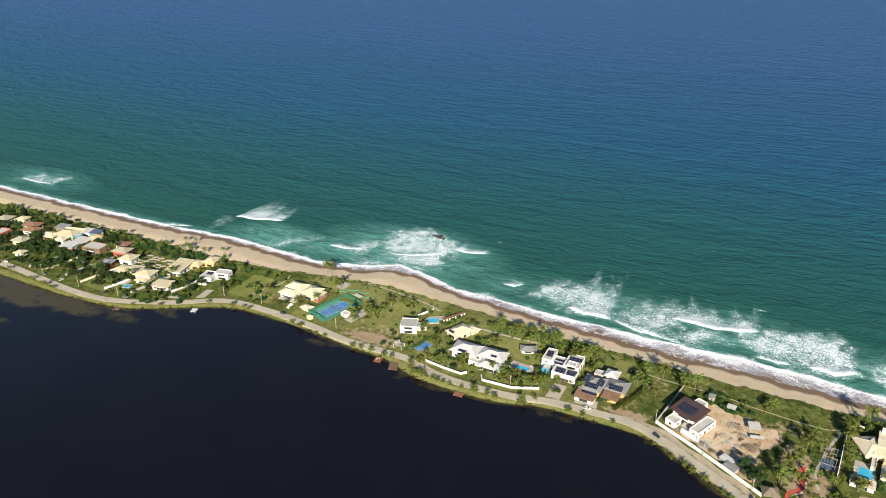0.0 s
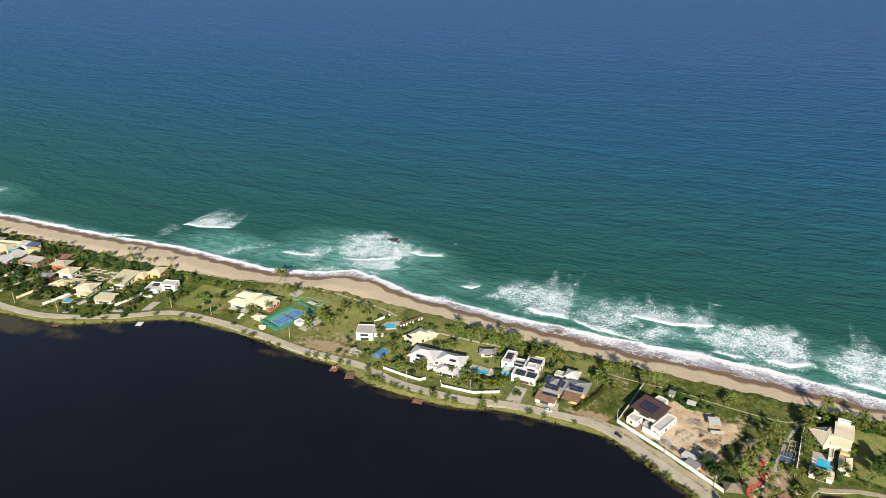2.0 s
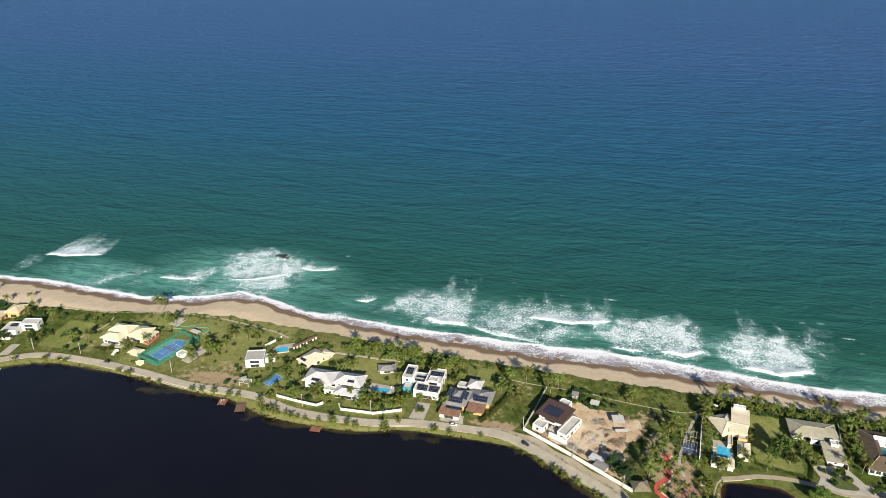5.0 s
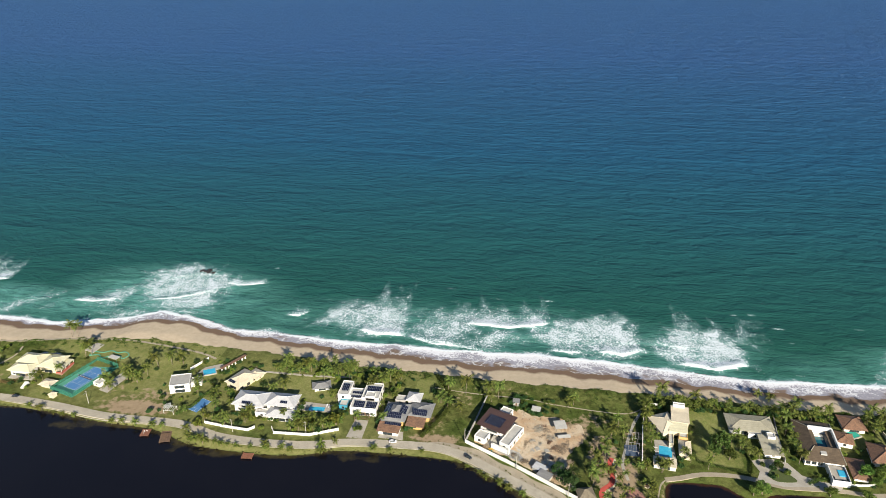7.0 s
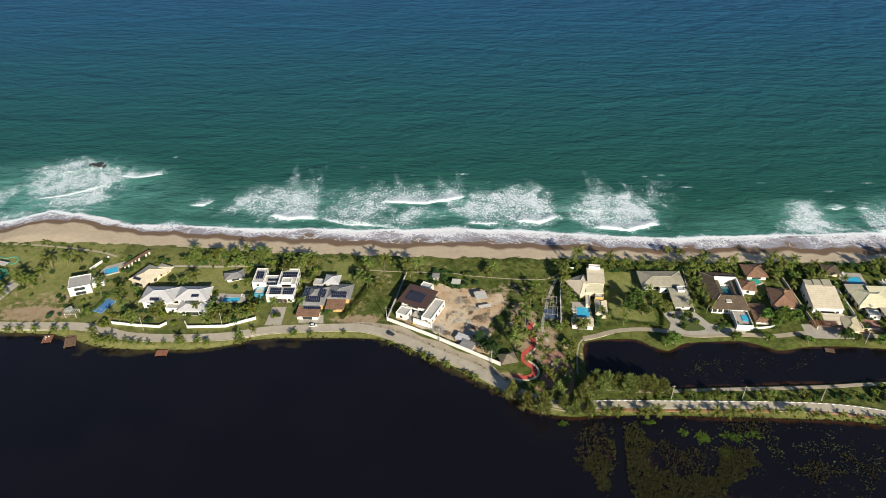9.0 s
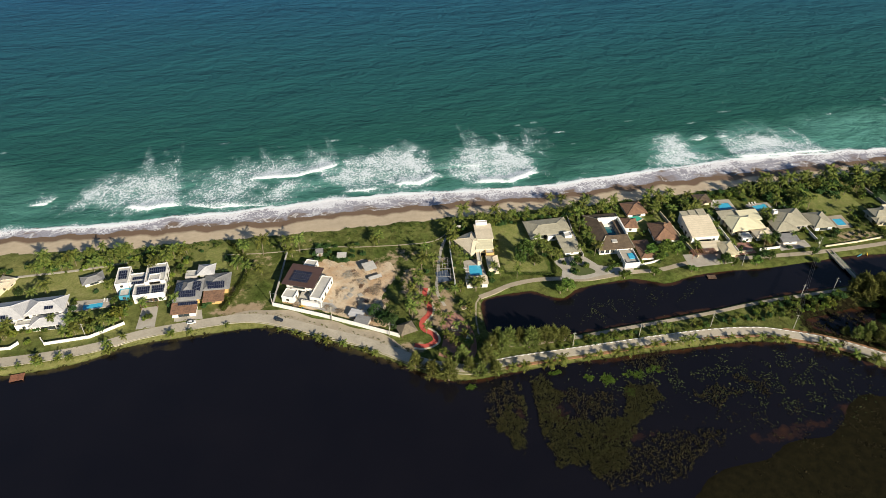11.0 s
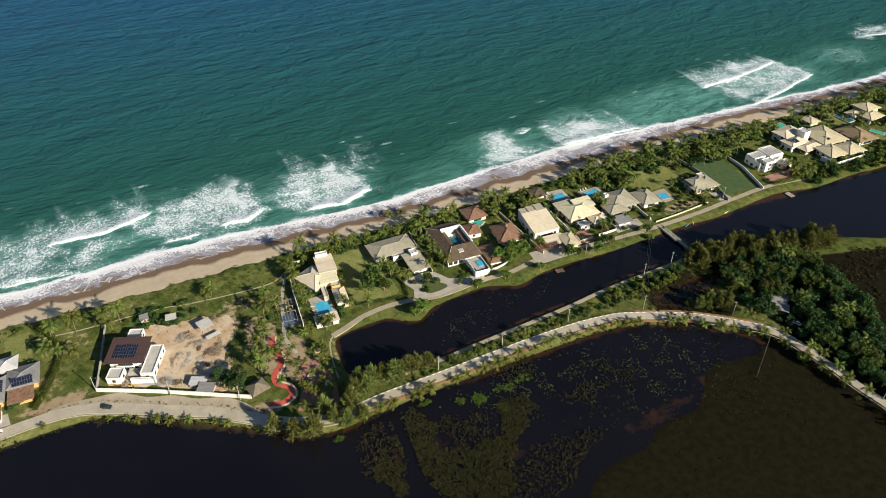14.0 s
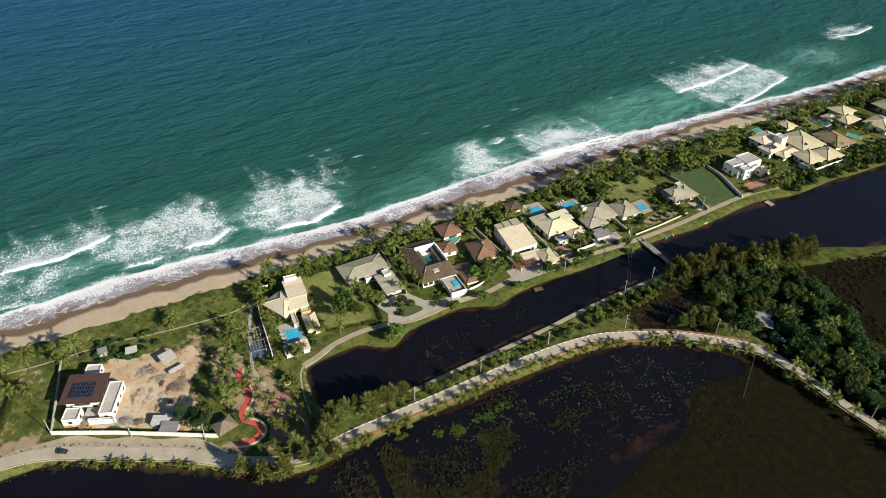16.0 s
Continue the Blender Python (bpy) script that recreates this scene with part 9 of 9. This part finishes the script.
# ---- plots of the village and the eastern row: drives, pools, walls
pool(-442, 360.5, 6, 4, 10)
pool(-489, 353.5, 5, 3.6, 10)
pad("driveway", [(-546, 349), (-528, 350), (-527, 355), (-545, 354)], 0.1, PAVING, "pale paved yard in the village", "driveway")
pad("driveway", [(-416, 337), (-405, 341), (-406, 346), (-417, 342)], 0.1, PAVING, "pale concrete drive up to a low house", "driveway")
pad("driveway", [(-395, 348), (-389, 351), (-391, 364), (-397, 362)], 0.1, PAVING, "pale ramp up to a modern house", "driveway")
pad("driveway", [(-474, 337), (-462, 337), (-462, 345), (-473, 345)], 0.1, PAVING, "pale paved court before a house", "driveway")
pad("driveway", [(185, 345.5), (212, 345), (214, 355.5), (186, 357)], 0.1, PAVING, "wide pale forecourt in front of a pergola", "driveway")
pad("driveway", [(214, 350), (228, 351), (229, 362), (216, 361)], 0.1, BRICKPAVE, "red-brown paved drive beside a house", "driveway")
pad("driveway", [(243, 350), (262, 350.5), (262, 357), (244, 357)], 0.1, PAVING, "pale paved forecourt of a house", "driveway")
pad("driveway", [(366, 347), (390, 345), (391, 357), (368, 358)], 0.1, BRICKPAVE, "red-brown tiled terrace before a modern house", "terrace")
for pts_, h_, m_, lb_ in (([(-519, 327), (-515, 350), (-511, 368)], 1.8, GREYWALL, "grey plot wall in the village"), ([(-497, 324), (-493, 345), (-490, 360)], 1.8, CREAM, "cream plot wall in the village"),
                          ([(-470, 325), (-466, 340), (-463, 366)], 1.8, WHITE, "white plot wall beside a house"), ([(-446, 330), (-443, 345), (-439, 364)], 1.8, GREYWALL, "grey plot wall beside a garden"),
                          ([(-418, 345), (-414, 362), (-411, 384)], 1.9, WHITE, "white plot wall beside a modern house"), ([(-543, 324), (-540, 346), (-537, 362)], 1.8, CREAM, "cream plot wall beside trees"),
                          ([(156, 352.5), (164, 353), (172, 354.5)], 1.2, WHITE, "low white wall along the canal track"), ([(214, 352), (226, 352.5)], 1.4, CREAM, "low cream wall along the canal track"),
                          ([(231, 352.5), (243, 352.5)], 1.4, WHITE, "low white wall in front of a garden"), ([(243.5, 353), (245, 375), (246.5, 395)], 1.8, GREYWALL, "grey wall between two gardens"),
                          ([(217.5, 353), (218.5, 375), (219, 392)], 1.8, WHITE, "white wall between two gardens"), ([(193, 353), (192, 370), (191, 398)], 1.8, CREAM, "cream wall between two gardens"),
                          ([(268, 352), (269, 372), (270, 392)], 1.8, WHITE, "white wall beside a sage-roofed house")):
    garden_wall("boundary_wall", pts_, h_, m_, lb_)
for k_ in range(12):
    sl_ = part("canopy_beam", boxes((-0.22, -2.6, 2.75, 0.22, 2.6, 2.9)), REDWOOD, CANOPY)
    sl_.location = (-6.6 + 1.2 * k_, 0, 0)
